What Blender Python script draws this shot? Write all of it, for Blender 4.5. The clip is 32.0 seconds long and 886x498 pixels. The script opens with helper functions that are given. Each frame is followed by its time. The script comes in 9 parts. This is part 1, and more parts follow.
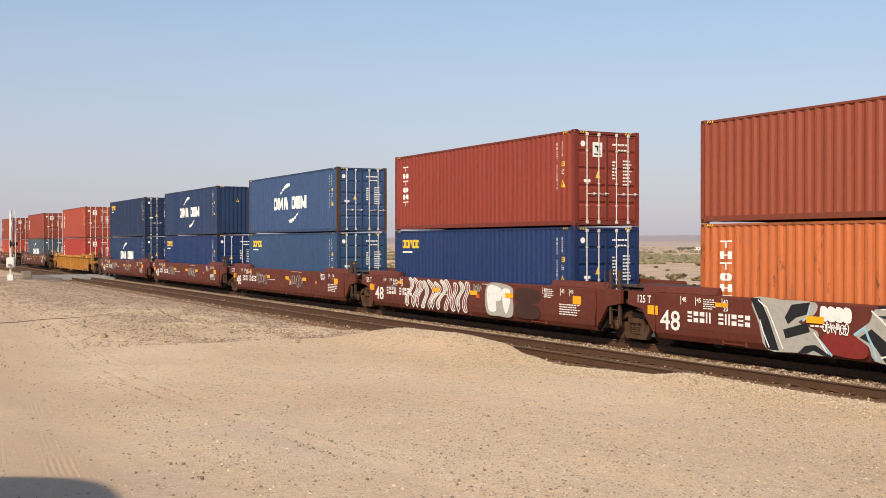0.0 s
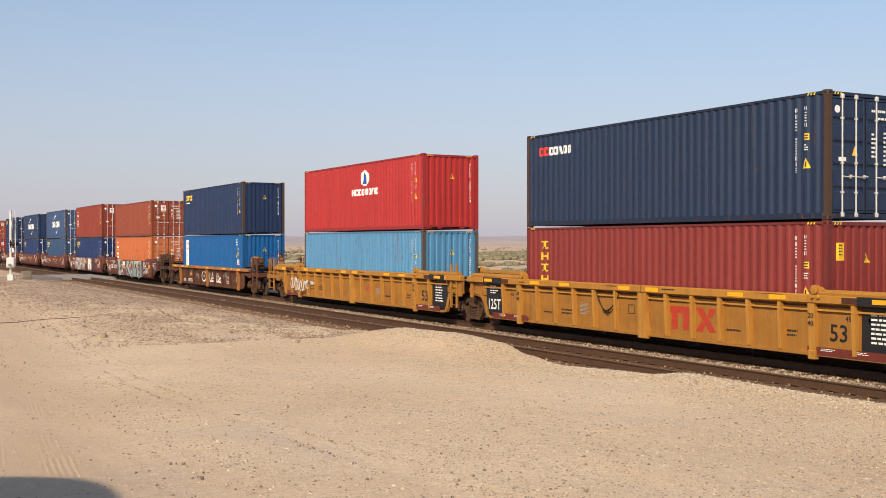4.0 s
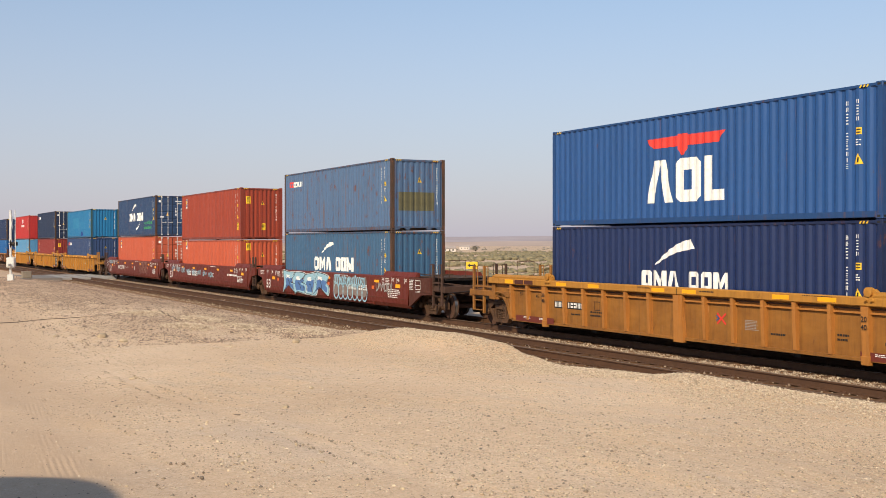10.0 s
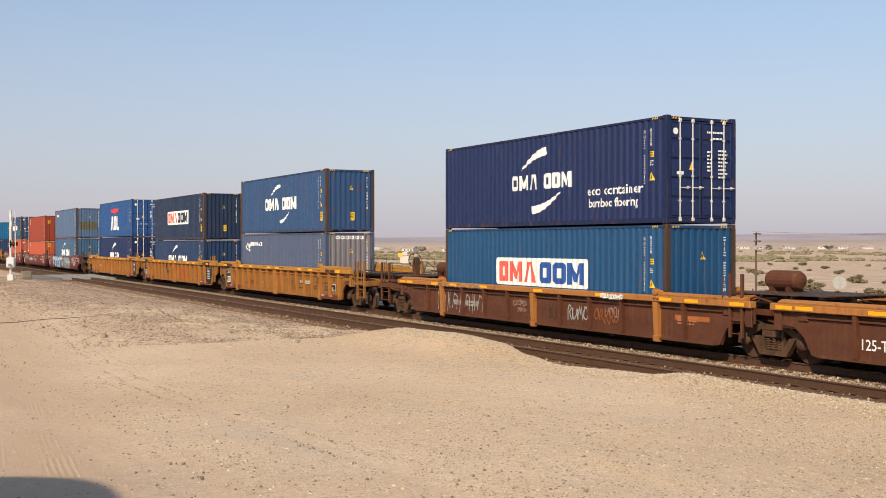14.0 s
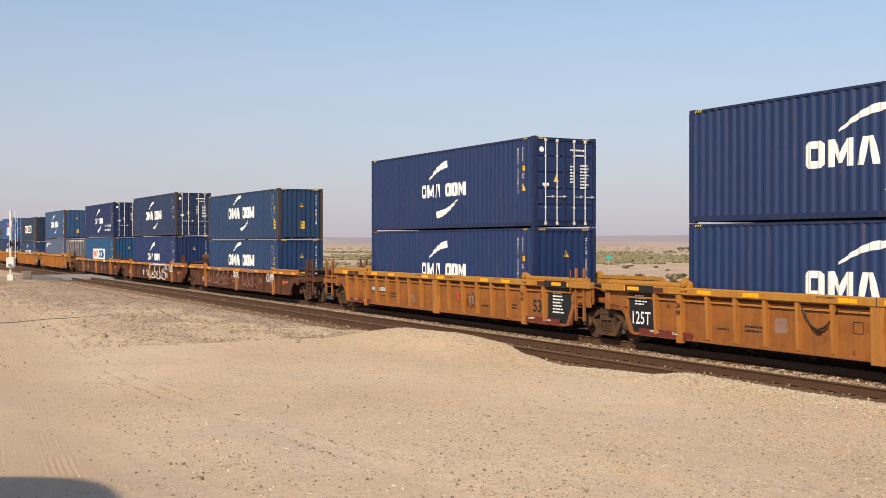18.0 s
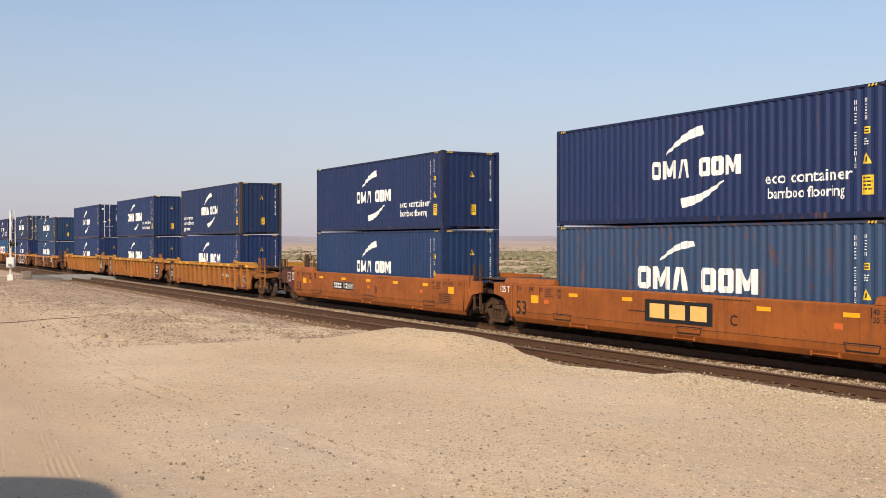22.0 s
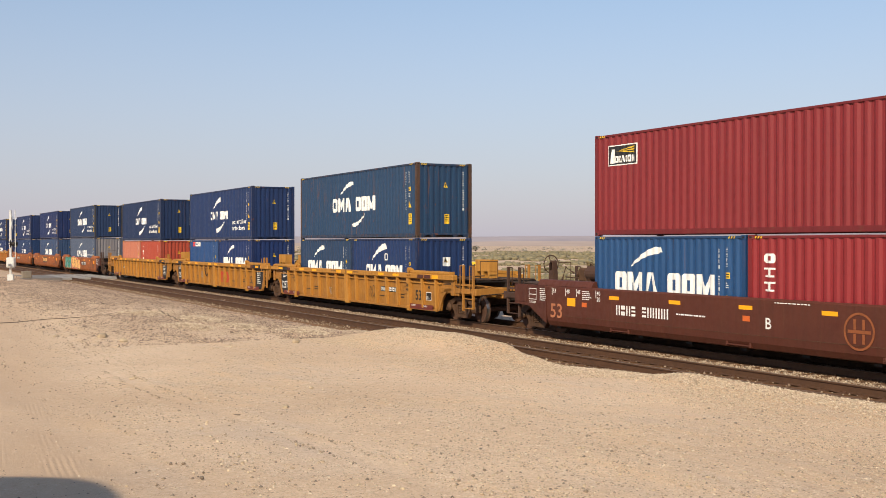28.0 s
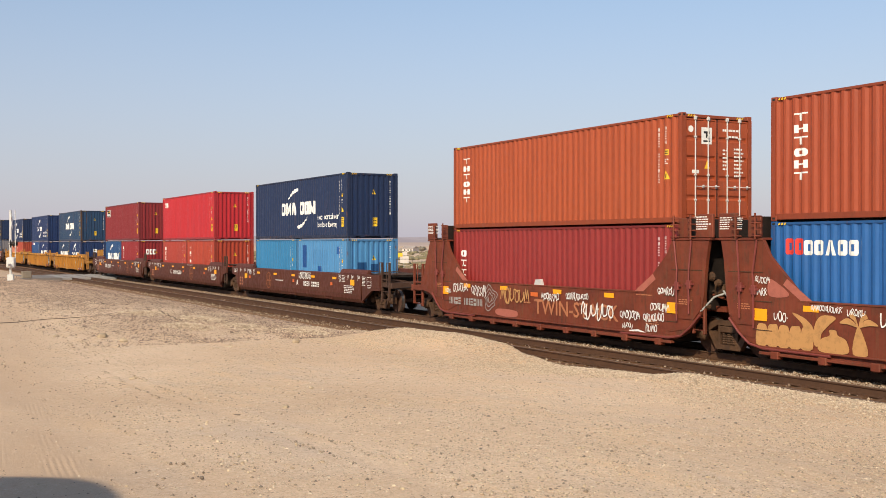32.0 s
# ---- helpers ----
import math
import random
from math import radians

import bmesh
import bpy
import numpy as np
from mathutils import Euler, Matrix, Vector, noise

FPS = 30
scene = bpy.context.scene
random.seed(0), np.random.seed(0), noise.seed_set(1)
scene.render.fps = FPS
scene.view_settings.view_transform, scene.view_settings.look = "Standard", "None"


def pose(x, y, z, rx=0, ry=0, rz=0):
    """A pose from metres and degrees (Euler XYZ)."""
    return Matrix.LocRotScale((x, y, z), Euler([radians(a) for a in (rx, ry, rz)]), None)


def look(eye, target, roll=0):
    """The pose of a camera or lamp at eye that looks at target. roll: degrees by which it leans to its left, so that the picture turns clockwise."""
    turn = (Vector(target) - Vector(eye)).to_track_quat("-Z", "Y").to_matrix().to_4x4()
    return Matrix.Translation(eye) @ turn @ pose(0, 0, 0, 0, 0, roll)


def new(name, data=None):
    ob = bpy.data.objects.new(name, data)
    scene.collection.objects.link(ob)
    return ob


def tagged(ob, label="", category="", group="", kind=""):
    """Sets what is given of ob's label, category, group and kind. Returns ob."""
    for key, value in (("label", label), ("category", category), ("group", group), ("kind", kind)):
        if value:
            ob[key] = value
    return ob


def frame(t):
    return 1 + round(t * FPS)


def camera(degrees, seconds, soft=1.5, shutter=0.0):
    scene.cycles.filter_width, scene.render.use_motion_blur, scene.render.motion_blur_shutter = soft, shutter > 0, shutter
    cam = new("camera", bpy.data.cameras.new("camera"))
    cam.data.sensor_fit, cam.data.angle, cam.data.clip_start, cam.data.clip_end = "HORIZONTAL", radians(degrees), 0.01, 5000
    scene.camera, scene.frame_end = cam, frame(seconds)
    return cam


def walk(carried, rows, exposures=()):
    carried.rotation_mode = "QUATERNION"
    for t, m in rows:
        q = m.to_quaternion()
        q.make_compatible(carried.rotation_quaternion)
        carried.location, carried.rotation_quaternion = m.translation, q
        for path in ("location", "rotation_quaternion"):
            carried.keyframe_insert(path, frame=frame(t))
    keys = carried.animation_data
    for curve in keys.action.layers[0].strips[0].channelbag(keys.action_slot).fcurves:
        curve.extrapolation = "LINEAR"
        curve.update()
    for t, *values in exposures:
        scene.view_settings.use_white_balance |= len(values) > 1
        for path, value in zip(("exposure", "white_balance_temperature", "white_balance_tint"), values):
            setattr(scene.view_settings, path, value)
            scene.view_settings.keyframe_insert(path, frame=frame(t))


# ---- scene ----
# The track runs along x; the train rolls towards -x. z = 0 is the rail head.
CAMERA_AT = pose(0, 0, 2.793, 89.692, 0.016, 61.453)
cam = camera(44.32, 32.0, soft=0.55)
walk(cam, [(0, CAMERA_AT), (32, CAMERA_AT)], exposures=[(0, 0.0), (32, 0.0)])

# ---- light: a hazy low sun behind the viewer, clear sky ----
SUN_AZ, SUN_EL = -51.0, 35.0      # degrees from +x, and above the horizon
world = bpy.data.worlds.new("sky")
scene.world = world
world.use_nodes = True
wn = world.node_tree
wn.nodes.clear()
sky = wn.nodes.new("ShaderNodeTexSky")
sky.sky_type = "NISHITA"
sky.sun_disc = False
sky.sun_elevation = radians(SUN_EL)
sky.sun_rotation = radians(90 - SUN_AZ)
sky.altitude, sky.air_density, sky.dust_density, sky.ozone_density = 0, 1.0, 0.7, 1.0
bg = wn.nodes.new("ShaderNodeBackground")
bg.inputs["Strength"].default_value = 0.13
wo = wn.nodes.new("ShaderNodeOutputWorld")
haze = wn.nodes.new("ShaderNodeMix")        # thin even haze over the clear sky
haze.data_type = "RGBA"
haze.inputs[0].default_value = 0.15
haze.inputs[7].default_value = (4.3, 4.4, 5.0, 1)
tint = wn.nodes.new("ShaderNodeMix")
tint.data_type, tint.blend_type = "RGBA", "MULTIPLY"
tint.inputs[0].default_value = 1.0
tint.inputs[7].default_value = (0.91, 1.01, 1.05, 1)
wn.links.new(sky.outputs[0], tint.inputs[6])
wn.links.new(tint.outputs[2], haze.inputs[6])
wn.links.new(haze.outputs[2], bg.inputs[0])
wn.links.new(bg.outputs[0], wo.inputs[0])
sun = new("sun", bpy.data.lights.new("sun", "SUN"))
sun.data.energy, sun.data.angle, sun.data.color = 5.0, radians(1.3), (1.0, 0.84, 0.62)
sd = Vector((math.cos(radians(SUN_EL)) * math.cos(radians(SUN_AZ)), math.cos(radians(SUN_EL)) * math.sin(radians(SUN_AZ)), math.sin(radians(SUN_EL))))
sun.matrix_world = look(sd * 50, (0, 0, 0))


def haze_backdrop():
    """An added glowing ring that paints haze at the horizon, thinning upwards."""
    R, top = 4880, 1560
    v, f = [], []
    for i in range(72):
        a = 2 * math.pi * i / 72
        for z in (-120, top):
            v.append((R * math.cos(a), R * math.sin(a), z))
    for i in range(72):
        j = (i + 1) % 72
        f.append((2 * i, 2 * j, 2 * j + 1, 2 * i + 1))
    me = bpy.data.meshes.new("backdrop")
    me.from_pydata(v, [], f)
    m = bpy.data.materials.new("painted_horizon_haze")
    m.use_nodes = True
    t = m.node_tree
    t.nodes.clear()
    co, sep = t.nodes.new("ShaderNodeTexCoord"), t.nodes.new("ShaderNodeSeparateXYZ")
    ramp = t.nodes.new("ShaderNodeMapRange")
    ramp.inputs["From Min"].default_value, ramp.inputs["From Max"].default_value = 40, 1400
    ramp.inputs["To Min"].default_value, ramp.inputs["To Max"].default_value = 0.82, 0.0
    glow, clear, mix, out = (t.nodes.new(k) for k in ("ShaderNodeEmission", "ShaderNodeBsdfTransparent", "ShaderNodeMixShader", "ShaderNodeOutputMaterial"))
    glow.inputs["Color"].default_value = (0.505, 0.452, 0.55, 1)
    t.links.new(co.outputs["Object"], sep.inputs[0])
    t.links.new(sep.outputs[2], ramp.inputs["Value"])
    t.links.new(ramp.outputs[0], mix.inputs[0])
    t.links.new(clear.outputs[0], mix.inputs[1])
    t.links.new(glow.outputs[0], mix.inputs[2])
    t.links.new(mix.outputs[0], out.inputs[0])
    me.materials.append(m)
    tagged(new("backdrop", me), "added glowing ring that paints mauve haze low on the horizon", "sky haze", kind="structure")


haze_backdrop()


# ---- materials ----
def lin(r, g, b):
    return tuple((c / 255 / 12.92) if c <= 10 else ((c / 255 + 0.055) / 1.055) ** 2.4 for c in (r, g, b)) + (1.0,)


class Nodes:
    """A small hand for node trees."""
    def __init__(self, name, rough=0.6, metal=0.0):
        self.mat = bpy.data.materials.new(name)
        self.mat.use_nodes = True
        self.t = self.mat.node_tree
        self.bsdf = self.t.nodes["Principled BSDF"]
        self.bsdf.inputs["Roughness"].default_value = rough
        self.bsdf.inputs["Metallic"].default_value = metal
        self.co = self.add("ShaderNodeTexCoord").outputs["Object"]

    def add(self, kind, **kw):
        n = self.t.nodes.new(kind)
        for k, v in kw.items():
            n.inputs[k].default_value = v
        return n

    def link(self, a, b):
        self.t.links.new(a, b)

    def scaled(self, sx, sy, sz, src=None):
        m = self.add("ShaderNodeMapping")
        m.inputs["Scale"].default_value = (sx, sy, sz)
        self.link(src or self.co, m.inputs["Vector"])
        return m.outputs[0]

    def noise(self, vec, scale, detail=3.0, rough=0.55):
        n = self.add("ShaderNodeTexNoise", Scale=scale, Detail=detail, Roughness=rough)
        self.link(vec, n.inputs["Vector"])
        return n.outputs["Fac"]

    def voronoi(self, vec, scale, out="Distance"):
        n = self.add("ShaderNodeTexVoronoi", Scale=scale)
        self.link(vec, n.inputs["Vector"])
        return n.outputs[out]

    def ramp(self, fac, lo, hi, a=0.0, b=1.0):
        m = self.add("ShaderNodeMapRange")
        m.inputs["From Min"].default_value, m.inputs["From Max"].default_value = lo, hi
        m.inputs["To Min"].default_value, m.inputs["To Max"].default_value = a, b
        self.link(fac, m.inputs["Value"])
        return m.outputs[0]

    def mix(self, fac, a, b):
        m = self.t.nodes.new("ShaderNodeMix")
        m.data_type = "RGBA"
        for sock, val in ((m.inputs[0], fac), (m.inputs[6], a), (m.inputs[7], b)):
            if isinstance(val, (float, int)):
                sock.default_value = val
            elif isinstance(val, tuple):
                sock.default_value = val
            else:
                self.link(val, sock)
        return m.outputs[2]

    def times(self, a, b):
        m = self.t.nodes.new("ShaderNodeMath")
        m.operation = "MULTIPLY"
        for sock, val in ((m.inputs[0], a), (m.inputs[1], b)):
            if isinstance(val, (float, int)):
                sock.default_value = val
            else:
                self.link(val, sock)
        return m.outputs[0]

    def random(self):
        return self.add("ShaderNodeObjectInfo").outputs["Random"]

    def base(self, col):
        self.link(col, self.bsdf.inputs["Base Color"])

    def bump(self, h, strength=0.3, dist=0.01):
        b = self.add("ShaderNodeBump", Strength=strength, Distance=dist)
        self.link(h, b.inputs["Height"])
        self.link(b.outputs[0], self.bsdf.inputs["Normal"])


PAINTS = {}


def paint(rgb, rust=0.15, fade=0.25, rough=0.48, dirty=0.0):
    """Weathered paint on steel: fading in patches, run-down streaks, rust spots."""
    key = (rgb, rust, fade, rough, dirty)
    if key in PAINTS:
        return PAINTS[key]
    n = Nodes("steel_paint", rough)
    c = tuple(x * 0.68 for x in lin(*rgb)[:3]) + (1,)
    if rgb[2] > 1.6 * rgb[1]:             # navy leans to green rather than violet
        c = (c[0] * 0.76, c[1] * 0.98, c[2] * 0.86, 1)
    pale = tuple(min(1, x * 1.12 + 0.010) for x in c[:3]) + (1,)
    dark = tuple(x * 0.62 for x in c[:3]) + (1,)
    off = n.add("ShaderNodeVectorMath")
    off.operation = "ADD"
    n.link(n.co, off.inputs[0])
    rnd = n.add("ShaderNodeCombineXYZ")
    r17 = n.times(n.random(), 37.0)
    for i in range(3):
        n.link(r17, rnd.inputs[i])
    n.link(rnd.outputs[0], off.inputs[1])
    co = off.outputs[0]
    patch = n.ramp(n.noise(co, 0.55, 4, 0.6), 0.42, 0.72, 0, fade)
    col = n.mix(patch, c, pale)
    streak = n.ramp(n.noise(n.scaled(7, 7, 0.4, co), 1.0, 5, 0.7), 0.46, 0.74, 0, 0.6)
    col = n.mix(streak, col, dark)
    grime = n.ramp(n.noise(co, 9.0, 5, 0.7), 0.45, 0.75, 0, 0.22)
    col = n.mix(grime, col, tuple(x * 0.6 + 0.006 for x in c[:3]) + (1,))
    spots = n.ramp(n.noise(n.scaled(2.6, 2.6, 1.1, co), 1.6, 6, 0.72), 0.70 - 0.22 * rust, 0.76 - 0.16 * rust, 0, min(1, 0.35 + rust))
    col = n.mix(spots, col, lin(96, 54, 34))
    specks = n.ramp(n.noise(n.scaled(1.6, 1.6, 0.7, co), 9.0, 6, 0.75), 0.74 - 0.2 * rust, 0.79 - 0.17 * rust, 0, min(1, 0.3 + rust))
    col = n.mix(specks, col, n.mix(n.noise(co, 16, 2), lin(70, 40, 26), lin(134, 82, 48)))
    # rust runs down the sheet, and a few pale scratches
    runs = n.ramp(n.noise(n.scaled(6.5, 6.5, 0.3, co), 1.3, 5, 0.7), 0.65 - 0.16 * rust, 0.73 - 0.12 * rust, 0, min(0.9, 0.3 + 0.9 * rust))
    col = n.mix(n.times(runs, n.ramp(n.noise(co, 0.8, 3), 0.38, 0.58)), col, n.mix(n.noise(co, 12, 2), lin(78, 50, 34), lin(132, 90, 58)))
    scratch = n.ramp(n.noise(n.scaled(16, 16, 0.5, co), 1.2, 3, 0.6), 0.735, 0.76, 0, 0.3 + 0.5 * rust)
    col = n.mix(scratch, col, tuple(min(1, x * 1.3 + 0.12) for x in c[:3]) + (1,))
    if dirty:
        # oily brown road grime in clouds and run-down streaks
        cloud = n.ramp(n.noise(n.scaled(0.8, 0.8, 1.6, co), 0.9, 5, 0.65), 0.36, 0.66, 0.12 * dirty, dirty)
        col = n.mix(cloud, col, tuple(x * k for x, k in zip(c[:3], (0.42, 0.36, 0.34))) + (1,))
        run = n.ramp(n.noise(n.scaled(9, 9, 0.7, co), 1.0, 5, 0.7), 0.5, 0.72, 0, 0.8 * dirty)
        col = n.mix(run, col, lin(74, 48, 28))
    n.base(col)
    n.link(n.ramp(n.noise(co, 5, 3), 0.3, 0.7, rough - 0.08, rough + 0.18), n.bsdf.inputs["Roughness"])
    n.bump(n.noise(co, 38, 3), 0.12, 0.004)
    PAINTS[key] = n.mat
    return n.mat


def simple(name, rgb, rough=0.6, metal=0.0, var=0.35, scale=6.0, bump=0.2):
    n = Nodes(name, rough, metal)
    c = lin(*rgb)
    d = tuple(x * (1 - var) for x in c[:3]) + (1,)
    l = tuple(min(1, x * (1 + var * 0.6)) for x in c[:3]) + (1,)
    col = n.mix(n.ramp(n.noise(n.co, scale, 5, 0.65), 0.3, 0.7), d, l)
    col = n.mix(n.ramp(n.random(), 0, 1, 0, 0.35), col, d)
    col = n.mix(n.ramp(n.noise(n.co, scale * 7, 3), 0.45, 0.7, 0, 0.35), col, d)
    n.base(col)
    n.bump(n.noise(n.co, scale * 6, 4), bump, 0.01)
    return n.mat


def decal(name, rgb, wear=0.3):
    """Painted-on marking with a little wear."""
    n = Nodes(name, 0.55)
    c = lin(*rgb)
    d = tuple(x * 0.55 for x in c[:3]) + (1,)
    n.base(n.mix(n.ramp(n.noise(n.co, 7, 5, 0.7), 0.48, 0.8, 0, wear * 2), c, d))
    return n.mat


def dirt_material():
    n = Nodes("dry_sandy_dirt", 0.95)
    big = n.ramp(n.noise(n.co, 0.16, 4, 0.6), 0.32, 0.68)
    col = n.mix(big, lin(202, 173, 142), lin(227, 201, 172))
    tint = n.ramp(n.noise(n.scaled(0.35, 0.8, 1), 0.6, 4, 0.6), 0.5, 0.72, 0, 0.75)
    col = n.mix(tint, col, lin(232, 196, 150))
    grey = n.ramp(n.noise(n.scaled(0.5, 1.1, 1), 0.42, 5, 0.62), 0.5, 0.68, 0, 0.7)
    col = n.mix(grey, col, lin(200, 181, 163))
    fine = n.ramp(n.noise(n.co, 30, 5, 0.85), 0.44, 0.61, 0, 0.55)
    col = n.mix(fine, col, lin(168, 138, 106))
    v2 = n.voronoi(n.co, 46.0)
    col = n.mix(n.times(n.ramp(v2, 0.3, 0.42, 1, 0), n.ramp(n.noise(n.co, 1.7, 4, 0.6), 0.4, 0.62, 0.22, 0.85)), col, n.mix(n.ramp(n.noise(n.co, 9.0, 2), 0.4, 0.6), lin(238, 222, 198), lin(126, 106, 86)))
    # brown crushed stone worked into the soil along the shoulder of the track
    place = n.add("ShaderNodeSeparateXYZ")
    n.link(n.co, place.inputs[0])
    wide = n.times(n.ramp(place.outputs[1], 6.0, 12.5), n.ramp(place.outputs[0], -27.0, -36.0))
    stony = n.times(wide, n.ramp(n.noise(n.scaled(0.12, 0.35, 1), 1.0, 5, 0.65), 0.36, 0.54))
    col = n.mix(n.times(stony, 0.85), col, n.mix(n.ramp(n.noise(n.co, 7, 4, 0.7), 0.4, 0.6), lin(148, 122, 104), lin(190, 166, 142)))
    # a lane packed hard by wheels, greyer than the loose dirt
    along_lane = n.add("ShaderNodeVectorMath")
    along_lane.operation = "DOT_PRODUCT"
    n.link(n.co, along_lane.inputs[0])
    along_lane.inputs[1].default_value = (0.109, 1.0, 0.0)
    packed = n.times(n.ramp(along_lane.outputs["Value"], 1.9, 0.6), n.ramp(n.noise(n.scaled(0.1, 0.8, 1), 1.0, 4), 0.3, 0.55, 0.35, 0.75))
    col = n.mix(packed, col, lin(186, 158, 130))
    v = n.add("ShaderNodeTexVoronoi", Scale=17.0)
    n.link(n.co, v.inputs["Vector"])
    peb = n.ramp(v.outputs["Distance"], 0.22, 0.3, 1, 0)
    clump = n.ramp(n.noise(n.co, 0.9, 4, 0.6), 0.47, 0.66)
    col = n.mix(n.times(n.times(peb, clump), 0.75), col, n.mix(n.ramp(n.noise(n.co, 3.0, 2), 0.35, 0.62), lin(228, 214, 190), lin(118, 104, 90)))
    n.base(col)
    h = n.add("ShaderNodeMath")
    h.operation = "ADD"
    n.link(n.noise(n.co, 34, 5, 0.7), h.inputs[0])
    n.link(n.times(n.times(peb, clump), 0.9), h.inputs[1])
    # tyre treads pressed into two lanes of the lot
    lane = n.add("ShaderNodeVectorMath")
    lane.operation = "DOT_PRODUCT"
    n.link(n.co, lane.inputs[0])
    lane.inputs[1].default_value = (0.109, 1.0, 0.0)
    across = lane.outputs["Value"]
    wave = n.t.nodes.new("ShaderNodeMath")
    wave.operation = "SINE"
    n.link(n.times(across, 105.0), wave.inputs[0])
    reach = n.times(n.ramp(place.outputs[0], -22.0, -16.0), n.ramp(n.noise(n.scaled(0.5, 2.0, 1), 1.0, 3), 0.4, 0.6))
    first = n.times(n.ramp(across, -0.32, -0.24), n.ramp(across, 0.12, 0.04))
    second = n.times(n.ramp(across, 0.34, 0.42), n.ramp(across, 0.74, 0.66))
    both = n.t.nodes.new("ShaderNodeMath")
    n.link(first, both.inputs[0])
    n.link(second, both.inputs[1])
    tread = n.times(n.times(wave.outputs[0], n.times(both.outputs[0], reach)), 0.13)
    sum_ = n.t.nodes.new("ShaderNodeMath")
    n.link(h.outputs[0], sum_.inputs[0])
    n.link(tread, sum_.inputs[1])
    n.bump(sum_.outputs[0], 0.55, 0.022)
    return n.mat


def stone_material(name, tones, rough=0.9):
    n = Nodes(name, rough)
    g = n.add("ShaderNodeNewGeometry").outputs["Random Per Island"]
    r = n.t.nodes.new("ShaderNodeValToRGB")
    r.color_ramp.elements.remove(r.color_ramp.elements[0])
    for i, tone in enumerate(tones):
        if i == 0:
            e = r.color_ramp.elements[0]
            e.position = 0
        else:
            e = r.color_ramp.elements.new(i / (len(tones) - 1))
        e.color = lin(*tone)
    n.link(g, r.inputs[0])
    n.base(n.mix(n.ramp(n.noise(n.co, 40, 3), 0.4, 0.7, 0, 0.35), r.outputs[0], lin(92, 80, 66)))
    return n.mat


MAT_DIRT = dirt_material()
MAT_PEBBLE = stone_material("pebbles", [(128, 112, 96), (190, 168, 138), (222, 204, 178), (142, 126, 108), (104, 93, 82), (205, 184, 152), (118, 105, 92), (170, 150, 126), (186, 164, 138)])
MAT_BALLAST = stone_material("ballast_stone", [(112, 94, 78), (156, 134, 112), (184, 164, 140), (128, 106, 86), (200, 182, 158), (88, 74, 62)])
MAT_MOUND = stone_material("pale_gravel", [(198, 178, 152), (214, 196, 170), (170, 150, 128), (206, 187, 162), (148, 130, 110), (222, 206, 182)])
MAT_SHOULDER = stone_material("grey_shoulder_gravel", [(122, 100, 88), (158, 136, 120), (192, 172, 152), (104, 86, 76), (172, 148, 130), (88, 74, 66)])
MAT_RAIL = simple("rusty_rail_steel", (88, 60, 40), 0.75, 0.1, 0.35, 3)
MAT_RAILHEAD = simple("worn_rail_head", (128, 108, 90), 0.5, 0.5, 0.2, 5, 0.05)
MAT_TIE = simple("oily_wooden_sleeper", (104, 74, 48), 0.85, 0, 0.45, 5, 0.5)
MAT_BED = simple("oily_ballast_bed", (134, 98, 66), 0.95, 0, 0.5, 5, 0.8)
MAT_ASPHALT = simple("worn_asphalt", (118, 112, 108), 0.9, 0, 0.2, 4, 0.4)
# dark steel of running gear; on tower bulkheads it paints shade
MAT_BLACKSTEEL = simple("dark_greasy_and_shade_steel", (44, 36, 31), 0.6, 0.3, 0.45, 6)
MAT_DECK = simple("rusty_deck_steel", (80, 60, 48), 0.75, 0.1, 0.5, 4)
MAT_TRUCK = simple("dusty_cast_steel", (88, 62, 42), 0.75, 0.15, 0.5, 5)
MAT_WHEEL = simple("rusted_wheel_steel", (84, 56, 40), 0.95, 0.0, 0.4, 5)
MAT_TREAD = simple("polished_wheel_tread", (180, 172, 165), 0.3, 0.9, 0.15, 8, 0.05)
MAT_ROD = simple("galvanised_rod", (214, 212, 208), 0.45, 0.2, 0.2, 9, 0.1)
MAT_GASKET = simple("dark_rubber_seal", (30, 29, 30), 0.8, 0, 0.3, 6)
MAT_WHITE = decal("white_marking", (230, 230, 226), 0.3)
MAT_YELLOW = decal("yellow_marking", (230, 188, 44), 0.3)
MAT_REFLECT = decal("amber_reflector", (250, 168, 16), 0.12)
MAT_ORANGE = decal("orange_reflector", (206, 100, 40), 0.2)
MAT_BLACK = decal("black_marking", (28, 28, 30), 0.3)
MAT_GREY = decal("grey_marking", (160, 160, 156), 0.3)
MAT_RED = decal("red_marking", (214, 58, 48), 0.25)
MAT_BLUE = decal("blue_marking", (32, 78, 150), 0.25)
MAT_GREEN = decal("green_marking", (60, 170, 90), 0.2)
MAT_CORAL = decal("coral_red_marking", (216, 92, 80), 0.3)
MAT_NIGHT = decal("night_blue_marking", (26, 36, 66), 0.25)
MAT_TTX = decal("signal_red_marking", (176, 58, 38), 0.35)
MAT_BROWNPATCH = decal("dull_red_patch", (106, 44, 32), 0.3)


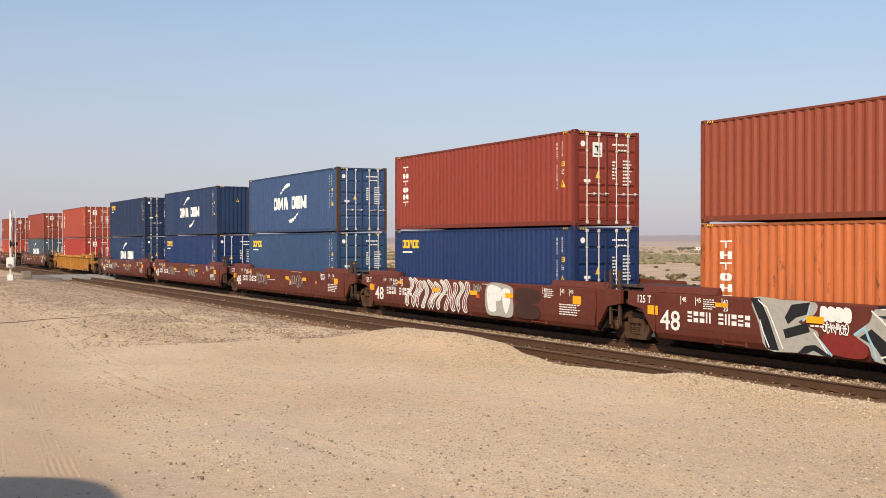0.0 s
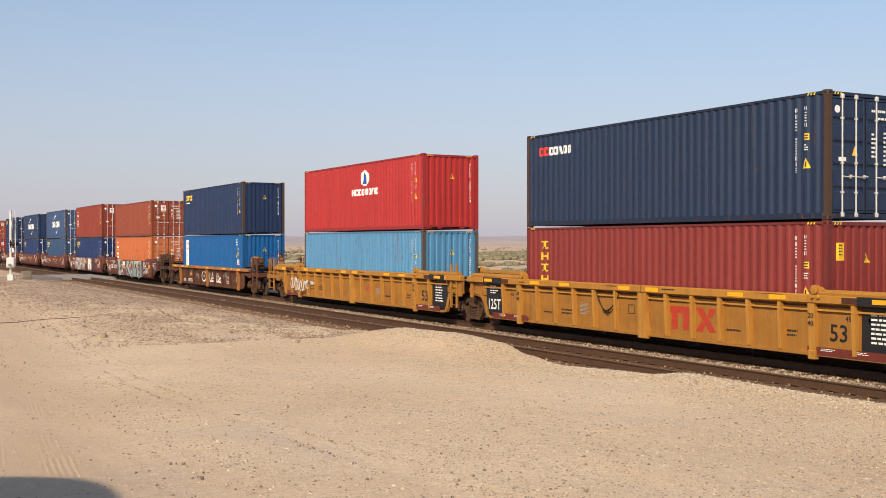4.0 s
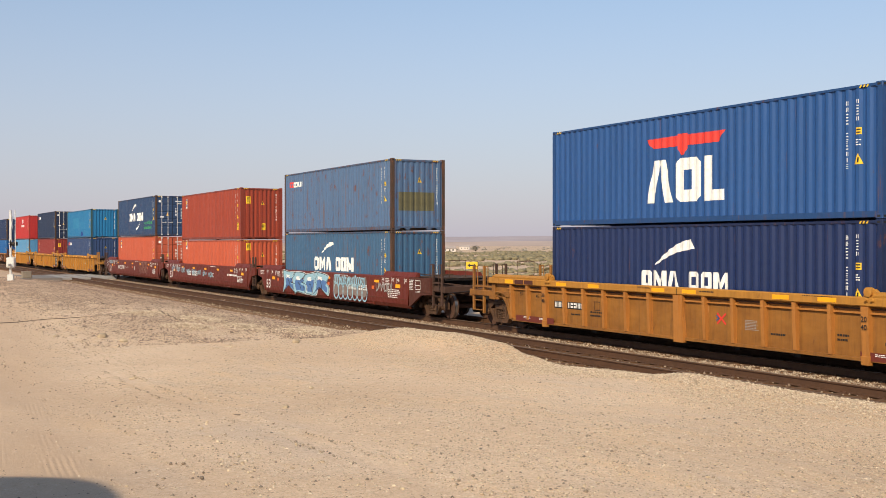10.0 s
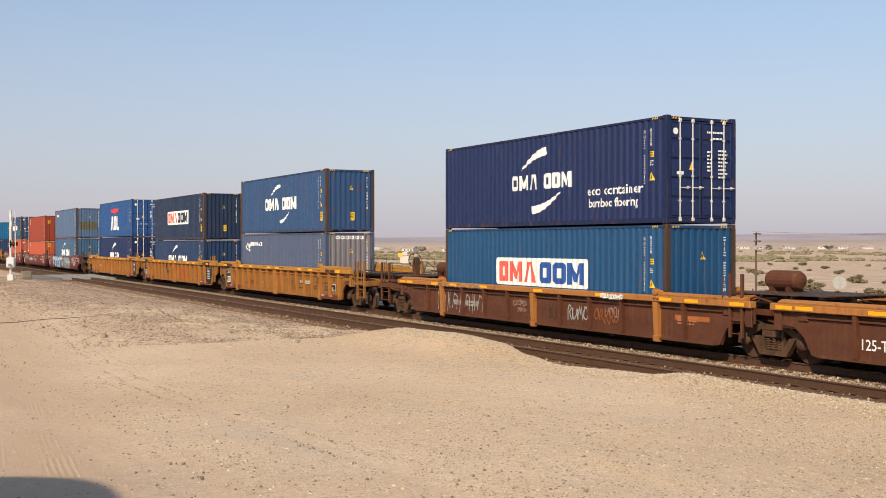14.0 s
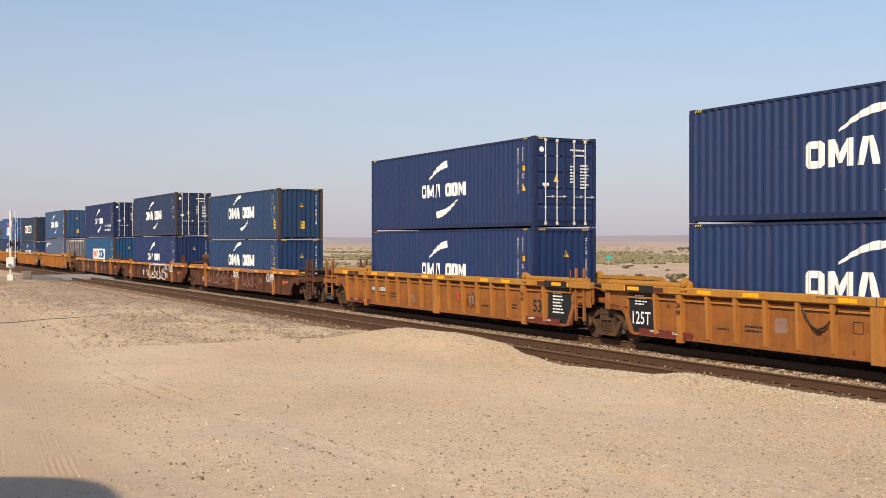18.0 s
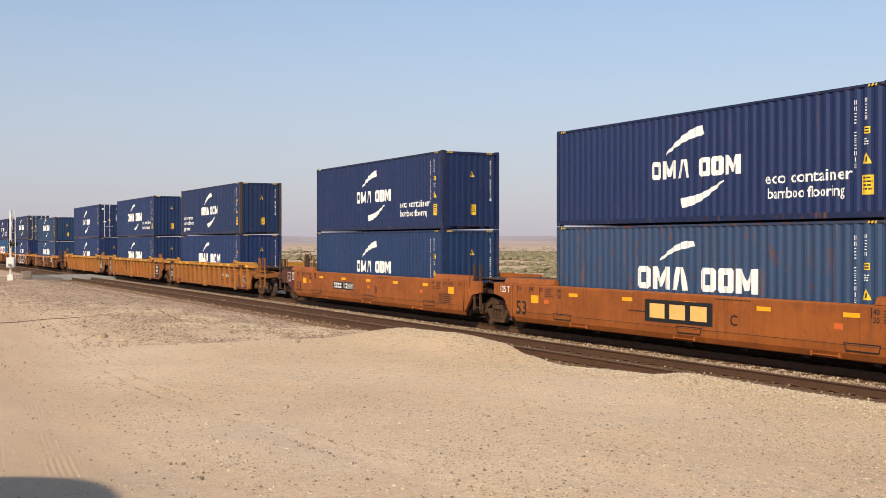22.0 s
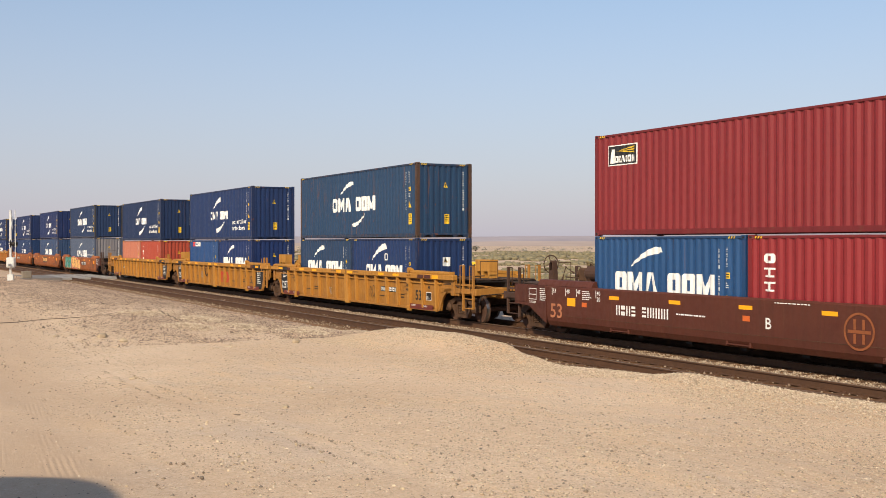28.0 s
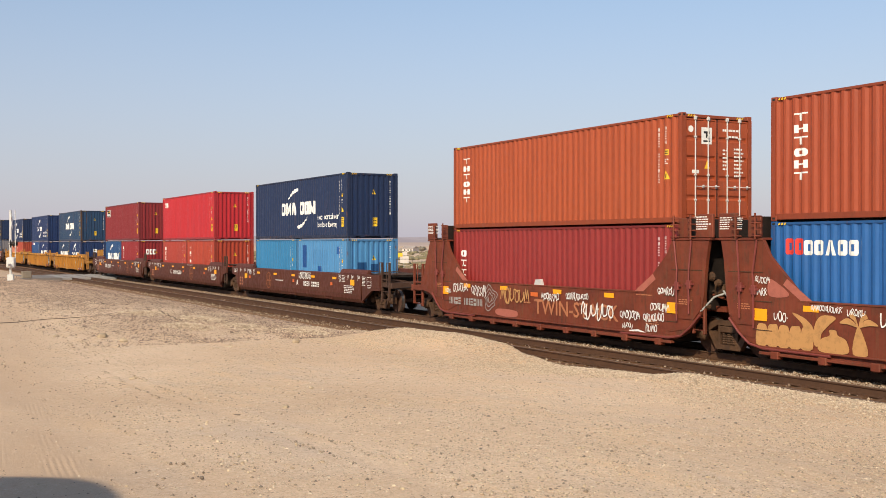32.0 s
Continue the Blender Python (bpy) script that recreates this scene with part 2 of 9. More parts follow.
# ---- mesh tools ----
class Shape:
    """Collects vertices and faces of one mesh."""
    def __init__(self):
        self.v, self.f, self.m, self.slot = [], [], [], 0

    def face(self, idx):
        self.f.append(idx)
        self.m.append(self.slot)

    def box(self, x0, y0, z0, x1, y1, z1, c=0.0):
        if c <= 0:
            b = len(self.v)
            self.v += [(x, y, z) for x in (x0, x1) for y in (y0, y1) for z in (z0, z1)]
            for q in ((0, 1, 3, 2), (4, 6, 7, 5), (0, 4, 5, 1), (2, 3, 7, 6), (0, 2, 6, 4), (1, 5, 7, 3)):
                self.face([b + i for i in q])
            return self
        # chamfered box: three vertices at each corner
        b = len(self.v)
        lo, hi = (x0, y0, z0), (x1, y1, z1)
        for i in range(8):
            s = ((i >> 2) & 1, (i >> 1) & 1, i & 1)
            p = [hi[k] if s[k] else lo[k] for k in range(3)]
            ins = [p[k] - c if s[k] else p[k] + c for k in range(3)]
            for k in range(3):
                self.v.append(tuple(p[j] if j == k else ins[j] for j in range(3)))
        idx = lambda i, k: b + 3 * i + k
        for k in range(3):
            o = [j for j in range(3) if j != k]
            for s in (0, 1):
                ring = []
                for a, d in ((0, 0), (1, 0), (1, 1), (0, 1)):
                    bits = [0, 0, 0]
                    bits[k], bits[o[0]], bits[o[1]] = s, a, d
                    ring.append(bits[0] * 4 + bits[1] * 2 + bits[2])
                self.face([idx(i, k) for i in ring])
        for k in range(3):
            o = [j for j in range(3) if j != k]
            for a in (0, 1):
                for d in (0, 1):
                    e = []
                    for s in (0, 1):
                        bits = [0, 0, 0]
                        bits[k], bits[o[0]], bits[o[1]] = s, a, d
                        e.append(bits[0] * 4 + bits[1] * 2 + bits[2])
                    self.face([idx(e[0], o[0]), idx(e[1], o[0]), idx(e[1], o[1]), idx(e[0], o[1])])
        for i in range(8):
            self.face([idx(i, 0), idx(i, 1), idx(i, 2)])
        return self

    def prism(self, pts, axis, a, b):
        """A polygon (in the two other axes, in x-y-z order) drawn out along axis from a to b."""
        n, s = len(pts), len(self.v)
        for t in (a, b):
            for p, r in pts:
                self.v.append({"x": (t, p, r), "y": (p, t, r), "z": (p, r, t)}[axis])
        self.face([s + i for i in range(n)][::-1])
        self.face([s + n + i for i in range(n)])
        for i in range(n):
            j = (i + 1) % n
            self.face([s + i, s + j, s + n + j, s + n + i])
        return self

    def tube(self, path, r, n=6):
        path = [Vector(p) for p in path]
        s = len(self.v)
        for i, p in enumerate(path):
            d = (path[min(i + 1, len(path) - 1)] - path[max(i - 1, 0)]).normalized()
            u = d.orthogonal().normalized()
            w = d.cross(u)
            for k in range(n):
                a = 2 * math.pi * k / n
                self.v.append(tuple(p + r * (math.cos(a) * u + math.sin(a) * w)))
        for i in range(len(path) - 1):
            for k in range(n):
                j = (k + 1) % n
                self.face([s + i * n + k, s + i * n + j, s + (i + 1) * n + j, s + (i + 1) * n + k])
        self.face([s + k for k in range(n)][::-1])
        self.face([s + (len(path) - 1) * n + k for k in range(n)])
        return self

    def lathe(self, prof, axis, at, n=20, caps=True):
        """Rings of (offset along axis, radius) turned round an axis through at."""
        s = len(self.v)
        for o, r in prof:
            for k in range(n):
                a = 2 * math.pi * k / n
                c, d = r * math.cos(a), r * math.sin(a)
                self.v.append({"x": (at[0] + o, at[1] + c, at[2] + d), "y": (at[0] + c, at[1] + o, at[2] + d), "z": (at[0] + c, at[1] + d, at[2] + o)}[axis])
        for i in range(len(prof) - 1):
            for k in range(n):
                j = (k + 1) % n
                self.face([s + i * n + k, s + i * n + j, s + (i + 1) * n + j, s + (i + 1) * n + k])
        if caps:
            self.face([s + k for k in range(n)])
            self.face([s + (len(prof) - 1) * n + k for k in range(n)])
        return self

    def ring(self, at, R, r, axis="y", n=18, k=5):
        s = len(self.v)
        for i in range(n):
            a = 2 * math.pi * i / n
            for j in range(k):
                b = 2 * math.pi * j / k
                u, w = (R + r * math.cos(b)), r * math.sin(b)
                p = (u * math.cos(a), u * math.sin(a))
                self.v.append({"y": (at[0] + p[0], at[1] + w, at[2] + p[1]), "x": (at[0] + w, at[1] + p[0], at[2] + p[1])}[axis])
        for i in range(n):
            for j in range(k):
                a, b = (i + 1) % n, (j + 1) % k
                self.face([s + i * k + j, s + a * k + j, s + a * k + b, s + i * k + b])
        return self

    def strip(self, pts, w, y, dy=0.0003):
        """A painted stroke along (x, z) points, each step a hair nearer than the last."""
        s, n = len(self.v), len(pts)
        shut = math.dist(pts[0], pts[-1]) < 1e-6
        for i, (a, b) in enumerate(pts):
            p = pts[i - 1] if i else (pts[-2] if shut else None)
            q = pts[i + 1] if i < n - 1 else (pts[1] if shut else None)
            d1 = (a - p[0], b - p[1]) if p else (q[0] - a, q[1] - b)
            d2 = (q[0] - a, q[1] - b) if q else d1
            l1, l2 = math.hypot(*d1) or 1e-6, math.hypot(*d2) or 1e-6
            tx, tz = d1[0] / l1 + d2[0] / l2, d1[1] / l1 + d2[1] / l2
            l = math.hypot(tx, tz)
            if l < 0.4:
                tx, tz, l = d1[0] / l1, d1[1] / l1, 1.0
            nx, nz = -tz / l, tx / l
            k = w / 2 / max(0.6, l / 2)
            self.v += [(a + nx * k, y - dy * i, b + nz * k), (a - nx * k, y - dy * i, b - nz * k)]
        for i in range(n - 1):
            j = s + 2 * i
            self.face([j, j + 1, j + 3, j + 2])
        return self

    def flat(self, pts):
        """One flat face from 3D points."""
        s = len(self.v)
        self.v += [tuple(p) for p in pts]
        self.face(list(range(s, s + len(pts))))
        return self

    def mesh(self, name, *mats, normals=True):
        me = bpy.data.meshes.new(name)
        me.from_pydata(self.v, [], self.f)
        for m in mats:
            me.materials.append(m)
        if len(mats) > 1:
            me.polygons.foreach_set("material_index", self.m)
        if normals:
            bm = bmesh.new()
            bm.from_mesh(me)
            bmesh.ops.recalc_face_normals(bm, faces=bm.faces)
            bm.to_mesh(me)
            bm.free()
        me.update()
        return me


MESHES = {}


def cached(key, build):
    if key not in MESHES:
        MESHES[key] = build()
    return MESHES[key]


def part(name, mesh, parent, at=None, label=""):
    ob = new(name, mesh)
    ob.parent = parent
    if at is not None:
        ob.matrix_basis = at if isinstance(at, Matrix) else Matrix.Translation(at)
    return tagged(ob, label)


def thing(name, label, category, group="", kind="", at=None):
    ob = tagged(new(name), label, category, group, kind)
    if at is not None:
        ob.matrix_basis = at
    return ob


# ---- lettering: built once, while the scene is still small ----
GLYPHS = {}


def text_polys(s, height, bold=1.0):
    """Flat polygons of a word, its capitals that high, starting at (0, 0)."""
    if s not in GLYPHS:
        cu = bpy.data.curves.new("lettering", "FONT")
        cu.body, cu.size, cu.resolution_u, cu.offset = s, 1.0, 2, 0.012
        ob = new("lettering", cu)
        dg = bpy.context.evaluated_depsgraph_get()
        me = bpy.data.meshes.new_from_object(ob.evaluated_get(dg))
        vs = [(v.co.x, v.co.y) for v in me.vertices]
        GLYPHS[s] = [[vs[i] for i in p.vertices] for p in me.polygons]
        bpy.data.objects.remove(ob)
        bpy.data.curves.remove(cu)
        bpy.data.meshes.remove(me)
    k = height / 0.70
    return [[(x * k * bold, y * k) for x, y in p] for p in GLYPHS[s]]


WORDS = ["53", "48", "125T", "125 T", "125-T", "eco container", "bamboo flooring", "light steel", "A", "B", "C", "45", "40", "20", "3"]
for w in WORDS:
    text_polys(w, 1.0)


# ---- ground: one sheet from the near lot to the far plain ----
TRACKS = (16.62, 20.19)          # middle lines of the empty and of the busy track
RIDGE = [(-70, -0.2), (-46, -0.2), (-34, -0.14), (-31, 0.02), (-28, 0.32), (-25, 0.38), (-23.2, 0.31), (-22, 0.10), (-20.8, -0.01), (-17.6, 0.11), (-16, 0.27), (-13.5, 0.25), (-10, 0.27), (20, 0.3)]


def ridge(x):
    """Height of the gravel heaped along the near track."""
    if x <= RIDGE[0][0]:
        return RIDGE[0][1]
    for (a, b), (c, d) in zip(RIDGE, RIDGE[1:]):
        if x <= c:
            t = (x - a) / (c - a)
            t = t * t * (3 - 2 * t)
            return b + (d - b) * t
    return RIDGE[-1][1]


def smooth(t):
    t = min(1, max(0, t))
    return t * t * (3 - 2 * t)


def ground_height(x, y):
    bed = -0.26
    if y > 24:
        k = smooth((y - 24) / 34)
        z = bed - 2.75 * k
        if y > 60:
            z += 0.35 * noise.noise((x * 0.02, y * 0.02, 3.0)) * smooth((y - 60) / 60)
        return z
    if y > 15.0:
        return bed
    r = math.hypot(x, y)
    lot = 0.06 + 1.10 * math.exp(-(r / 15.5) ** 2)
    lot += 0.03 * noise.noise((x * 0.35, y * 0.35, 0.0)) + 0.012 * noise.noise((x * 1.3, y * 1.3, 5.0))
    lot = min(lot, 0.10 + 0.075 * (15.2 - y)) if x > -60 else lot
    # wheel ruts of the lot, running away along the track
    for k in (0.2, 0.48, 2.0, 2.3, 4.1):
        d = (y - k + 0.06 * (x + 10)) + 0.16 * math.sin(x * 0.21)
        lot += 0.018 * (math.exp(-((abs(d) - 0.2) / 0.07) ** 2) - 1.2 * math.exp(-(d / 0.13) ** 2))
    edge = ridge(x)
    # heap: a rounded crest near y = 14.2, steep towards the rails
    if y > 14.2:
        k = smooth((y - 14.2) / 0.9)
        return edge + (bed - edge) * k
    k = smooth((14.2 - y) / 2.6)
    return edge + (lot - edge) * k


def lines(spans):
    out = []
    for a, b, n in spans:
        out += [a + (b - a) * i / n for i in range(n)]
    return out + [spans[-1][1]]


def build_ground():
    xs = lines([(-4600, -600, 12), (-600, -150, 30), (-150, -60, 70), (-60, -34, 74), (-34, -5, 150), (-5, 30, 24), (30, 300, 10), (300, 4600, 8)])
    ys = lines([(-4600, -200, 8), (-200, -12, 12), (-12, 1, 22), (1, 13, 64), (13, 15.3, 24), (15.3, 24, 10), (24, 64, 20), (64, 400, 34), (400, 4800, 16)])
    v = [(x, y, ground_height(x, y)) for y in ys for x in xs]
    n = len(xs)
    f = [(j * n + i, j * n + i + 1, (j + 1) * n + i + 1, (j + 1) * n + i) for j in range(len(ys) - 1) for i in range(n - 1)]
    me = bpy.data.meshes.new("ground")
    me.from_pydata(v, [], f)
    me.materials.append(MAT_DIRT)
    for p in me.polygons:
        p.use_smooth = True
    ob = new("ground", me)
    return tagged(ob, "pale sandy dirt lot and desert plain with pebbles", "ground", kind="structure")


build_ground()


def ico():
    """Unit icosahedron."""
    g = (1 + 5 ** 0.5) / 2
    v = np.array([(-1, g, 0), (1, g, 0), (-1, -g, 0), (1, -g, 0), (0, -1, g), (0, 1, g), (0, -1, -g), (0, 1, -g), (g, 0, -1), (g, 0, 1), (-g, 0, -1), (-g, 0, 1)]) / math.sqrt(1 + g * g)
    f = np.array([(0, 11, 5), (0, 5, 1), (0, 1, 7), (0, 7, 10), (0, 10, 11), (1, 5, 9), (5, 11, 4), (11, 10, 2), (10, 7, 6), (7, 1, 8), (3, 9, 4), (3, 4, 2), (3, 2, 6), (3, 6, 8), (3, 8, 9), (4, 9, 5), (2, 4, 11), (6, 2, 10), (8, 6, 7), (9, 8, 1)])
    return v, f


def octa():
    """Unit octahedron."""
    v = np.array([(1, 0, 0), (-1, 0, 0), (0, 1, 0), (0, -1, 0), (0, 0, 1), (0, 0, -1)], float)
    f = np.array([(0, 2, 4), (2, 1, 4), (1, 3, 4), (3, 0, 4), (2, 0, 5), (1, 2, 5), (3, 1, 5), (0, 3, 5)])
    return v, f


def strew(name, label, pos, size, mat, flat=0.7, rng=None, small=False):
    """Many loose stones in one mesh."""
    rng = rng or np.random.RandomState(3)
    bv, bf = octa() if small else ico()
    q = len(bv)
    n = len(pos)
    sc = size[:, None] * rng.uniform(0.65, 1.25, (n, 3))
    sc[:, 2] *= flat
    jit = rng.uniform(0.78, 1.2, (n, q, 1))
    a = rng.uniform(0, 2 * np.pi, n)
    c, s = np.cos(a), np.sin(a)
    p = bv[None] * jit * sc[:, None, :]
    tilt = rng.uniform(-0.5, 0.5, n)[:, None]
    p[:, :, 2] += tilt * p[:, :, 0] * 0.6
    x = p[:, :, 0] * c[:, None] - p[:, :, 1] * s[:, None]
    y = p[:, :, 0] * s[:, None] + p[:, :, 1] * c[:, None]
    v = np.stack([x, y, p[:, :, 2]], 2) + pos[:, None, :]
    f = (bf[None] + q * np.arange(n)[:, None, None]).reshape(-1, 3)
    me = bpy.data.meshes.new(name)
    me.vertices.add(n * q)
    me.vertices.foreach_set("co", v.reshape(-1).astype(np.float32))
    me.loops.add(len(f) * 3)
    me.loops.foreach_set("vertex_index", f.reshape(-1).astype(np.int32))
    me.polygons.add(len(f))
    me.polygons.foreach_set("loop_start", np.arange(0, len(f) * 3, 3, dtype=np.int32))
    me.materials.append(mat)
    me.update(calc_edges=True)
    me.validate()
    return tagged(new(name, me), label, "gravel", kind="stuff")


rs = np.random.RandomState(11)


def along(n, near, far):
    """Places along the track, denser near the camera's side."""
    return near + (far - near) * rs.uniform(0, 1, n) ** 1.6


# pebbles on the lot: dense in drifts
P = []
while len(P) < 106000:
    x, y = along(1, -6, -62)[0], rs.uniform(-4, 14.0)
    if y > -x * 1.55:
        continue
    k = noise.noise((x * 0.28, y * 0.5, 2.0)) * 0.5 + 0.5
    worn = math.exp(-((y - 1.3 + 0.06 * (x + 10)) / 1.5) ** 2)
    if rs.uniform() < (0.12 + (k ** 2.6) * 1.5) * (1 - 0.85 * worn):
        P.append((x, y, ground_height(x, y)))
P = np.array(P)
strew("lot_pebbles", "scattered small pebbles on the dirt", P, np.exp(rs.normal(-4.85, 0.5, len(P))).clip(0.003, 0.02), MAT_PEBBLE, small=True)
P = np.array([(x, y, ground_height(x, y) + 0.002) for x, y in zip(along(2600, -6, -40), rs.uniform(2.5, 12, 2600)) if y < -x * 1.5])
strew("lot_stones", "scattered larger dark and pale stones on the dirt", P, rs.uniform(0.008, 0.024, len(P)), MAT_PEBBLE)
P = []
while len(P) < 30000:
    x, y = rs.uniform(-44, -10), rs.uniform(8.0, 14.2)
    if rs.uniform() < smooth((noise.noise((x * 0.22, y * 0.45, 11.0)) + 0.35) * 1.6) * math.exp(-((y - 12.2) / 1.5) ** 2):
        P.append((x, y, ground_height(x, y) + 0.004))
strew("spread_gravel", "thin pale gravel spread on the dirt", np.array(P), np.exp(rs.normal(-4.6, 0.4, len(P))).clip(0.005, 0.024), MAT_MOUND, small=True)
# the pale heap beside the track
P = []
while len(P) < 26000:
    x, y = rs.uniform(-36, -9), 14.0 + rs.normal(0, 0.5)
    if y > 15.0 or y < 9.8:
        continue
    P.append((x, y, ground_height(x, y) + 0.008))
P = np.array(P)
strew("heaped_gravel", "pale crushed gravel heaped beside the track", P, np.exp(rs.normal(-4.1, 0.38, len(P))).clip(0.008, 0.045), MAT_MOUND, small=True)
# greyer gravel towards the crossing
P = []
while len(P) < 64000:
    x = -29 - 66 * rs.uniform(0, 1) ** 1.25
    y = rs.uniform(5.0, 15.6)
    k = noise.noise((x * 0.10, y * 0.35, 7.0)) + 0.5 * noise.noise((x * 0.4, y * 0.9, 2.0))
    w = smooth((y - 4.5 - 0.05 * (x + 60)) / 5) * smooth((k + 0.6) / 0.6) + 0.12
    if rs.uniform() < w:
        P.append((x, y, ground_height(x, y) + 0.004))
P = np.array(P)
strew("shoulder_gravel", "grey-pink gravel spread beside the track", P, np.exp(rs.normal(-3.9, 0.45, len(P))).clip(0.01, 0.075), MAT_SHOULDER, small=True)


# low lumps of pale fill dumped on the shoulder
P = []
for cx, cy, r in ((-42.8, 9.9, 1.6), (-35.1, 9.6, 1.3), (-34.2, 11.2, 1.2), (-38.5, 11.0, 1.4), (-31.5, 12.2, 1.1)):
    for _ in range(520):
        a, q = rs.uniform(0, 6.283), r * rs.uniform(0, 1) ** 0.7
        x, y = cx + 1.5 * q * math.cos(a), cy + 0.6 * q * math.sin(a)
        P.append((x, y, ground_height(x, y) + 0.1 * max(0.0, 1 - q / r)))
strew("fill_lumps", "low lumps of pale fill on the shoulder", np.array(P), np.exp(rs.normal(-3.7, 0.45, len(P))).clip(0.012, 0.06), MAT_MOUND)
# single stones, sticks and thin dark strands on the lot
lone = [(-32.19, 6.34, 0.16), (-30.54, 6.59, 0.13), (-27.68, 10.54, 0.14), (-14.59, 5.4, 0.055), (-20.99, 4.7, 0.07), (-33.0, 5.2, 0.09), (-17.4, 6.9, 0.05)]
for x, y, r in lone:
    rock = thing("loose_rock", "single grey-brown rock lying on the dirt", "rock", "rocks on the lot", at=pose(x, y, ground_height(x, y) + 0.25 * r, 0, 0, x * 40))
    v, f = ico()
    me = bpy.data.meshes.new("rock")
    me.from_pydata([tuple(p * r * np.array((1.25, 0.9, 0.7)) * rs.uniform(0.8, 1.15)) for p in v], [], f.tolist())
    me.materials.append(MAT_PEBBLE)
    part("stone", me, rock)


def lying(name, label, category, spots, radius, mat):
    """Something long and thin on the ground, through places."""
    pts = []
    for (a, b), (c, d) in zip(spots, spots[1:]):
        n = max(2, int(math.hypot(c - a, d - b) / 0.5))
        for i in range(n):
            x, y = a + (c - a) * i / n, b + (d - b) * i / n
            pts.append((x + 0.05 * math.sin(x * 2.1), y + 0.06 * math.sin(x * 3.7 + y), ground_height(x, y) + radius * 0.7))
    x, y = spots[-1]
    pts.append((x, y, ground_height(x, y) + radius * 0.7))
    return tagged(new(name, Shape().tube(pts, radius, 6).mesh(name, mat)), label, category)


MAT_STICK = simple("dry_dark_wood", (98, 80, 64), 0.9, 0, 0.3, 9)
lying("cable", "thin dark strand lying across the gravel", "cable", [(-38.0, 2.6), (-39.55, 4.42), (-40.56, 5.65), (-41.19, 6.9), (-41.96, 8.04), (-44.5, 9.7)], 0.011, MAT_STICK)
lying("branch", "thin dark strand lying on the shoulder", "branch", [(-43.9, 10.9), (-40.6, 10.45), (-37.8, 10.15)], 0.025, MAT_STICK)
lying("stick", "short dark stick on the dirt", "stick", [(-14.11, 4.44), (-13.82, 4.48)], 0.012, MAT_STICK)
lying("stick", "short pale stick on the dirt", "stick", [(-27.31, 8.41), (-27.0, 8.56)], 0.02, MAT_MOUND)


# ---- ballast and tracks ----
def build_bed():
    s = Shape()
    prof = [(14.4, -0.5), (15.05, -0.22), (18.3, -0.215), (18.55, -0.19), (21.9, -0.215), (23.4, -0.5)]
    n = 60
    for i in range(n + 1):
        x = -620 + 640 * (i / n)
        for y, z in prof:
            s.v.append((x, y, z))
    k = len(prof)
    for i in range(n):
        for j in range(k - 1):
            s.face([i * k + j, i * k + j + 1, (i + 1) * k + j + 1, (i + 1) * k + j])
    return tagged(new("ballast_bed", s.mesh("ballast_bed", MAT_BED)), "oil-stained ballast bed under both tracks", "ballast", kind="structure")


build_bed()
P = []
while len(P) < 30000:
    x = along(1, -9, -100)[0]
    y = rs.uniform(15.0, 19.6) if rs.uniform() < 0.85 else rs.uniform(19.6, 23)
    # thin over the sleepers, thick between the tracks
    dens = 1.0 if 17.55 < y < 19.15 else (0.5 if y < 15.5 else 0.07)
    tie = abs((x + 8) / 0.51 - round((x + 8) / 0.51)) * 0.51
    if rs.uniform() < dens and (17.98 < y < 18.84 or tie > 0.13):
        P.append((x, y, -0.205 + rs.uniform(0, 0.03)))
P = np.array(P)
strew("ballast_stones", "loose ballast stones between the rails", P, np.exp(rs.normal(-3.6, 0.35, len(P))).clip(0.012, 0.05), MAT_BALLAST, 0.8, small=True)


def rail_mesh(x0, x1):
    s = Shape()
    base = [(-0.07, -0.185), (0.07, -0.185), (0.07, -0.172), (0.012, -0.155), (0.01, -0.045), (0.036, -0.032), (0.036, -0.006), (-0.036, -0.006), (-0.036, -0.032), (-0.01, -0.045), (-0.012, -0.155), (-0.07, -0.172)]
    s.prism(base, "x", x0, x1)
    s.slot = 1
    s.prism([(-0.034, -0.006), (0.034, -0.006), (0.028, 0.0), (-0.028, 0.0)], "x", x0, x1)
    return s.mesh("rail", MAT_RAIL, MAT_RAILHEAD)


def sleeper_mesh():
    s = Shape()
    s.box(-0.115, -1.3, -0.36, 0.115, 1.3, -0.186, 0.012)
    s.slot = 1
    for y in (-0.7525, 0.7525):
        s.box(-0.10, y - 0.16, -0.186, 0.10, y + 0.16, -0.176)
        for dx, dy in ((-0.06, -0.1), (0.06, 0.1), (-0.06, 0.1), (0.06, -0.1)):
            s.box(dx - 0.012, y + dy - 0.012, -0.176, dx + 0.012, y + dy + 0.012, -0.145)
    return s.mesh("sleeper", MAT_TIE, MAT_RAIL)


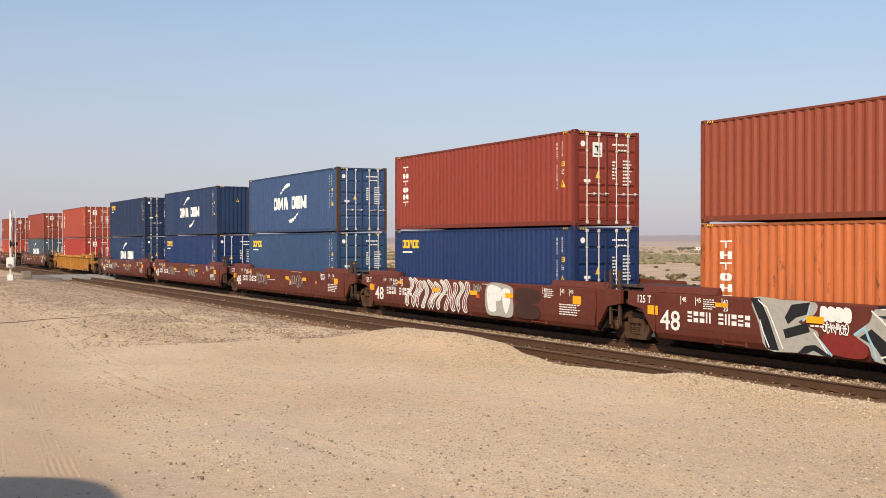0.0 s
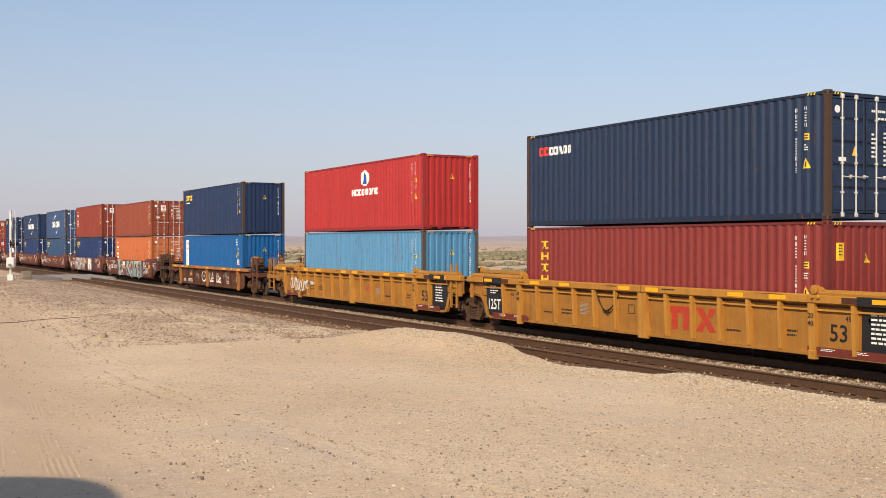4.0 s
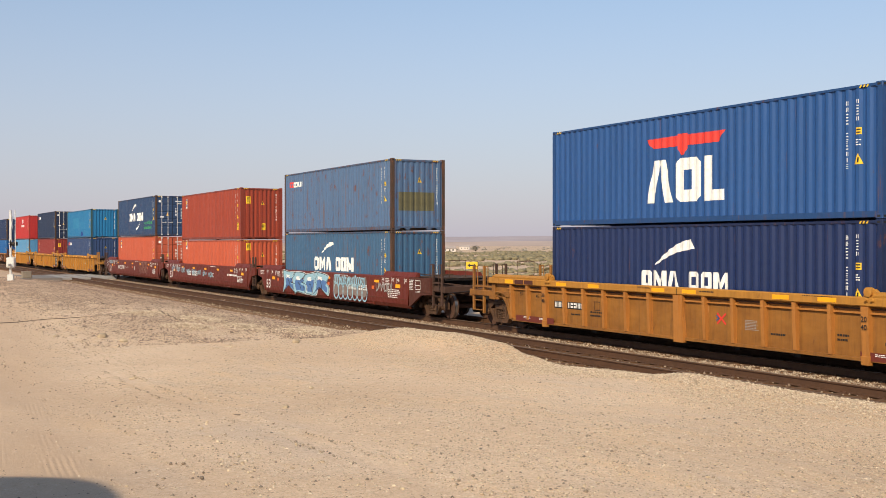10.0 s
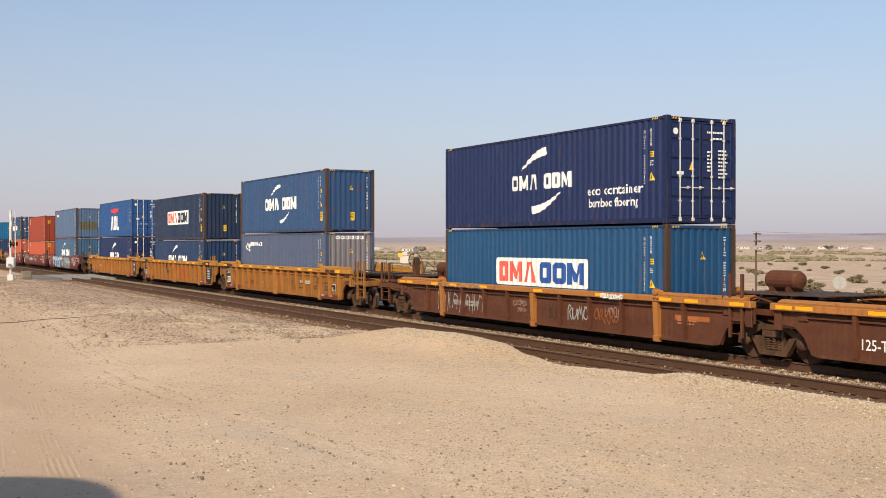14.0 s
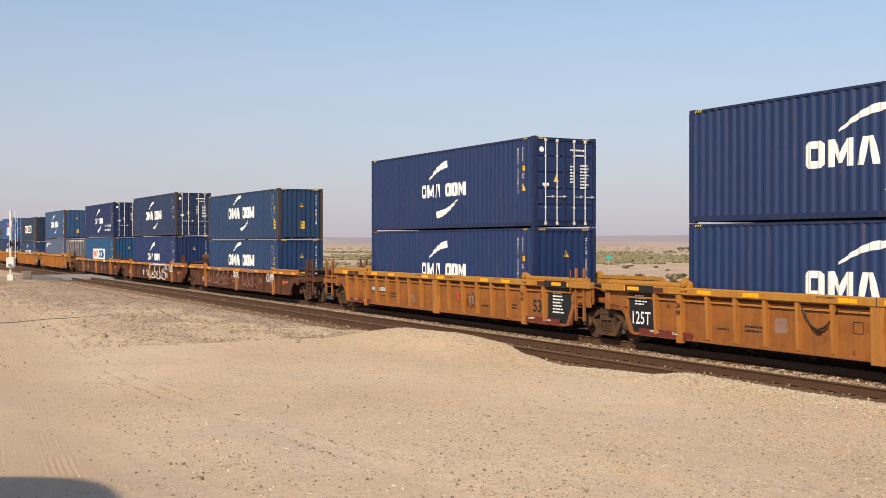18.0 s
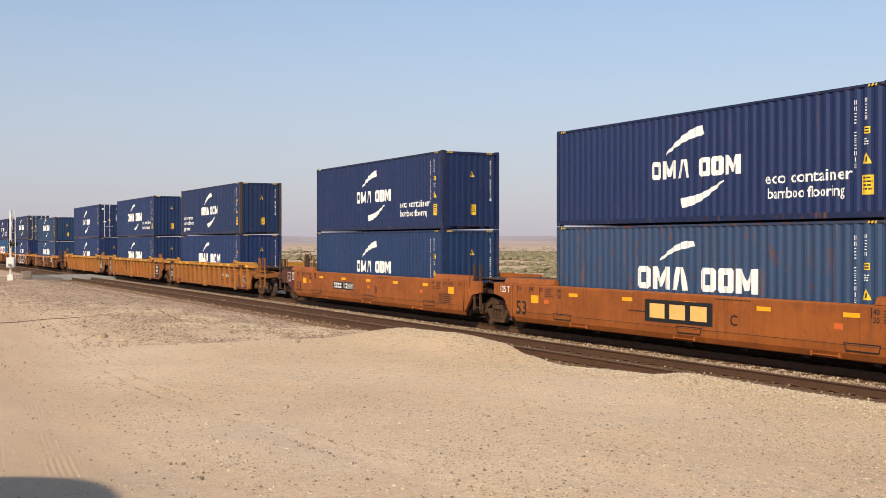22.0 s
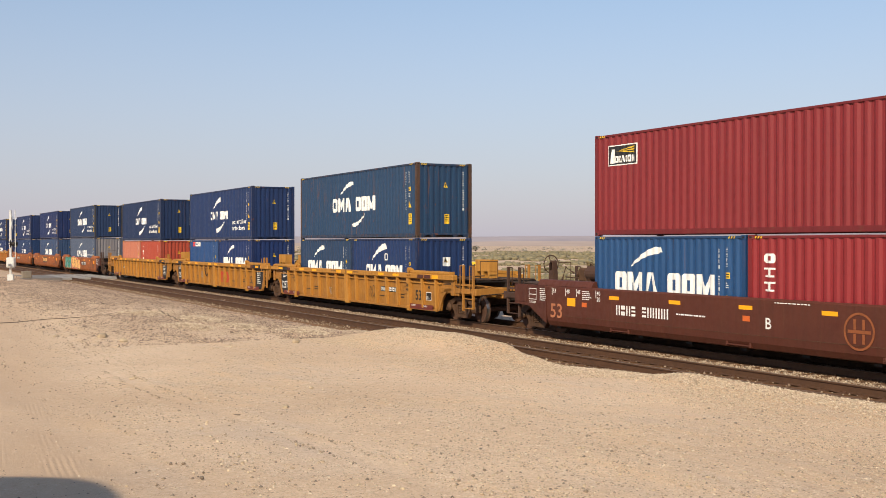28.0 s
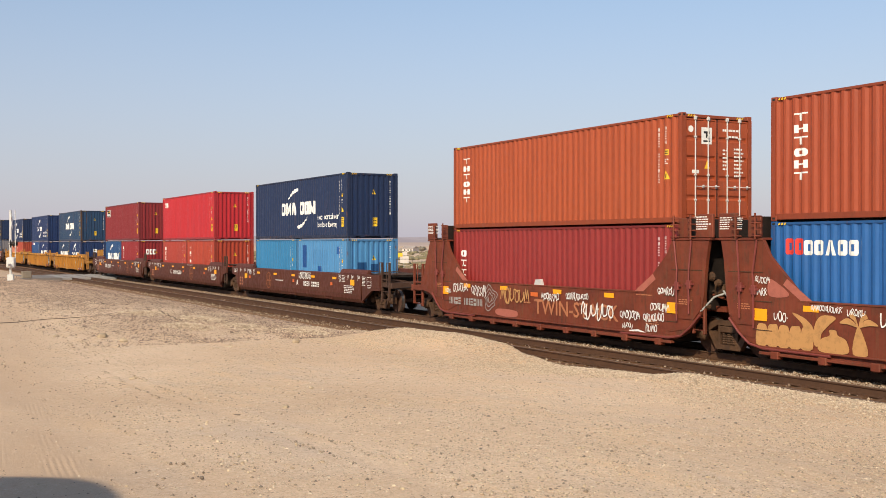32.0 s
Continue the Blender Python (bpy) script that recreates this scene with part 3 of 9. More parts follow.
RAIL, SLEEPER = rail_mesh(-620, 20), sleeper_mesh()
for yy, lab in zip(TRACKS, ("empty near railway track, rusty rails on dark sleepers", "busy railway track under the train")):
    tr = thing("railway_track", lab, "railway track", "", "structure", pose(0, yy, 0))
    for dy in (-0.7525, 0.7525):
        part("rail", RAIL, tr, (0, dy, 0))
    for i in range(200):
        x = -8 - i * 0.51
        part("sleeper", SLEEPER, tr, pose(x, rs.uniform(-0.04, 0.04), rs.uniform(-0.006, 0.004), 0, 0, rs.uniform(-0.8, 0.8)))
    s = Shape()
    for i in range(200, 900):
        x = -8 - i * 0.51
        s.box(x - 0.115, -1.3, -0.36, x + 0.115, 1.3, -0.186)
    rest = part("far_sleepers", s.mesh("far_sleepers", MAT_TIE, normals=False), tr)
    rest["kind"] = "stuff"


# ---- road crossing with its signal ----
def build_crossing():
    s = Shape()
    prof = [(-60, -0.02), (6, -0.0), (13.5, -0.01), (15.0, -0.008)]
    for (a, za), (b, zb) in zip(prof, prof[1:]):
        s.prism([(a, za - 0.3), (a, za), (b, zb), (b, zb - 0.3)], "x", -102, -92)
    s.prism([(22.0, -0.3), (22.0, -0.008), (60, -2.3), (60, -2.6)], "x", -102, -92)
    tagged(new("road", s.mesh("road", MAT_ASPHALT)), "worn grey asphalt road over the tracks", "road", kind="structure")
    pan = simple("grey_crossing_concrete", (150, 146, 142), 0.85, 0, 0.2, 3)
    deck = thing("crossing_deck", "grey concrete crossing panels between the rails", "road crossing", "", "structure")
    panel = Shape().box(-1.2, 0, -0.18, 1.2, 1, -0.004, 0.01).mesh("crossing_panel", pan)
    for yy in TRACKS:
        for y0, y1 in ((yy - 1.62, yy - 0.83), (yy - 0.67, yy + 0.67), (yy + 0.83, yy + 1.62)):
            for k in range(4):
                ob = part("crossing_panel", panel, deck, pose(-100.7 + 2.45 * k, y0, 0))
                ob.scale = (1, y1 - y0, 1)


build_crossing()


def in_view(px, depth):
    """The place that deep along the view, px across its width of 1568."""
    a, k = radians(61.453), depth * (px - 784) / 1924.8
    return -math.sin(a) * depth + math.cos(a) * k, math.cos(a) * depth + math.sin(a) * k


def build_signal(x, y):
    z = ground_height(x, y)
    silver = simple("aluminium_paint", (214, 214, 210), 0.5, 0.2, 0.15, 6)
    white = simple("white_sign_sheet", (232, 232, 228), 0.6, 0, 0.1, 6)
    sig = thing("crossing_signal", "white level-crossing signal mast with crossbuck and lamps", "crossing signal", at=pose(x, y, z - 0.05, 0, 0, 74))
    part("mast", Shape().tube([(0, 0, 0), (0, 0, 5.2)], 0.09, 10).mesh("mast", silver), sig)
    part("mast_base", Shape().box(-0.22, -0.22, 0, 0.22, 0.22, 0.5, 0.04).mesh("mast_base", silver), sig)
    for a in (45, -45):
        part("crossbuck", Shape().box(-0.012, -0.6, -0.11, 0.012, 0.6, 0.11, 0.004).mesh("crossbuck", white), sig, pose(0.09 + a * 0.0003, 0, 4.35, a, 0, 0))
    s = Shape()
    s.tube([(0, -0.75, 2.75), (0, 0.75, 2.75)], 0.035, 6)
    part("lamp_bar", s.mesh("lamp_bar", silver), sig)
    for yy in (-0.7, 0.7):
        hood = part("lamp", Shape().lathe([(-0.02, 0.28), (0.02, 0.28), (0.04, 0.14), (0.26, 0.16), (0.26, 0.14), (0.06, 0.12)], "x", (0, 0, 0), 14).mesh("lamp", MAT_BLACKSTEEL), sig, (0.1, yy, 2.75))
        part("lens", Shape().lathe([(0.05, 0.13), (0.07, 0.06)], "x", (0, 0, 0), 12).mesh("lens", simple("red_lens", (120, 20, 22), 0.2)), hood)
    part("gate_machine", Shape().box(-0.26, -0.32, 1.0, 0.3, 0.42, 1.75, 0.05).mesh("gate_machine", silver), sig)
    part("counterweight", Shape().box(-0.06, -1.25, 1.1, 0.06, -0.3, 1.3, 0.03).mesh("counterweight", silver), sig)
    part("vertical_arm", Shape().box(0.28, 0.04, 1.3, 0.33, 0.14, 5.2, 0.01).mesh("vertical_arm", white), sig)


build_signal(*in_view(19, 80))
s = Shape().box(-0.3, -0.34, 0, 0.3, 0.34, 0.5, 0.04)
s.box(-0.33, -0.37, 0.46, 0.33, 0.37, 0.52, 0.02)
bx, by = in_view(47, 83)
cab = thing("equipment_box", "low grey steel signal equipment box", "equipment box", at=pose(bx, by, ground_height(bx, by) + 0.08))
part("housing", s.mesh("housing", simple("grey_box_paint", (132, 122, 108), 0.7, 0, 0.2, 5)), cab)
part("footing", Shape().box(-0.36, -0.42, -0.2, 0.36, 0.42, 0.0, 0.02).mesh("footing", MAT_ASPHALT), cab)


# ---- the plain behind the train ----
def leaf_material(name, tones):
    n = Nodes(name, 0.85)
    g = n.add("ShaderNodeNewGeometry").outputs["Random Per Island"]
    col = n.mix(g, lin(*tones[0]), lin(*tones[1]))
    n.base(n.mix(n.ramp(n.noise(n.co, 0.8, 3), 0.35, 0.65), col, lin(*tones[2])))
    return n.mat


MAT_SHRUB = leaf_material("dusty_shrub_leaves", [(96, 90, 62), (122, 112, 80), (140, 124, 92)])
# far tree tones paled and greyed, so distance haze sits in the colour
MAT_TREE = leaf_material("haze_paled_leaves", [(150, 146, 134), (166, 160, 146), (160, 152, 140)])
MAT_BELT = leaf_material("far_scrub_leaves", [(98, 94, 70), (122, 114, 86), (134, 122, 94)])
MAT_TWIG = simple("grey_brown_bark", (98, 84, 70), 0.9, 0, 0.3, 8)


def clump_mesh(name, mat, rng, n, leaf, rx, rz):
    """A crown of many small leaf tufts with gaps, on a few stems."""
    s = Shape()
    lobes = [(rng.uniform(-0.55, 0.55) * rx, rng.uniform(-0.55, 0.55) * rx, rng.uniform(0.35, 0.8) * rz, rng.uniform(0.3, 0.55)) for _ in range(7)]
    bv, bf = ico()
    for lx, ly, lz, lr in lobes:
        b = len(s.v)
        for p in bv:
            k = lr * rng.uniform(0.55, 0.95)
            s.v.append((lx + p[0] * k * rx, ly + p[1] * k * rx, max(0.0, lz * 0.8 + p[2] * k * rz * 0.7)))
        for q in bf:
            s.face([b + int(i) for i in q])
    for _ in range(n):
        lx, ly, lz, lr = lobes[rng.randrange(len(lobes))]
        a, b = rng.uniform(0, 6.283), math.acos(rng.uniform(-1, 1))
        rr = rng.uniform(0.55, 1.0) * lr
        x, y, z = lx + rr * rx * math.sin(b) * math.cos(a), ly + rr * rx * math.sin(b) * math.sin(a), max(0.03 * rz, lz + rr * rz * 0.75 * math.cos(b))
        d = leaf * rng.uniform(0.6, 1.3)
        t = rng.uniform(0, 6.283)
        p = Vector((x, y, z))
        u = Vector((math.cos(t), math.sin(t), rng.uniform(-0.6, 0.8))) * d
        w = Vector((-math.sin(t), math.cos(t), rng.uniform(-0.6, 0.8))) * d * 0.6
        s.flat([p - u, p - w, p + u, p + w])
    return s.mesh(name, mat, normals=False)


def stems_mesh(rng, rx, rz, k=5):
    s = Shape()
    for i in range(k):
        a = rng.uniform(0, 6.283)
        e = (0.5 * rx * math.cos(a), 0.5 * rx * math.sin(a), rz * rng.uniform(0.5, 0.8))
        s.tube([(0, 0, -0.1), (e[0] * 0.4, e[1] * 0.4, e[2] * 0.45), e], 0.035 * rz, 4)
    return s.mesh("stems", MAT_TWIG)


rng = random.Random(5)
SHRUBS = []
for k in range(4):
    SHRUBS.append((clump_mesh("crown", MAT_SHRUB, rng, 620, 0.11, 1.25, 1.05), stems_mesh(rng, 1.0, 1.0)))
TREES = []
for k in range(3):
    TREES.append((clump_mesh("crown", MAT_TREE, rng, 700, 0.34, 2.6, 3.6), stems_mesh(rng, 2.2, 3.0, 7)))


def shrub(x, y, size):
    z = ground_height(x, y)
    crown, stems = SHRUBS[rng.randrange(4)]
    ob = thing("desert_shrub", "dusty grey-green desert shrub on pale sand", "shrub", "desert shrubs", at=pose(x, y, z - 0.05, 0, 0, rng.uniform(0, 360)))
    ob.scale = (size, size, size * rng.uniform(0.75, 1.0))
    part("crown", crown, ob)
    part("stem_tuft", stems, ob)


def on_plain(px, depth):
    """A place that many metres deep along the view, px to the right of the view's middle per 1000 metres."""
    a = radians(61.453)
    fx, fy = -math.sin(a), math.cos(a)
    rx, ry = math.cos(a), math.sin(a)
    k = depth * px
    return depth * fx + k * rx, depth * fy + k * ry


# scattered shrubs on the sand, seen through the gaps of the train
for i in range(130):
    depth = 105 + 190 * rng.random() ** 1.3
    x, y = on_plain(rng.uniform(-0.2, 0.44), depth)
    if y > 62:
        shrub(x, y, rng.uniform(0.45, 1.25))
for depth, px, sz in ((140, 0.19, 1.9), (150, 0.245, 1.3), (146, 0.155, 1.9), (176, 0.218, 1.4), (165, 0.235, 1.2), (150, 0.295, 1.2), (155, 0.335, 1.1), (170, 0.38, 1.3), (130, -0.1, 1.4), (150, -0.05, 1.5), (140, 0.0, 1.5)):
    shrub(*on_plain(px, depth), 0.72 * sz)


def thicket(name, label, mat, spots, sizes, leaf, n, flat):
    """A far belt of scrub as one object: many tufts in uneven heaps."""
    s = Shape()
    for (x, y), sz in zip(spots, sizes):
        z = ground_height(x, y)
        for _ in range(n):
            a, b = rng.uniform(0, 6.283), rng.uniform(0, 1) ** 0.5
            p = Vector((x + sz * b * math.cos(a), y + sz * b * math.sin(a), z + sz * flat * rng.uniform(0.05, 1.0) * (1.1 - b * 0.6)))
            d = leaf * sz * rng.uniform(0.6, 1.4)
            t = rng.uniform(0, 6.283)
            u = Vector((math.cos(t), math.sin(t), rng.uniform(-0.5, 0.9))) * d
            w = Vector((-math.sin(t), math.cos(t), rng.uniform(-0.5, 0.9))) * d * 0.7
            s.flat([p - u, p - w, p + u, p + w])
    return tagged(new(name, s.mesh(name, mat, normals=False)), label, "vegetation", kind="stuff")


spots, sizes = [], []
for i in range(3600):
    depth = 300 + 420 * rng.random()
    px = rng.uniform(-0.42, 0.46)
    x, y = on_plain(px, depth)
    if noise.noise((x * 0.012, y * 0.012, 9.0)) + 0.6 * noise.noise((x * 0.05, y * 0.05, 4.0)) > 0.0 and y > 70:
        spots.append((x, y))
        sizes.append(rng.uniform(1.0, 2.8))
for i in range(900):
    x, y = on_plain(rng.uniform(-0.25, 0.13), 150 + 170 * rng.random())
    if noise.noise((x * 0.03, y * 0.03, 6.0)) > -0.12 and y > 70:
        spots.append((x, y))
        sizes.append(rng.uniform(0.7, 1.9))
P, Z = [], []
for (x, y), sz in zip(spots, sizes):
    for _ in range(4):
        ox, oy, k = rng.uniform(-0.7, 0.7) * sz, rng.uniform(-0.7, 0.7) * sz, rng.uniform(0.3, 0.75)
        P.append((x + ox, y + oy, ground_height(x + ox, y + oy) + 0.22 * sz * k))
        Z.append(sz * k)
tagged(strew("scrub_belt", "grey-green belt of scrub across the plain", np.array(P), np.array(Z), MAT_BELT, 0.5), "grey-green belt of scrub across the plain", "vegetation", kind="stuff")
spots, sizes = [], []
for i in range(240):
    depth = 800 + 500 * rng.random()
    x, y = on_plain(rng.uniform(-0.42, 0.46), depth)
    spots.append((x, y))
    sizes.append(rng.uniform(0.9, 2.6))
thicket("far_trees", "line of far trees, colour paled for haze", MAT_TREE, spots, sizes, 0.2, 40, 0.9)
for depth, px, sz in ((760, 0.262, 1.1), (820, 0.218, 0.9), (820, 0.228, 0.9), (900, 0.30, 1.2), (880, 0.355, 1.1), (760, -0.02, 1.0), (800, 0.03, 1.1)):
    x, y = on_plain(px, depth)
    ob = thing("far_tree", "round tree near far houses, colour paled for haze", "tree", "far trees", at=pose(x, y, ground_height(x, y) - 0.1, 0, 0, rng.uniform(0, 360)))
    ob.scale = (1.5 * sz, 1.5 * sz, 1.0 * sz)
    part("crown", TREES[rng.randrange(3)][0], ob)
    part("stem_tuft", TREES[0][1], ob)


def house(x, y, w, d, h, mat, roofmat, turn):
    z = ground_height(x, y)
    ob = thing("far_house", "small white low house far off on the plain", "house", "far houses", at=pose(x, y, z, 0, 0, turn))
    part("walls", Shape().box(-w / 2, -d / 2, -0.2, w / 2, d / 2, h).mesh("walls", mat), ob)
    part("roof", Shape().prism([(-d / 2 - 0.3, h), (d / 2 + 0.3, h), (0, h + d * 0.22)], "x", -w / 2 - 0.3, w / 2 + 0.3).mesh("roof", roofmat), ob)
    for k in (-0.28, 0.05, 0.3):
        part("window", Shape().box(w * k - 0.5, -d / 2 - 0.03, h * 0.4, w * k + 0.5, -d / 2 + 0.02, h * 0.75).mesh("window", MAT_GASKET), ob)


wall_w, roof_g = simple("white_house_wall", (208, 198, 190), 0.8, 0, 0.1, 1), simple("grey_roof", (168, 156, 148), 0.8, 0, 0.2, 1)
for depth, px, w in ((940, 0.235, 8), (1060, 0.275, 12), (1070, 0.290, 7), (980, 0.318, 9), (1030, 0.352, 13), (1000, 0.368, 8), (1050, 0.39, 10), (1000, -0.06, 8), (980, 0.02, 9), (700, -0.03, 8), (720, 0.005, 9)):
    house(*on_plain(px, depth), w, 7, 2.4, wall_w, roof_g, rng.uniform(30, 80))


# low ridges at the edge of the plain, haze painted into their colours
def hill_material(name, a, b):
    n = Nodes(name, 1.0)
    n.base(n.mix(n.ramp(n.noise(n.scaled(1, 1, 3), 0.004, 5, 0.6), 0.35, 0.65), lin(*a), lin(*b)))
    return n.mat


def hills(name, label, dist, height, mat, seed, base, lo=-1.0, hi=0.75):
    s = Shape()
    n = 120
    cols = []
    for i in range(n + 1):
        t = lo + (hi - lo) * i / n
        x, y = on_plain(t, dist)
        h = height * (0.62 + 0.38 * noise.noise((t * 2.1, seed, 0.0)) + 0.14 * noise.noise((t * 9.0, seed, 1.0))) * (0.8 + 0.45 * smooth((t + 0.1) / 0.5))
        cols.append((x, y, h))
    for x, y, h in cols:
        k = 0.86
        s.v += [(x * k, y * k, base - 2), (x * 0.94, y * 0.94, base + h * 0.4), (x, y, base + h), (x * 1.06, y * 1.06, base - 4)]
    for i in range(n):
        for j in range(3):
            a = i * 4 + j
            s.face([a, a + 1, a + 5, a + 4])
    ob = new(name, s.mesh(name, mat))
    for p in ob.data.polygons:
        p.use_smooth = True
    return tagged(ob, label, "hills", kind="structure")


hills("backdrop_hills", "desert ridge on the horizon, haze put into its pale colour", 3900, 52, hill_material("haze_tinted_hills", (166, 156, 160), (148, 139, 145)), 2.0, -2.0)
hills("backdrop_rise", "tan rise beyond the plain, haze put into its colour", 2300, 15, hill_material("haze_tinted_rise", (180, 160, 148), (160, 142, 132)), 7.0, -3.0)


# ---- power line, signs behind the train ----
def power_pole(x, y, height, arms=2):
    z = ground_height(x, y)
    ob = thing("power_pole", "brown wooden power pole with crossarms", "power pole", at=pose(x, y, z - 0.2, 0, 0, 28))
    part("pole", Shape().lathe([(0, 0.15), (height, 0.10)], "z", (0, 0, 0), 10).mesh("pole", MAT_TWIG), ob)
    for k in range(arms):
        a = part("crossarm", Shape().box(-0.06, -1.25, -0.06, 0.06, 1.25, 0.06, 0.01).mesh("crossarm", MAT_TWIG), ob, (0.12, 0, height - 0.25 - 0.85 * k))
        for yy in (-1.15, -0.55, 0.55, 1.15):
            part("insulator", cached("insul", lambda: Shape().lathe([(0, 0.03), (0.04, 0.06), (0.1, 0.05), (0.14, 0.02)], "z", (0, 0, 0.06), 8).mesh("insulator", MAT_GREY)), a, (0, yy, 0))
    for yy in (-0.35, 0.3):
        part("transformer", Shape().lathe([(0, 0.15), (0.5, 0.15), (0.55, 0.05)], "z", (0.1, yy, height - 2.15), 10).mesh("transformer", MAT_GREY), ob)
    return z + height


px0, py0 = on_plain((1338 - 784) / 1924.8, 128)
top = power_pole(px0, py0, 7.3)
dx, dy = math.cos(radians(28)), math.sin(radians(28))
wire = Shape()
for o in (-1.15, 0.55, 1.15):
    pts = []
    for i in range(13):
        t = i / 12 * 120
        pts.append((px0 + t * 0.83 - o * 0.4, py0 + t * 0.56 + o * 0.9, top - 0.2 + 0.0 * t - 1.2 * math.sin(math.pi * i / 12)))
    wire.tube(pts, 0.012, 4)
tagged(new("power_lines", wire.mesh("power_lines", MAT_BLACKSTEEL)), "thin sagging power lines", "power line")


def sign(name, label, px, depth, top_z, boards):
    x, y = on_plain(px, depth)
    z = ground_height(x, y)
    ob = thing(name, label, "sign", at=pose(x, y, z, 0, 0, 61))
    part("post", Shape().box(-0.03, -0.03, -0.2, 0.03, 0.03, top_z - z, 0.005).mesh("post", MAT_GREY), ob)
    for u, v, w, h, m in boards:
        part("board", Shape().box(u - w / 2, -0.05, top_z - z + v - h / 2, u + w / 2, -0.035, top_z - z + v + h / 2, 0.004).mesh("board", m), ob)


TEAL_SIGN = simple("green_sign_sheet", (40, 160, 140), 0.5, 0, 0.1, 5)
sign("street_sign", "green street name plate on a thin post", 0.1527, 104, 1.4, [(0, 0.0, 0.55, 0.3, TEAL_SIGN)])
sign("road_signs", "white and yellow road signs on a post", -0.036, 112, 1.55, [(0.05, -0.45, 0.9, 0.7, wall_w), (-0.35, 0.0, 0.5, 0.45, MAT_YELLOW), (0.1, 0.15, 0.5, 0.35, wall_w)])


def arrow_sign(px, depth, z_mid):
    """A yellow board with a black double-headed arrow on two thin posts."""
    x, y = on_plain(px, depth)
    z = ground_height(x, y)
    ob = thing("arrow_sign", "yellow road sign with a black double arrow", "sign", at=pose(x, y, z, 0, 0, 61))
    for u in (-0.4, 0.4):
        part("post", Shape().box(u - 0.03, -0.03, -0.2, u + 0.03, 0.03, z_mid - z, 0.005).mesh("post", MAT_TWIG), ob)
    part("board", Shape().box(-0.6, -0.05, z_mid - z - 0.38, 0.6, -0.034, z_mid - z + 0.38, 0.004).mesh("board", MAT_YELLOW), ob)
    s = Shape()
    for q in ([(-0.45, 0), (-0.2, 0.22), (-0.2, 0.07), (0.2, 0.07), (0.2, 0.22), (0.45, 0), (0.2, -0.22), (0.2, -0.07), (-0.2, -0.07), (-0.2, -0.22)],):
        s.prism([(u, z_mid - z + v) for u, v in q], "y", -0.056, -0.051)
    part("arrow", s.mesh("arrow", MAT_BLACK), ob)


arrow_sign(0.0265, 115, 0.45)


def stop_sign_back(px, depth):
    """An eight-sided road sign seen from its bare back."""
    x, y = on_plain(px, depth)
    z = ground_height(x, y)
    ob = thing("road_sign", "bare grey back of an eight-sided road sign", "sign", at=pose(x, y, z, 0, 0, 50))
    part("post", Shape().box(-0.03, -0.03, -0.2, 0.03, 0.03, 3.3, 0.005).mesh("post", MAT_GREY), ob)
    part("board", Shape().prism([(0.38 * math.cos(radians(22.5 + 45 * k)), 2.93 + 0.38 * math.sin(radians(22.5 + 45 * k))) for k in range(8)], "y", 0.032, 0.05).mesh("board", MAT_GREY), ob)


stop_sign_back(0.3647, 58)
# a row of low wooden stakes on the sand
stake = Shape().box(-0.06, -0.06, -0.2, 0.06, 0.06, 1.1, 0.01).mesh("stake", MAT_TWIG)
for i in range(14):
    x, y = on_plain(0.19 + 0.019 * i, 118 - 1.2 * i)
    st = thing("fence_stake", "short weathered wooden stake in the sand", "stake", "stakes on the plain", at=pose(x, y, ground_height(x, y), rng.uniform(-4, 4), 0, 20))
    part("stake", stake, st)


# ---- the car parked beside the camera, known by its shadow alone ----
def parked_van(x, y, turn):
    z = ground_height(x, y)
    body_paint = paint((150, 150, 152), 0.0, 0.1, 0.35)
    ob = thing("parked_van", "plain grey parked van beside the dirt lot", "van", at=pose(x, y, z, 0, 0, turn))
    part("body", Shape().prism([(-2.3, 0.35), (-2.36, 1.02), (-2.25, 1.5), (-2.05, 2.4), (-1.8, 2.72), (-1.3, 2.8), (-0.15, 2.8), (0.3, 2.78), (0.62, 2.74), (0.86, 2.66), (1.12, 2.53), (1.43, 2.34), (1.74, 2.1), (2.1, 1.75), (2.44, 1.3), (2.46, 0.4)], "y", -0.95, 0.95).mesh("body", body_paint), ob)
    glass = simple("dark_car_glass", (30, 34, 38), 0.1, 0, 0.1, 2, 0.0)
    for yy in (-0.956, 0.952):
        part("window", Shape().prism([(-1.9, 1.5), (-1.6, 2.2), (0.9, 2.15), (1.5, 1.5)], "y", yy, yy + 0.004).mesh("window", glass), ob)
    for xx in (-1.45, 1.45):
        for yy in (-0.82, 0.82):
            w = part("wheel", Shape().lathe([(-0.11, 0.25), (-0.1, 0.34), (0.1, 0.34), (0.11, 0.25)], "y", (0, 0, 0), 18).mesh("wheel", MAT_GASKET), ob, (xx, yy, 0.34))
            part("rim", Shape().lathe([(-0.115, 0.05), (-0.115, 0.22), (0.115, 0.22), (0.115, 0.05)], "y", (0, 0, 0), 14).mesh("rim", MAT_ROD), w)


parked_van(-6.58, -2.6, 55)


# ---- shipping containers ----
CW, HIGH, LOW, L40, L20 = 2.438, 2.896, 2.591, 12.192, 6.058
PITCH, DEPTH = 0.278, 0.036


PRESSING = {0.25: (0.44, 0.075)}         # end walls: share of the outer flat and of each flank; the sides are even quarters


def groove(u, pitch=PITCH, depth=DEPTH, start=0.11):
    """How far the pressed steel steps back at u."""
    t = (u - start) % pitch / pitch
    a, f = PRESSING.get(pitch, (0.25, 0.25))
    if t < a:
        return 0.0
    if t < a + f:
        return depth * (t - a) / f
    if t < 1 - f:
        return depth
    return depth * (1 - t) / f


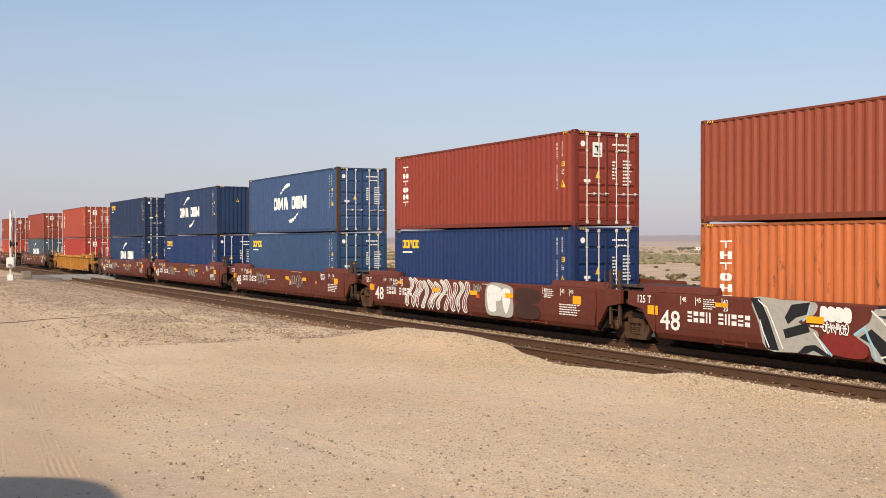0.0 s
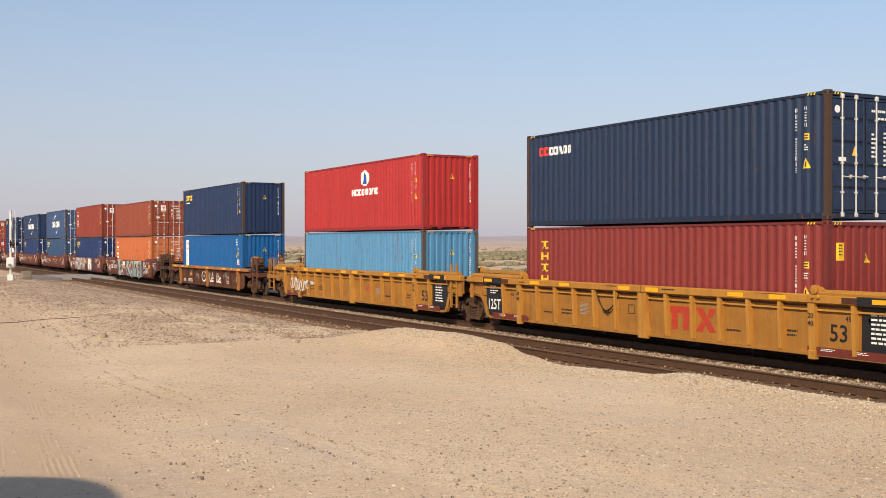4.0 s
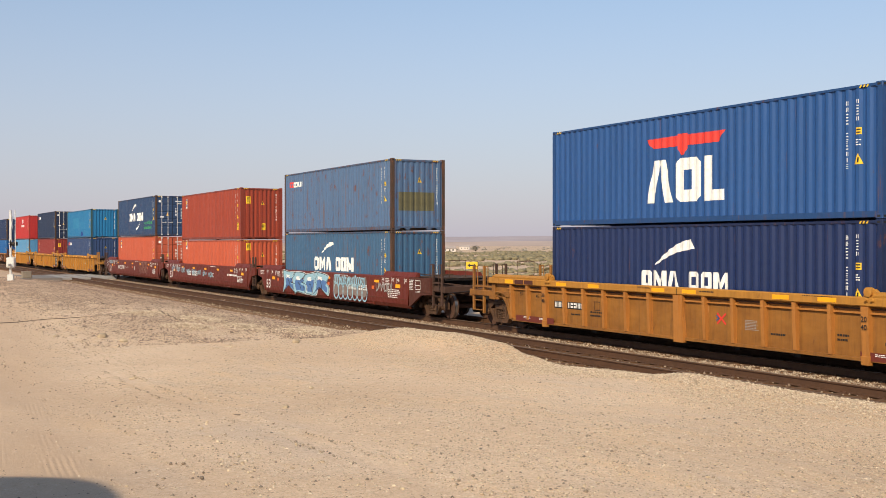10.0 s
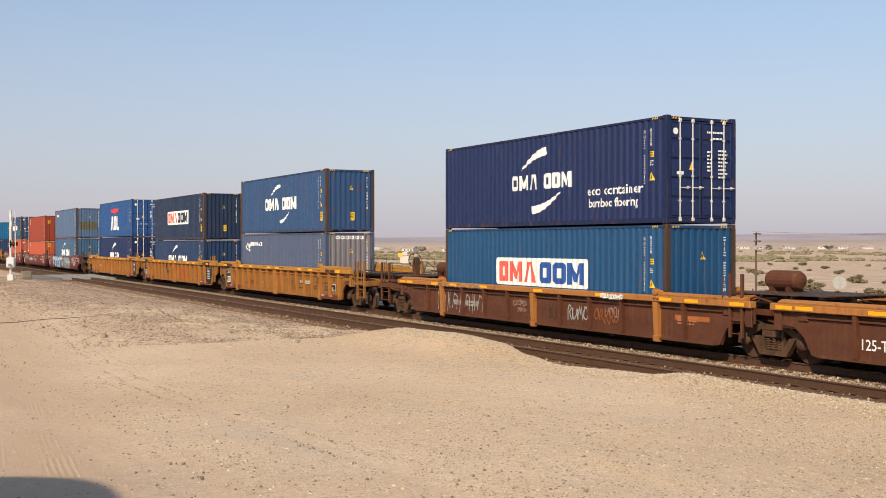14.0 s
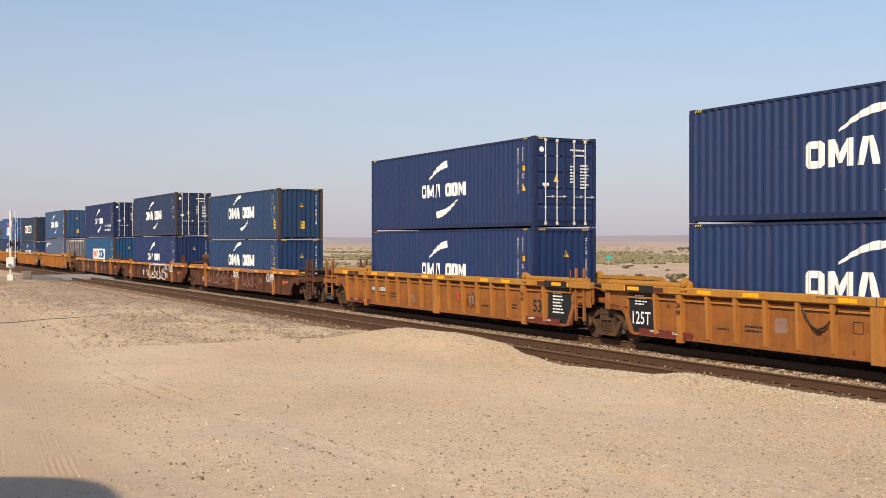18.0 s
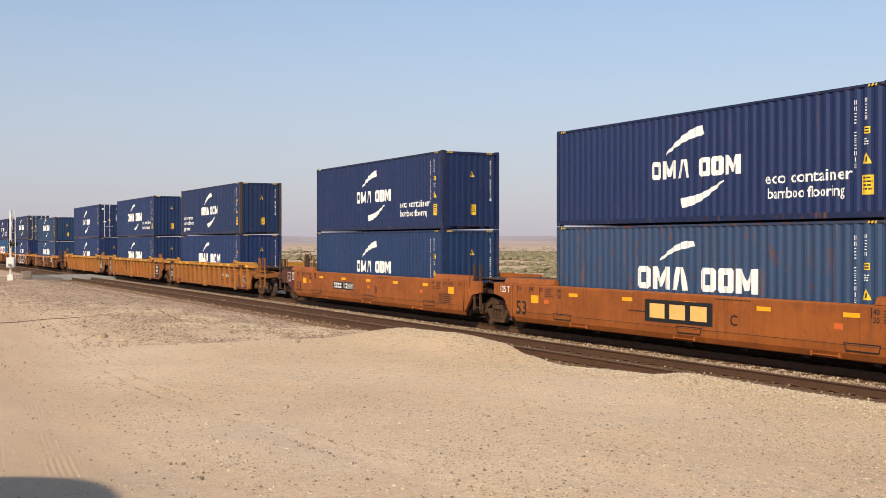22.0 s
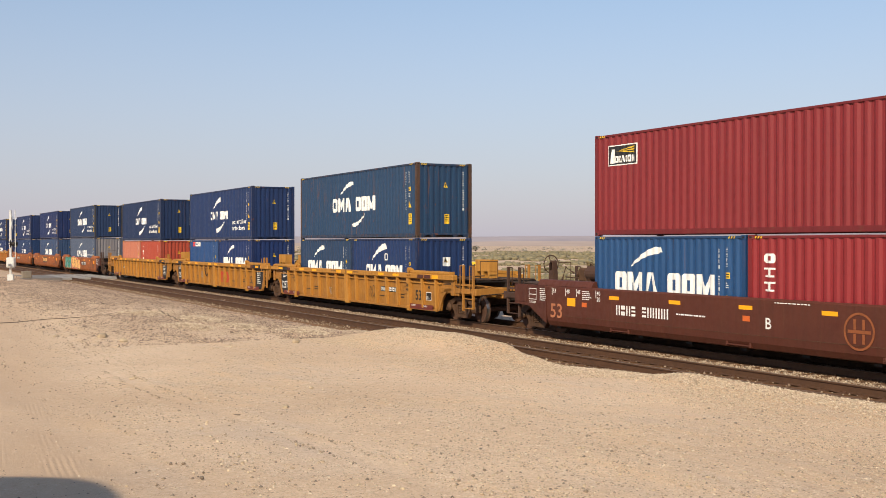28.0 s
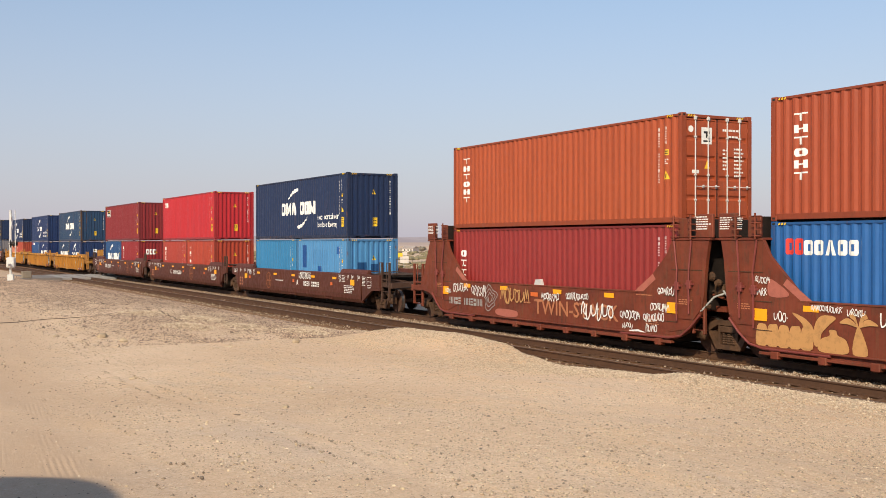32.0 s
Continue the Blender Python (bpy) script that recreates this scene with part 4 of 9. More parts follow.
def breaks(a, b, pitch, start):
    """Where the pressing bends, between a and b."""
    flat, flank = PRESSING.get(pitch, (0.25, 0.25))
    i0, i1 = math.floor((a - start) / pitch) - 1, math.ceil((b - start) / pitch) + 1
    knots = [start + (i + o) * pitch for i in range(i0, i1) for o in (0.0, flat, flat + flank, 1 - flank)]
    return [a] + [u for u in knots if a + 1e-4 < u < b - 1e-4] + [b]


def corrugated(length, z0, z1, pitch, depth, start, thick=0.03):
    """A pressed panel along +x from 0, facing -y, closed behind."""
    s = Shape()
    us = breaks(start, length - start, pitch, start)
    n = len(us)
    for z in (z0, z1):
        for u in us:
            s.v.append((u, groove(u, pitch, depth, start), z))
    for z in (z0, z1):
        for u in us:
            s.v.append((u, depth + thick, z))
    for i in range(n - 1):
        s.face([i, i + 1, n + i + 1, n + i])
        s.face([2 * n + i, 3 * n + i, 3 * n + i + 1, 2 * n + i + 1])
        s.face([n + i, n + i + 1, 3 * n + i + 1, 3 * n + i])
        s.face([i, 2 * n + i, 2 * n + i + 1, i + 1])
    return s


def clip(poly, a, b):
    """The piece of a polygon with a <= u <= b."""
    for lim, sign in ((a, 1), (b, -1)):
        out = []
        for i, p in enumerate(poly):
            r = poly[i - 1]
            dp, dr = (p[0] - lim) * sign, (r[0] - lim) * sign
            if (dp >= 0) != (dr >= 0):
                k = dr / (dr - dp)
                out.append((lim, r[1] + (p[1] - r[1]) * k))
            if dp >= 0:
                out.append(p)
        poly = out
        if len(poly) < 3:
            return []
    return poly


def draped(polys, pitch=PITCH, depth=DEPTH, start=0.11, lift=0.003):
    """Paint that follows the pressing: polygons in (u, v), facing -y."""
    s = Shape()
    for poly in polys:
        lo, hi = min(p[0] for p in poly), max(p[0] for p in poly)
        us = breaks(lo, hi, pitch, start)
        for a, b in zip(us, us[1:]):
            c = clip(poly, a, b)
            if c:
                s.flat([(u, groove(u, pitch, depth, start) - lift, v) for u, v in c])
    return s


def rect(u0, v0, u1, v1):
    return [(u0, v0), (u1, v0), (u1, v1), (u0, v1)]


def ring_block(u0, v0, u1, v1, k=0.34):
    w, h = (u1 - u0) * k, (v1 - v0) * k * 0.8
    c = (u1 - u0) * 0.14
    return [[(u0 + c, v0), (u1 - c, v0), (u1, v0 + c), (u1, v0 + h), (u0, v0 + h), (u0, v0 + c)],
            [(u0, v1 - h), (u1, v1 - h), (u1, v1 - c), (u1 - c, v1), (u0 + c, v1), (u0, v1 - c)],
            rect(u0, v0 + h, u0 + w, v1 - h), rect(u1 - w, v0 + h, u1, v1 - h)]


def comb_block(u0, v0, u1, v1):
    w = u1 - u0
    return [rect(u0, v0, u0 + w * 0.27, v1), rect(u0 + w * 0.73, v0, u1, v1),
            [(u0 + w * 0.27, v1), (u0 + w * 0.27, v1 - 0.45 * (v1 - v0)), (u0 + w * 0.42, v0 + 0.12 * (v1 - v0)), (u0 + w * 0.58, v0 + 0.12 * (v1 - v0)), (u0 + w * 0.73, v1 - 0.45 * (v1 - v0)), (u0 + w * 0.73, v1), (u0 + w * 0.5, v0 + 0.5 * (v1 - v0))]]


def wedge_block(u0, v0, u1, v1):
    w, h = u1 - u0, v1 - v0
    return [[(u0, v0), (u0 + w * 0.3, v0), (u0 + w * 0.52, v1), (u0 + w * 0.28, v1)],
            [(u0 + w * 0.7, v0), (u1, v0), (u0 + w * 0.72, v1), (u0 + w * 0.48, v1)]]


def blocks(u0, v0, u1, v1, code):
    """A row of plain blocks: o ring, m comb, a wedge, i bar, a dot for a gap."""
    width = {"o": 1.0, "m": 1.3, "a": 1.12, "i": 0.5, ".": 0.55, "l": 0.75}
    gap = 0.16
    total = sum(width[c] for c in code) + gap * (len(code) - 1)
    k, u, out = (u1 - u0) / total, u0, []
    for c in code:
        e = u + width[c] * k
        if c == "o":
            out += ring_block(u, v0, e, v1)
        elif c == "m":
            out += comb_block(u, v0, e, v1)
        elif c == "a":
            out += wedge_block(u, v0, e, v1)
        elif c == "i":
            out.append(rect(u, v0, e, v1))
        elif c == "l":
            out += [rect(u, v0, u + (e - u) * 0.42, v1), rect(u + (e - u) * 0.42, v0, e, v0 + (v1 - v0) * 0.24)]
        u = e + gap * k
    return out


def column(u0, v0, u1, v1, n):
    """A standing row of n small signs, each of two or three thin bars; a gap after the fourth."""
    h = (v1 - v0) / n
    r = random.Random(n * 7 + int(u0 * 10))
    out = []
    for i in range(n):
        if n > 8 and i == n - 5:
            continue
        a, b = v0 + i * h + 0.16 * h, v0 + (i + 1) * h - 0.16 * h
        w, m, k = u1 - u0, (a + b) / 2, r.randrange(4)
        t = 0.13 * (b - a)
        if k == 0:
            out += [rect(u0, a, u1, a + 2 * t), rect(u0, b - 2 * t, u1, b)]
        elif k == 1:
            out += [rect(u0, a, u0 + 0.3 * w, b), rect(u0 + 0.7 * w, a, u1, b)]
        elif k == 2:
            out += [rect(u0 + 0.3 * w, a, u0 + 0.7 * w, b)]
        else:
            out += [rect(u0, a, u1, a + t), rect(u0, m - t / 2, u1, m + t / 2), rect(u0, b - t, u1, b)]
    return out


def slabs(u0, v0, u1, v1, n):
    """A standing row of n small blocks, with serifs like old lettering."""
    h = (v1 - v0) / n
    r = random.Random(n * 7 + int(u0 * 10))
    out = []
    for i in range(n):
        a, b = v0 + i * h + 0.16 * h, v0 + (i + 1) * h - 0.16 * h
        w, m, k = u1 - u0, (a + b) / 2, r.randrange(4)
        t = 0.2 * (b - a)
        if k in (0, 1):
            out += [rect(u0, b - t, u1, b), rect(u0 + 0.36 * w, a, u0 + 0.64 * w, b - t)]
        if k == 1:
            out += [rect(u0 + 0.1 * w, a, u1 - 0.1 * w, a + t)]
        if k == 2:
            out += [rect(u0, a, u0 + 0.28 * w, b), rect(u1 - 0.28 * w, a, u1, b), rect(u0 + 0.28 * w, m - t / 2, u1 - 0.28 * w, m + t / 2)]
        if k == 3:
            out += ring_block(u0, a, u1, b)
    return out


def disc(u, v, r, n=14, k=1.0):
    return [(u + r * math.cos(2 * math.pi * i / n), v + r * k * math.sin(2 * math.pi * i / n)) for i in range(n)]


def moved(polys, du, dv):
    return [[(u + du, v + dv) for u, v in p] for p in polys]


def tiny(u0, v0, u1, v1, rows, cols, seed, fill=0.8):
    """Rows of small bars, for small print."""
    r = random.Random(seed)
    out, h = [], (v1 - v0) / rows
    for i in range(rows):
        u, e = u0, u0 + (u1 - u0) * (0.7 + 0.3 * r.random())
        while u < e - 0.01:
            w = (u1 - u0) / cols * (0.6 + 0.9 * r.random())
            out.append(rect(u, v1 - i * h - h * 0.46, min(u + w * fill, e), v1 - i * h))
            u += w
    return out


def stroke_mark(u0, v0, u1, v1, w0, w1, bend, blunt):
    """A brush stroke between two places: a thin tail, a fat head that is cut blunt or round."""
    out, prev = [], None
    for i in range(13):
        t = i / 12
        u = u0 + (u1 - u0) * t
        v = v0 + (v1 - v0) * (t + bend * math.sin(math.pi * t))
        w = w0 + (w1 - w0) * min(1.0, t * 1.25) ** 0.9
        if not blunt and t > 0.9:
            w *= 0.72
        cur = ((u - w * 0.22, v + w / 2), (u + w * 0.22, v - w / 2))
        if prev:
            out.append([prev[0], prev[1], cur[1], cur[0]])
        prev = cur
    return out


def mark_pair(du=0.0, dv=0.0):
    """The large mark of the blue containers: two strokes round a row of blocks."""
    return moved(blocks(3.86, 1.16, 8.38, 1.77, "oma.oom") + stroke_mark(4.8, 1.93, 6.14, 2.38, 0.04, 0.19, 0.24, False) + stroke_mark(7.39, 1.03, 6.06, 0.56, 0.03, 0.17, 0.26, False), du, dv)


def mark_small(du=0.0, dv=0.0):
    """The smaller mark, its strokes longer and cut blunt."""
    return moved(blocks(4.46, 1.18, 7.8, 1.66, "oma.oom") + stroke_mark(5.03, 1.82, 6.5, 2.37, 0.03, 0.24, 0.2, True) + stroke_mark(7.22, 1.04, 5.66, 0.52, 0.03, 0.24, 0.2, True), du, dv)


def mark_short(du=0.0):
    return moved(blocks(0.93, 0.98, 4.95, 1.6, "oma.oom") + stroke_mark(1.63, 1.76, 2.95, 2.22, 0.04, 0.19, 0.24, False), du, 0)


def fitted(word, height, u0, v0, u1):
    """A word as polygons, its left end, foot and right end given."""
    p = text_polys(word, height)
    k = (u1 - u0) / max(q[0] for r in p for q in r)
    return [[(u0 + u * k, v0 + v) for u, v in r] for r in p]


def soft_board(u0, v0, u1, v1, r=0.08):
    """A board with rounded corners."""
    out = []
    for cu, cv, a0 in ((u1 - r, v1 - r, 0), (u0 + r, v1 - r, 90), (u0 + r, v0 + r, 180), (u1 - r, v0 + r, 270)):
        out += [(cu + r * math.cos(radians(a0 + 30 * k)), cv + r * math.sin(radians(a0 + 30 * k))) for k in range(4)]
    return out


def logo(kind):
    """Side marks: (material, polygons in metres from the left end and the bottom)."""
    shift = {"small_left": -0.18, "pair_far": 0.1, "pair_low": -0.1}.get(kind, 0.0)
    if kind in ("small", "small_left"):
        return [(MAT_WHITE, mark_small(shift))]
    if kind in ("pair", "pair_far"):
        return [(MAT_WHITE, mark_pair(shift))]
    if kind == "pair_low":
        return [(MAT_WHITE, mark_pair(shift, -0.18))]
    if kind in ("eco", "eco_green", "eco_large"):
        words = moved(fitted("eco container", 0.27, 8.6, 0.88, 11.17) + fitted("bamboo flooring", 0.25, 8.71, 0.53, 10.98), shift, 0)
        return [(MAT_WHITE, mark_pair() if kind in ("eco_large", "eco_green") else mark_small(shift)), (MAT_GREEN if kind == "eco_green" else MAT_WHITE, words)]
    if kind == "eco_left":
        words = fitted("eco container", 0.24, 0.53, 1.0, 2.56) + fitted("bamboo flooring", 0.24, 0.53, 0.67, 2.95) + fitted("light steel", 0.24, 0.53, 0.31, 1.99)
        return [(MAT_WHITE, mark_small(0.15, 0.03)), (MAT_WHITE, words)]
    if kind == "panelled":
        lid = [rect(8.33, 1.3, 11.17, 1.36), rect(8.33, 0.4, 8.39, 1.3), rect(11.11, 0.4, 11.17, 1.3)]
        return [(MAT_WHITE, mark_pair(-0.06, -0.02)), (MAT_WHITE, lid + fitted("eco container", 0.27, 8.7, 0.92, 10.9))]
    if kind in ("board", "board_dark"):
        ink = MAT_NIGHT if kind == "board_dark" else MAT_BLUE
        return [(MAT_WHITE, [soft_board(3.52, 1.03, 8.63, 1.92)]), (MAT_CORAL, blocks(3.68, 1.14, 5.86, 1.8, "oma")), (ink, blocks(6.08, 1.14, 8.48, 1.8, "oom"))]
    if kind == "short":
        return [(MAT_WHITE, mark_short())]
    if kind == "short_inset":
        return [(MAT_WHITE, moved(blocks(1.36, 0.98, 4.75, 1.52, "oma.oom") + stroke_mark(1.92, 1.7, 3.3, 2.28, 0.03, 0.24, 0.2, True), 0, 0)), (MAT_WHITE, ring_block(3.2, 1.7, 3.5, 1.98, 0.2))]
    if kind == "sea_yellow":
        return [(MAT_YELLOW, blocks(0.6, 2.2, 2.05, 2.52, "ooaoo")), (MAT_WHITE, [rect(0.65, 2.02, 1.5, 2.08)])]
    if kind == "sea_red":
        return [(MAT_RED, blocks(0.69, 2.2, 1.2, 2.47, "oo")), (MAT_WHITE, blocks(1.25, 2.2, 2.4, 2.45, "ooaoo"))]
    if kind == "sea_big":
        return [(MAT_RED, blocks(0.45, 2.13, 0.98, 2.5, "oo")), (MAT_WHITE, blocks(1.0, 2.12, 2.5, 2.46, "ooaoo"))]
    if kind == "upright":
        return [(MAT_WHITE, slabs(0.7, 0.88, 1.08, 2.5, 6))]
    if kind == "upright_low":
        return [(MAT_WHITE, slabs(0.7, 0.6, 1.0, 2.2, 6))]
    if kind == "tall_yellow":
        return [(MAT_YELLOW, slabs(0.78, 1.1, 1.2, 2.52, 4))]
    if kind == "tall_board":
        bowl = [(0.86, 2.42), (1.12, 2.46), (1.2, 2.34), (1.2, 2.14), (1.1, 2.02), (0.92, 1.98), (0.92, 2.05), (1.06, 2.1), (1.1, 2.2), (1.1, 2.3), (1.04, 2.38), (0.86, 2.34)]
        card = [rect(11.1, 1.18, 11.57, 1.48)]
        print_ = [rect(11.33, 1.35, 11.38, 1.45), rect(11.41, 1.35, 11.53, 1.4), rect(11.14, 1.21, 11.24, 1.31), rect(11.29, 1.21, 11.39, 1.31), rect(11.43, 1.21, 11.53, 1.31)]
        return [(MAT_WHITE, [rect(0.64, 0.3, 1.27, 2.6)]), (MAT_RED, [[(0.78, 1.6), (0.9, 2.46), (0.99, 2.46), (0.87, 1.6)], bowl, [(0.8, 0.55), (0.93, 1.3), (1.03, 1.3), (0.9, 0.55)]]), (MAT_WHITE, card), (MAT_RED, print_)]
    if kind == "compass":
        return [(MAT_WHITE, [disc(6.85, 2.22, 0.42, 16, 0.8)]), (MAT_BLUE, [[(6.85, 2.48), (7.1, 1.98), (6.6, 1.98)]]), (MAT_WHITE, blocks(5.5, 1.5, 8.2, 1.78, "moooooao"))]
    if kind == "eagle":
        wings = [[(4.48, 2.28), (5.75, 2.3), (5.75, 2.02), (4.75, 2.02), (4.62, 2.12)], [(6.1, 2.3), (7.5, 2.3), (7.25, 2.02), (6.1, 2.02)], [(5.75, 2.34), (6.1, 2.34), (6.1, 1.94), (5.98, 1.78), (5.85, 1.78), (5.75, 1.94)]]
        return [(MAT_RED, wings), (MAT_WHITE, blocks(4.5, 0.56, 7.46, 1.7, "aol"))]
    if kind == "knot":
        curl = [[(0.98 + (0.12 + 0.012 * k) * math.cos(0.6 * k + a), 2.2 + 0.8 * (0.12 + 0.012 * k) * math.sin(0.6 * k + a)) for k in range(11)] for a in (0.0, 2.1, 4.2)]
        loops = []
        for c in curl:
            for (a, b), (e, f) in zip(c, c[1:]):
                loops.append([(a - 0.03, b - 0.02), (a + 0.03, b + 0.03), (e + 0.03, f + 0.03), (e - 0.03, f - 0.02)])
        return [(MAT_WHITE, loops + [[(1.2, 2.3), (1.5, 2.45), (1.55, 2.25), (1.3, 2.1)], [(1.25, 1.98), (1.5, 1.9), (1.35, 2.1)]] + blocks(1.55, 2.25, 3.33, 2.46, "ooooao"))]
    if kind == "lighthouse":
        rays = [[(1.0, 2.38), (1.8, 2.3 + 0.08 * i), (1.8, 2.34 + 0.08 * i)] for i in range(3)]
        return [(MAT_WHITE, [rect(0.58, 1.98, 1.9, 2.56)]), (MAT_BLACK, [rect(0.61, 2.01, 1.87, 2.53)]), (MAT_YELLOW, rays), (MAT_WHITE, [[(0.72, 2.05), (0.95, 2.05), (0.9, 2.45), (0.77, 2.45)]] + blocks(0.95, 2.06, 1.8, 2.25, "ooaoom"))]
    if kind == "flag":
        return [(MAT_WHITE, [rect(0.85, 2.02, 1.28, 2.6)]), (MAT_BLUE, [rect(0.88, 2.14, 1.25, 2.57)]), (MAT_YELLOW, [rect(0.95, 2.2, 1.03, 2.5), rect(1.03, 2.42, 1.2, 2.5), rect(1.03, 2.3, 1.14, 2.37)])]
    if kind == "three":
        return [(MAT_WHITE, blocks(0.62, 2.2, 1.35, 2.52, "oai"))]
    if kind == "low_word":
        return [(MAT_WHITE, slabs(0.5, 1.2, 0.85, 2.2, 3))]
    return []


def clusters(polys):
    """Polygons that touch, gathered into pieces."""
    todo = [(min(p[0] for p in q) - 0.004, max(p[0] for p in q) + 0.004, min(p[1] for p in q) - 0.004, max(p[1] for p in q) + 0.004, [q]) for q in polys]
    out = []
    while todo:
        a = todo.pop()
        hit = next((b for b in todo if a[0] <= b[1] and b[0] <= a[1] and a[2] <= b[3] and b[2] <= a[3]), None)
        if hit is None:
            out.append(a[4])
        else:
            todo.remove(hit)
            todo.append((min(a[0], hit[0]), max(a[1], hit[1]), min(a[2], hit[2]), max(a[3], hit[3]), a[4] + hit[4]))
    return out


def drape_mesh(key, mat, polys, **kw):
    def build():
        s = draped(polys, **kw)
        seen, back = {}, []
        for v in s.v:                     # strips of one mark join along the folds
            k = tuple(round(c * 5000) for c in v)
            back.append(seen.setdefault(k, len(seen)))
        verts = [None] * len(seen)
        for v, i in zip(s.v, back):
            verts[i] = v
        s.v, faces, slots = verts, [], []
        for f, m in zip(s.f, s.m):
            g = list(dict.fromkeys(back[i] for i in f))
            if len(g) > 2:
                faces.append(g)
                slots.append(m)
        s.f, s.m = faces, slots
        return s.mesh("marking", mat, normals=False)
    return cached((key, mat.name, tuple(sorted(kw.items()))), build)


def hazard(w):
    s = Shape()
    n = int(w / 0.09)
    for i in range(n):
        a = i * 0.09
        s.flat([(a, 0, 0), (a + 0.045, 0, 0), (a + 0.075, 0, 0.055), (a + 0.03, 0, 0.055)])
    return s.mesh("hazard_stripe", MAT_YELLOW, normals=False)


def frame_mesh(L, H, mat, end):
    """Rails of the box; the blank end stands on a raised sill with two gussets."""
    s = Shape()
    h, w = L / 2, CW / 2
    for sx in (-1, 1):
        x0, x1 = sorted((sx * (h - 0.008), sx * (h - 0.12)))
        s.box(x0, -w + 0.12, H - 0.12, x1, w - 0.12, H - 0.03, 0.01)
        if (sx > 0) == (end == "doors"):
            s.box(x0, -w + 0.12, 0.03, x1, w - 0.12, 0.15, 0.01)
        else:
            s.box(x0, -w + 0.12, 0.10, x1, w - 0.12, 0.17, 0.01)
            for k in (-1, 1):
                s.prism([(k * (w - 0.12), 0.10), (k * (w - 0.42), 0.10), (k * (w - 0.36), 0.04), (k * (w - 0.12), 0.02)], "x", x0, x1)
                s.prism([(k * 0.62, 0.10), (k * 0.36, 0.10), (k * 0.42, 0.03), (k * 0.54, 0.03)], "x", x0, x1)
    for sy in (-1, 1):
        y0, y1 = sorted((sy * (w - 0.006), sy * (w - 0.07)))
        s.box(-h + 0.14, y0, H - 0.085, h - 0.14, y1, H - 0.02, 0.008)
        s.box(-h + 0.14, y0, 0.03, h - 0.14, y1, 0.17, 0.008)
    return s.mesh("frame", mat)


def post_mesh(H, mat):
    s = Shape()
    s.prism([(0, 0), (0.14, 0), (0.14, 0.05), (0.06, 0.05), (0.06, 0.12), (0, 0.12)], "z", 0.11, H - 0.11)
    return s.mesh("corner_post", mat)


def casting_mesh(mat):
    s = Shape()
    s.box(-0.089, -0.081, -0.059, 0.089, 0.081, 0.059, 0.012)
    s.slot = 1
    s.box(-0.04, -0.0825, -0.025, 0.04, -0.0805, 0.025)
    s.box(0.0885, -0.035, -0.025, 0.0905, 0.035, 0.025)
    return s.mesh("corner_casting", mat, MAT_GASKET)


def roof_mesh(L, mat):
    s = Shape()
    n = int(L / 0.28)
    x0 = -L / 2 + 0.12
    step = (L - 0.24) / n
    pts = []
    for i in range(n):
        a = x0 + i * step
        pts += [(a, 0.0), (a + step * 0.5, 0.0), (a + step * 0.62, -0.02), (a + step * 0.88, -0.02)]
    pts += [(x0 + n * step, 0.0), (x0 + n * step, -0.05), (x0, -0.05)]
    s.prism([(x, z) for x, z in pts], "y", -CW / 2 + 0.07, CW / 2 - 0.07)
    return s.mesh("roof_panel", mat)


def door_mesh(H, mat, near):
    """One leaf, facing +x; near is the one beside the track-side post."""
    s = Shape()
    w = 1.085
    z0, z1 = 0.17, H - 0.14
    s.box(-0.05, 0, z0, -0.022, w, z1)
    rows = 5
    step = (z1 - z0) / rows
    for i in range(rows):
        a = z0 + i * step
        s.prism([(-0.022, a + 0.02), (0.012, a + 0.07), (0.012, a + step - 0.07), (-0.022, a + step - 0.02)], "y", 0.06, w - 0.06)
    for a, b in ((0, 0.055), (w - 0.055, w)):
        s.box(-0.022, a, z0, 0.014, b, z1, 0.005)
    for a in (z0, z1 - 0.04):
        s.box(-0.022, 0.055, a, 0.014, w - 0.055, a + 0.04)
    s.slot = 1
    e = w - 0.006 if near else -0.014
    s.box(-0.02, e, z0, 0.02, e + 0.02, z1)
    s.slot = 0
    for i in range(4):
        z = z0 + 0.25 + i * (z1 - z0 - 0.5) / 3
        y = -0.05 if near else w - 0.02
        s.box(0.0, y, z - 0.05, 0.028, y + 0.07, z + 0.05, 0.006)
    return s.mesh("door", mat, MAT_GASKET)


def rod_mesh(H):
    s = Shape()
    s.tube([(0, 0, 0.08), (0, 0, H - 0.07)], 0.019, 7)
    for z in (0.12, H - 0.13):
        s.box(-0.03, -0.045, z - 0.05, 0.03, 0.045, z + 0.05, 0.01)
    for z in (0.62, 1.28, H - 0.62):
        s.box(-0.03, -0.035, z - 0.025, 0.028, 0.035, z + 0.025, 0.006)
    s.tube([(0.03, 0.0, 0.98), (0.045, 0.1, 0.97), (0.045, 0.34, 0.985)], 0.014, 5)
    s.box(-0.02, 0.24, 0.93, 0.03, 0.29, 1.02, 0.008)
    return s.mesh("lock_rod", MAT_ROD)


def floor_mesh(L, mat):
    s = Shape()
    s.box(-L / 2 + 0.12, -CW / 2 + 0.08, 0.12, L / 2 - 0.12, CW / 2 - 0.08, 0.155)
    n = int(L / 0.4)
    for i in range(n):
        x = -L / 2 + 0.3 + i * (L - 0.6) / (n - 1)
        s.box(x - 0.02, -CW / 2 + 0.08, 0.03, x + 0.02, CW / 2 - 0.08, 0.12)
    return s.mesh("floor_frame", mat)


COUNT = [0]


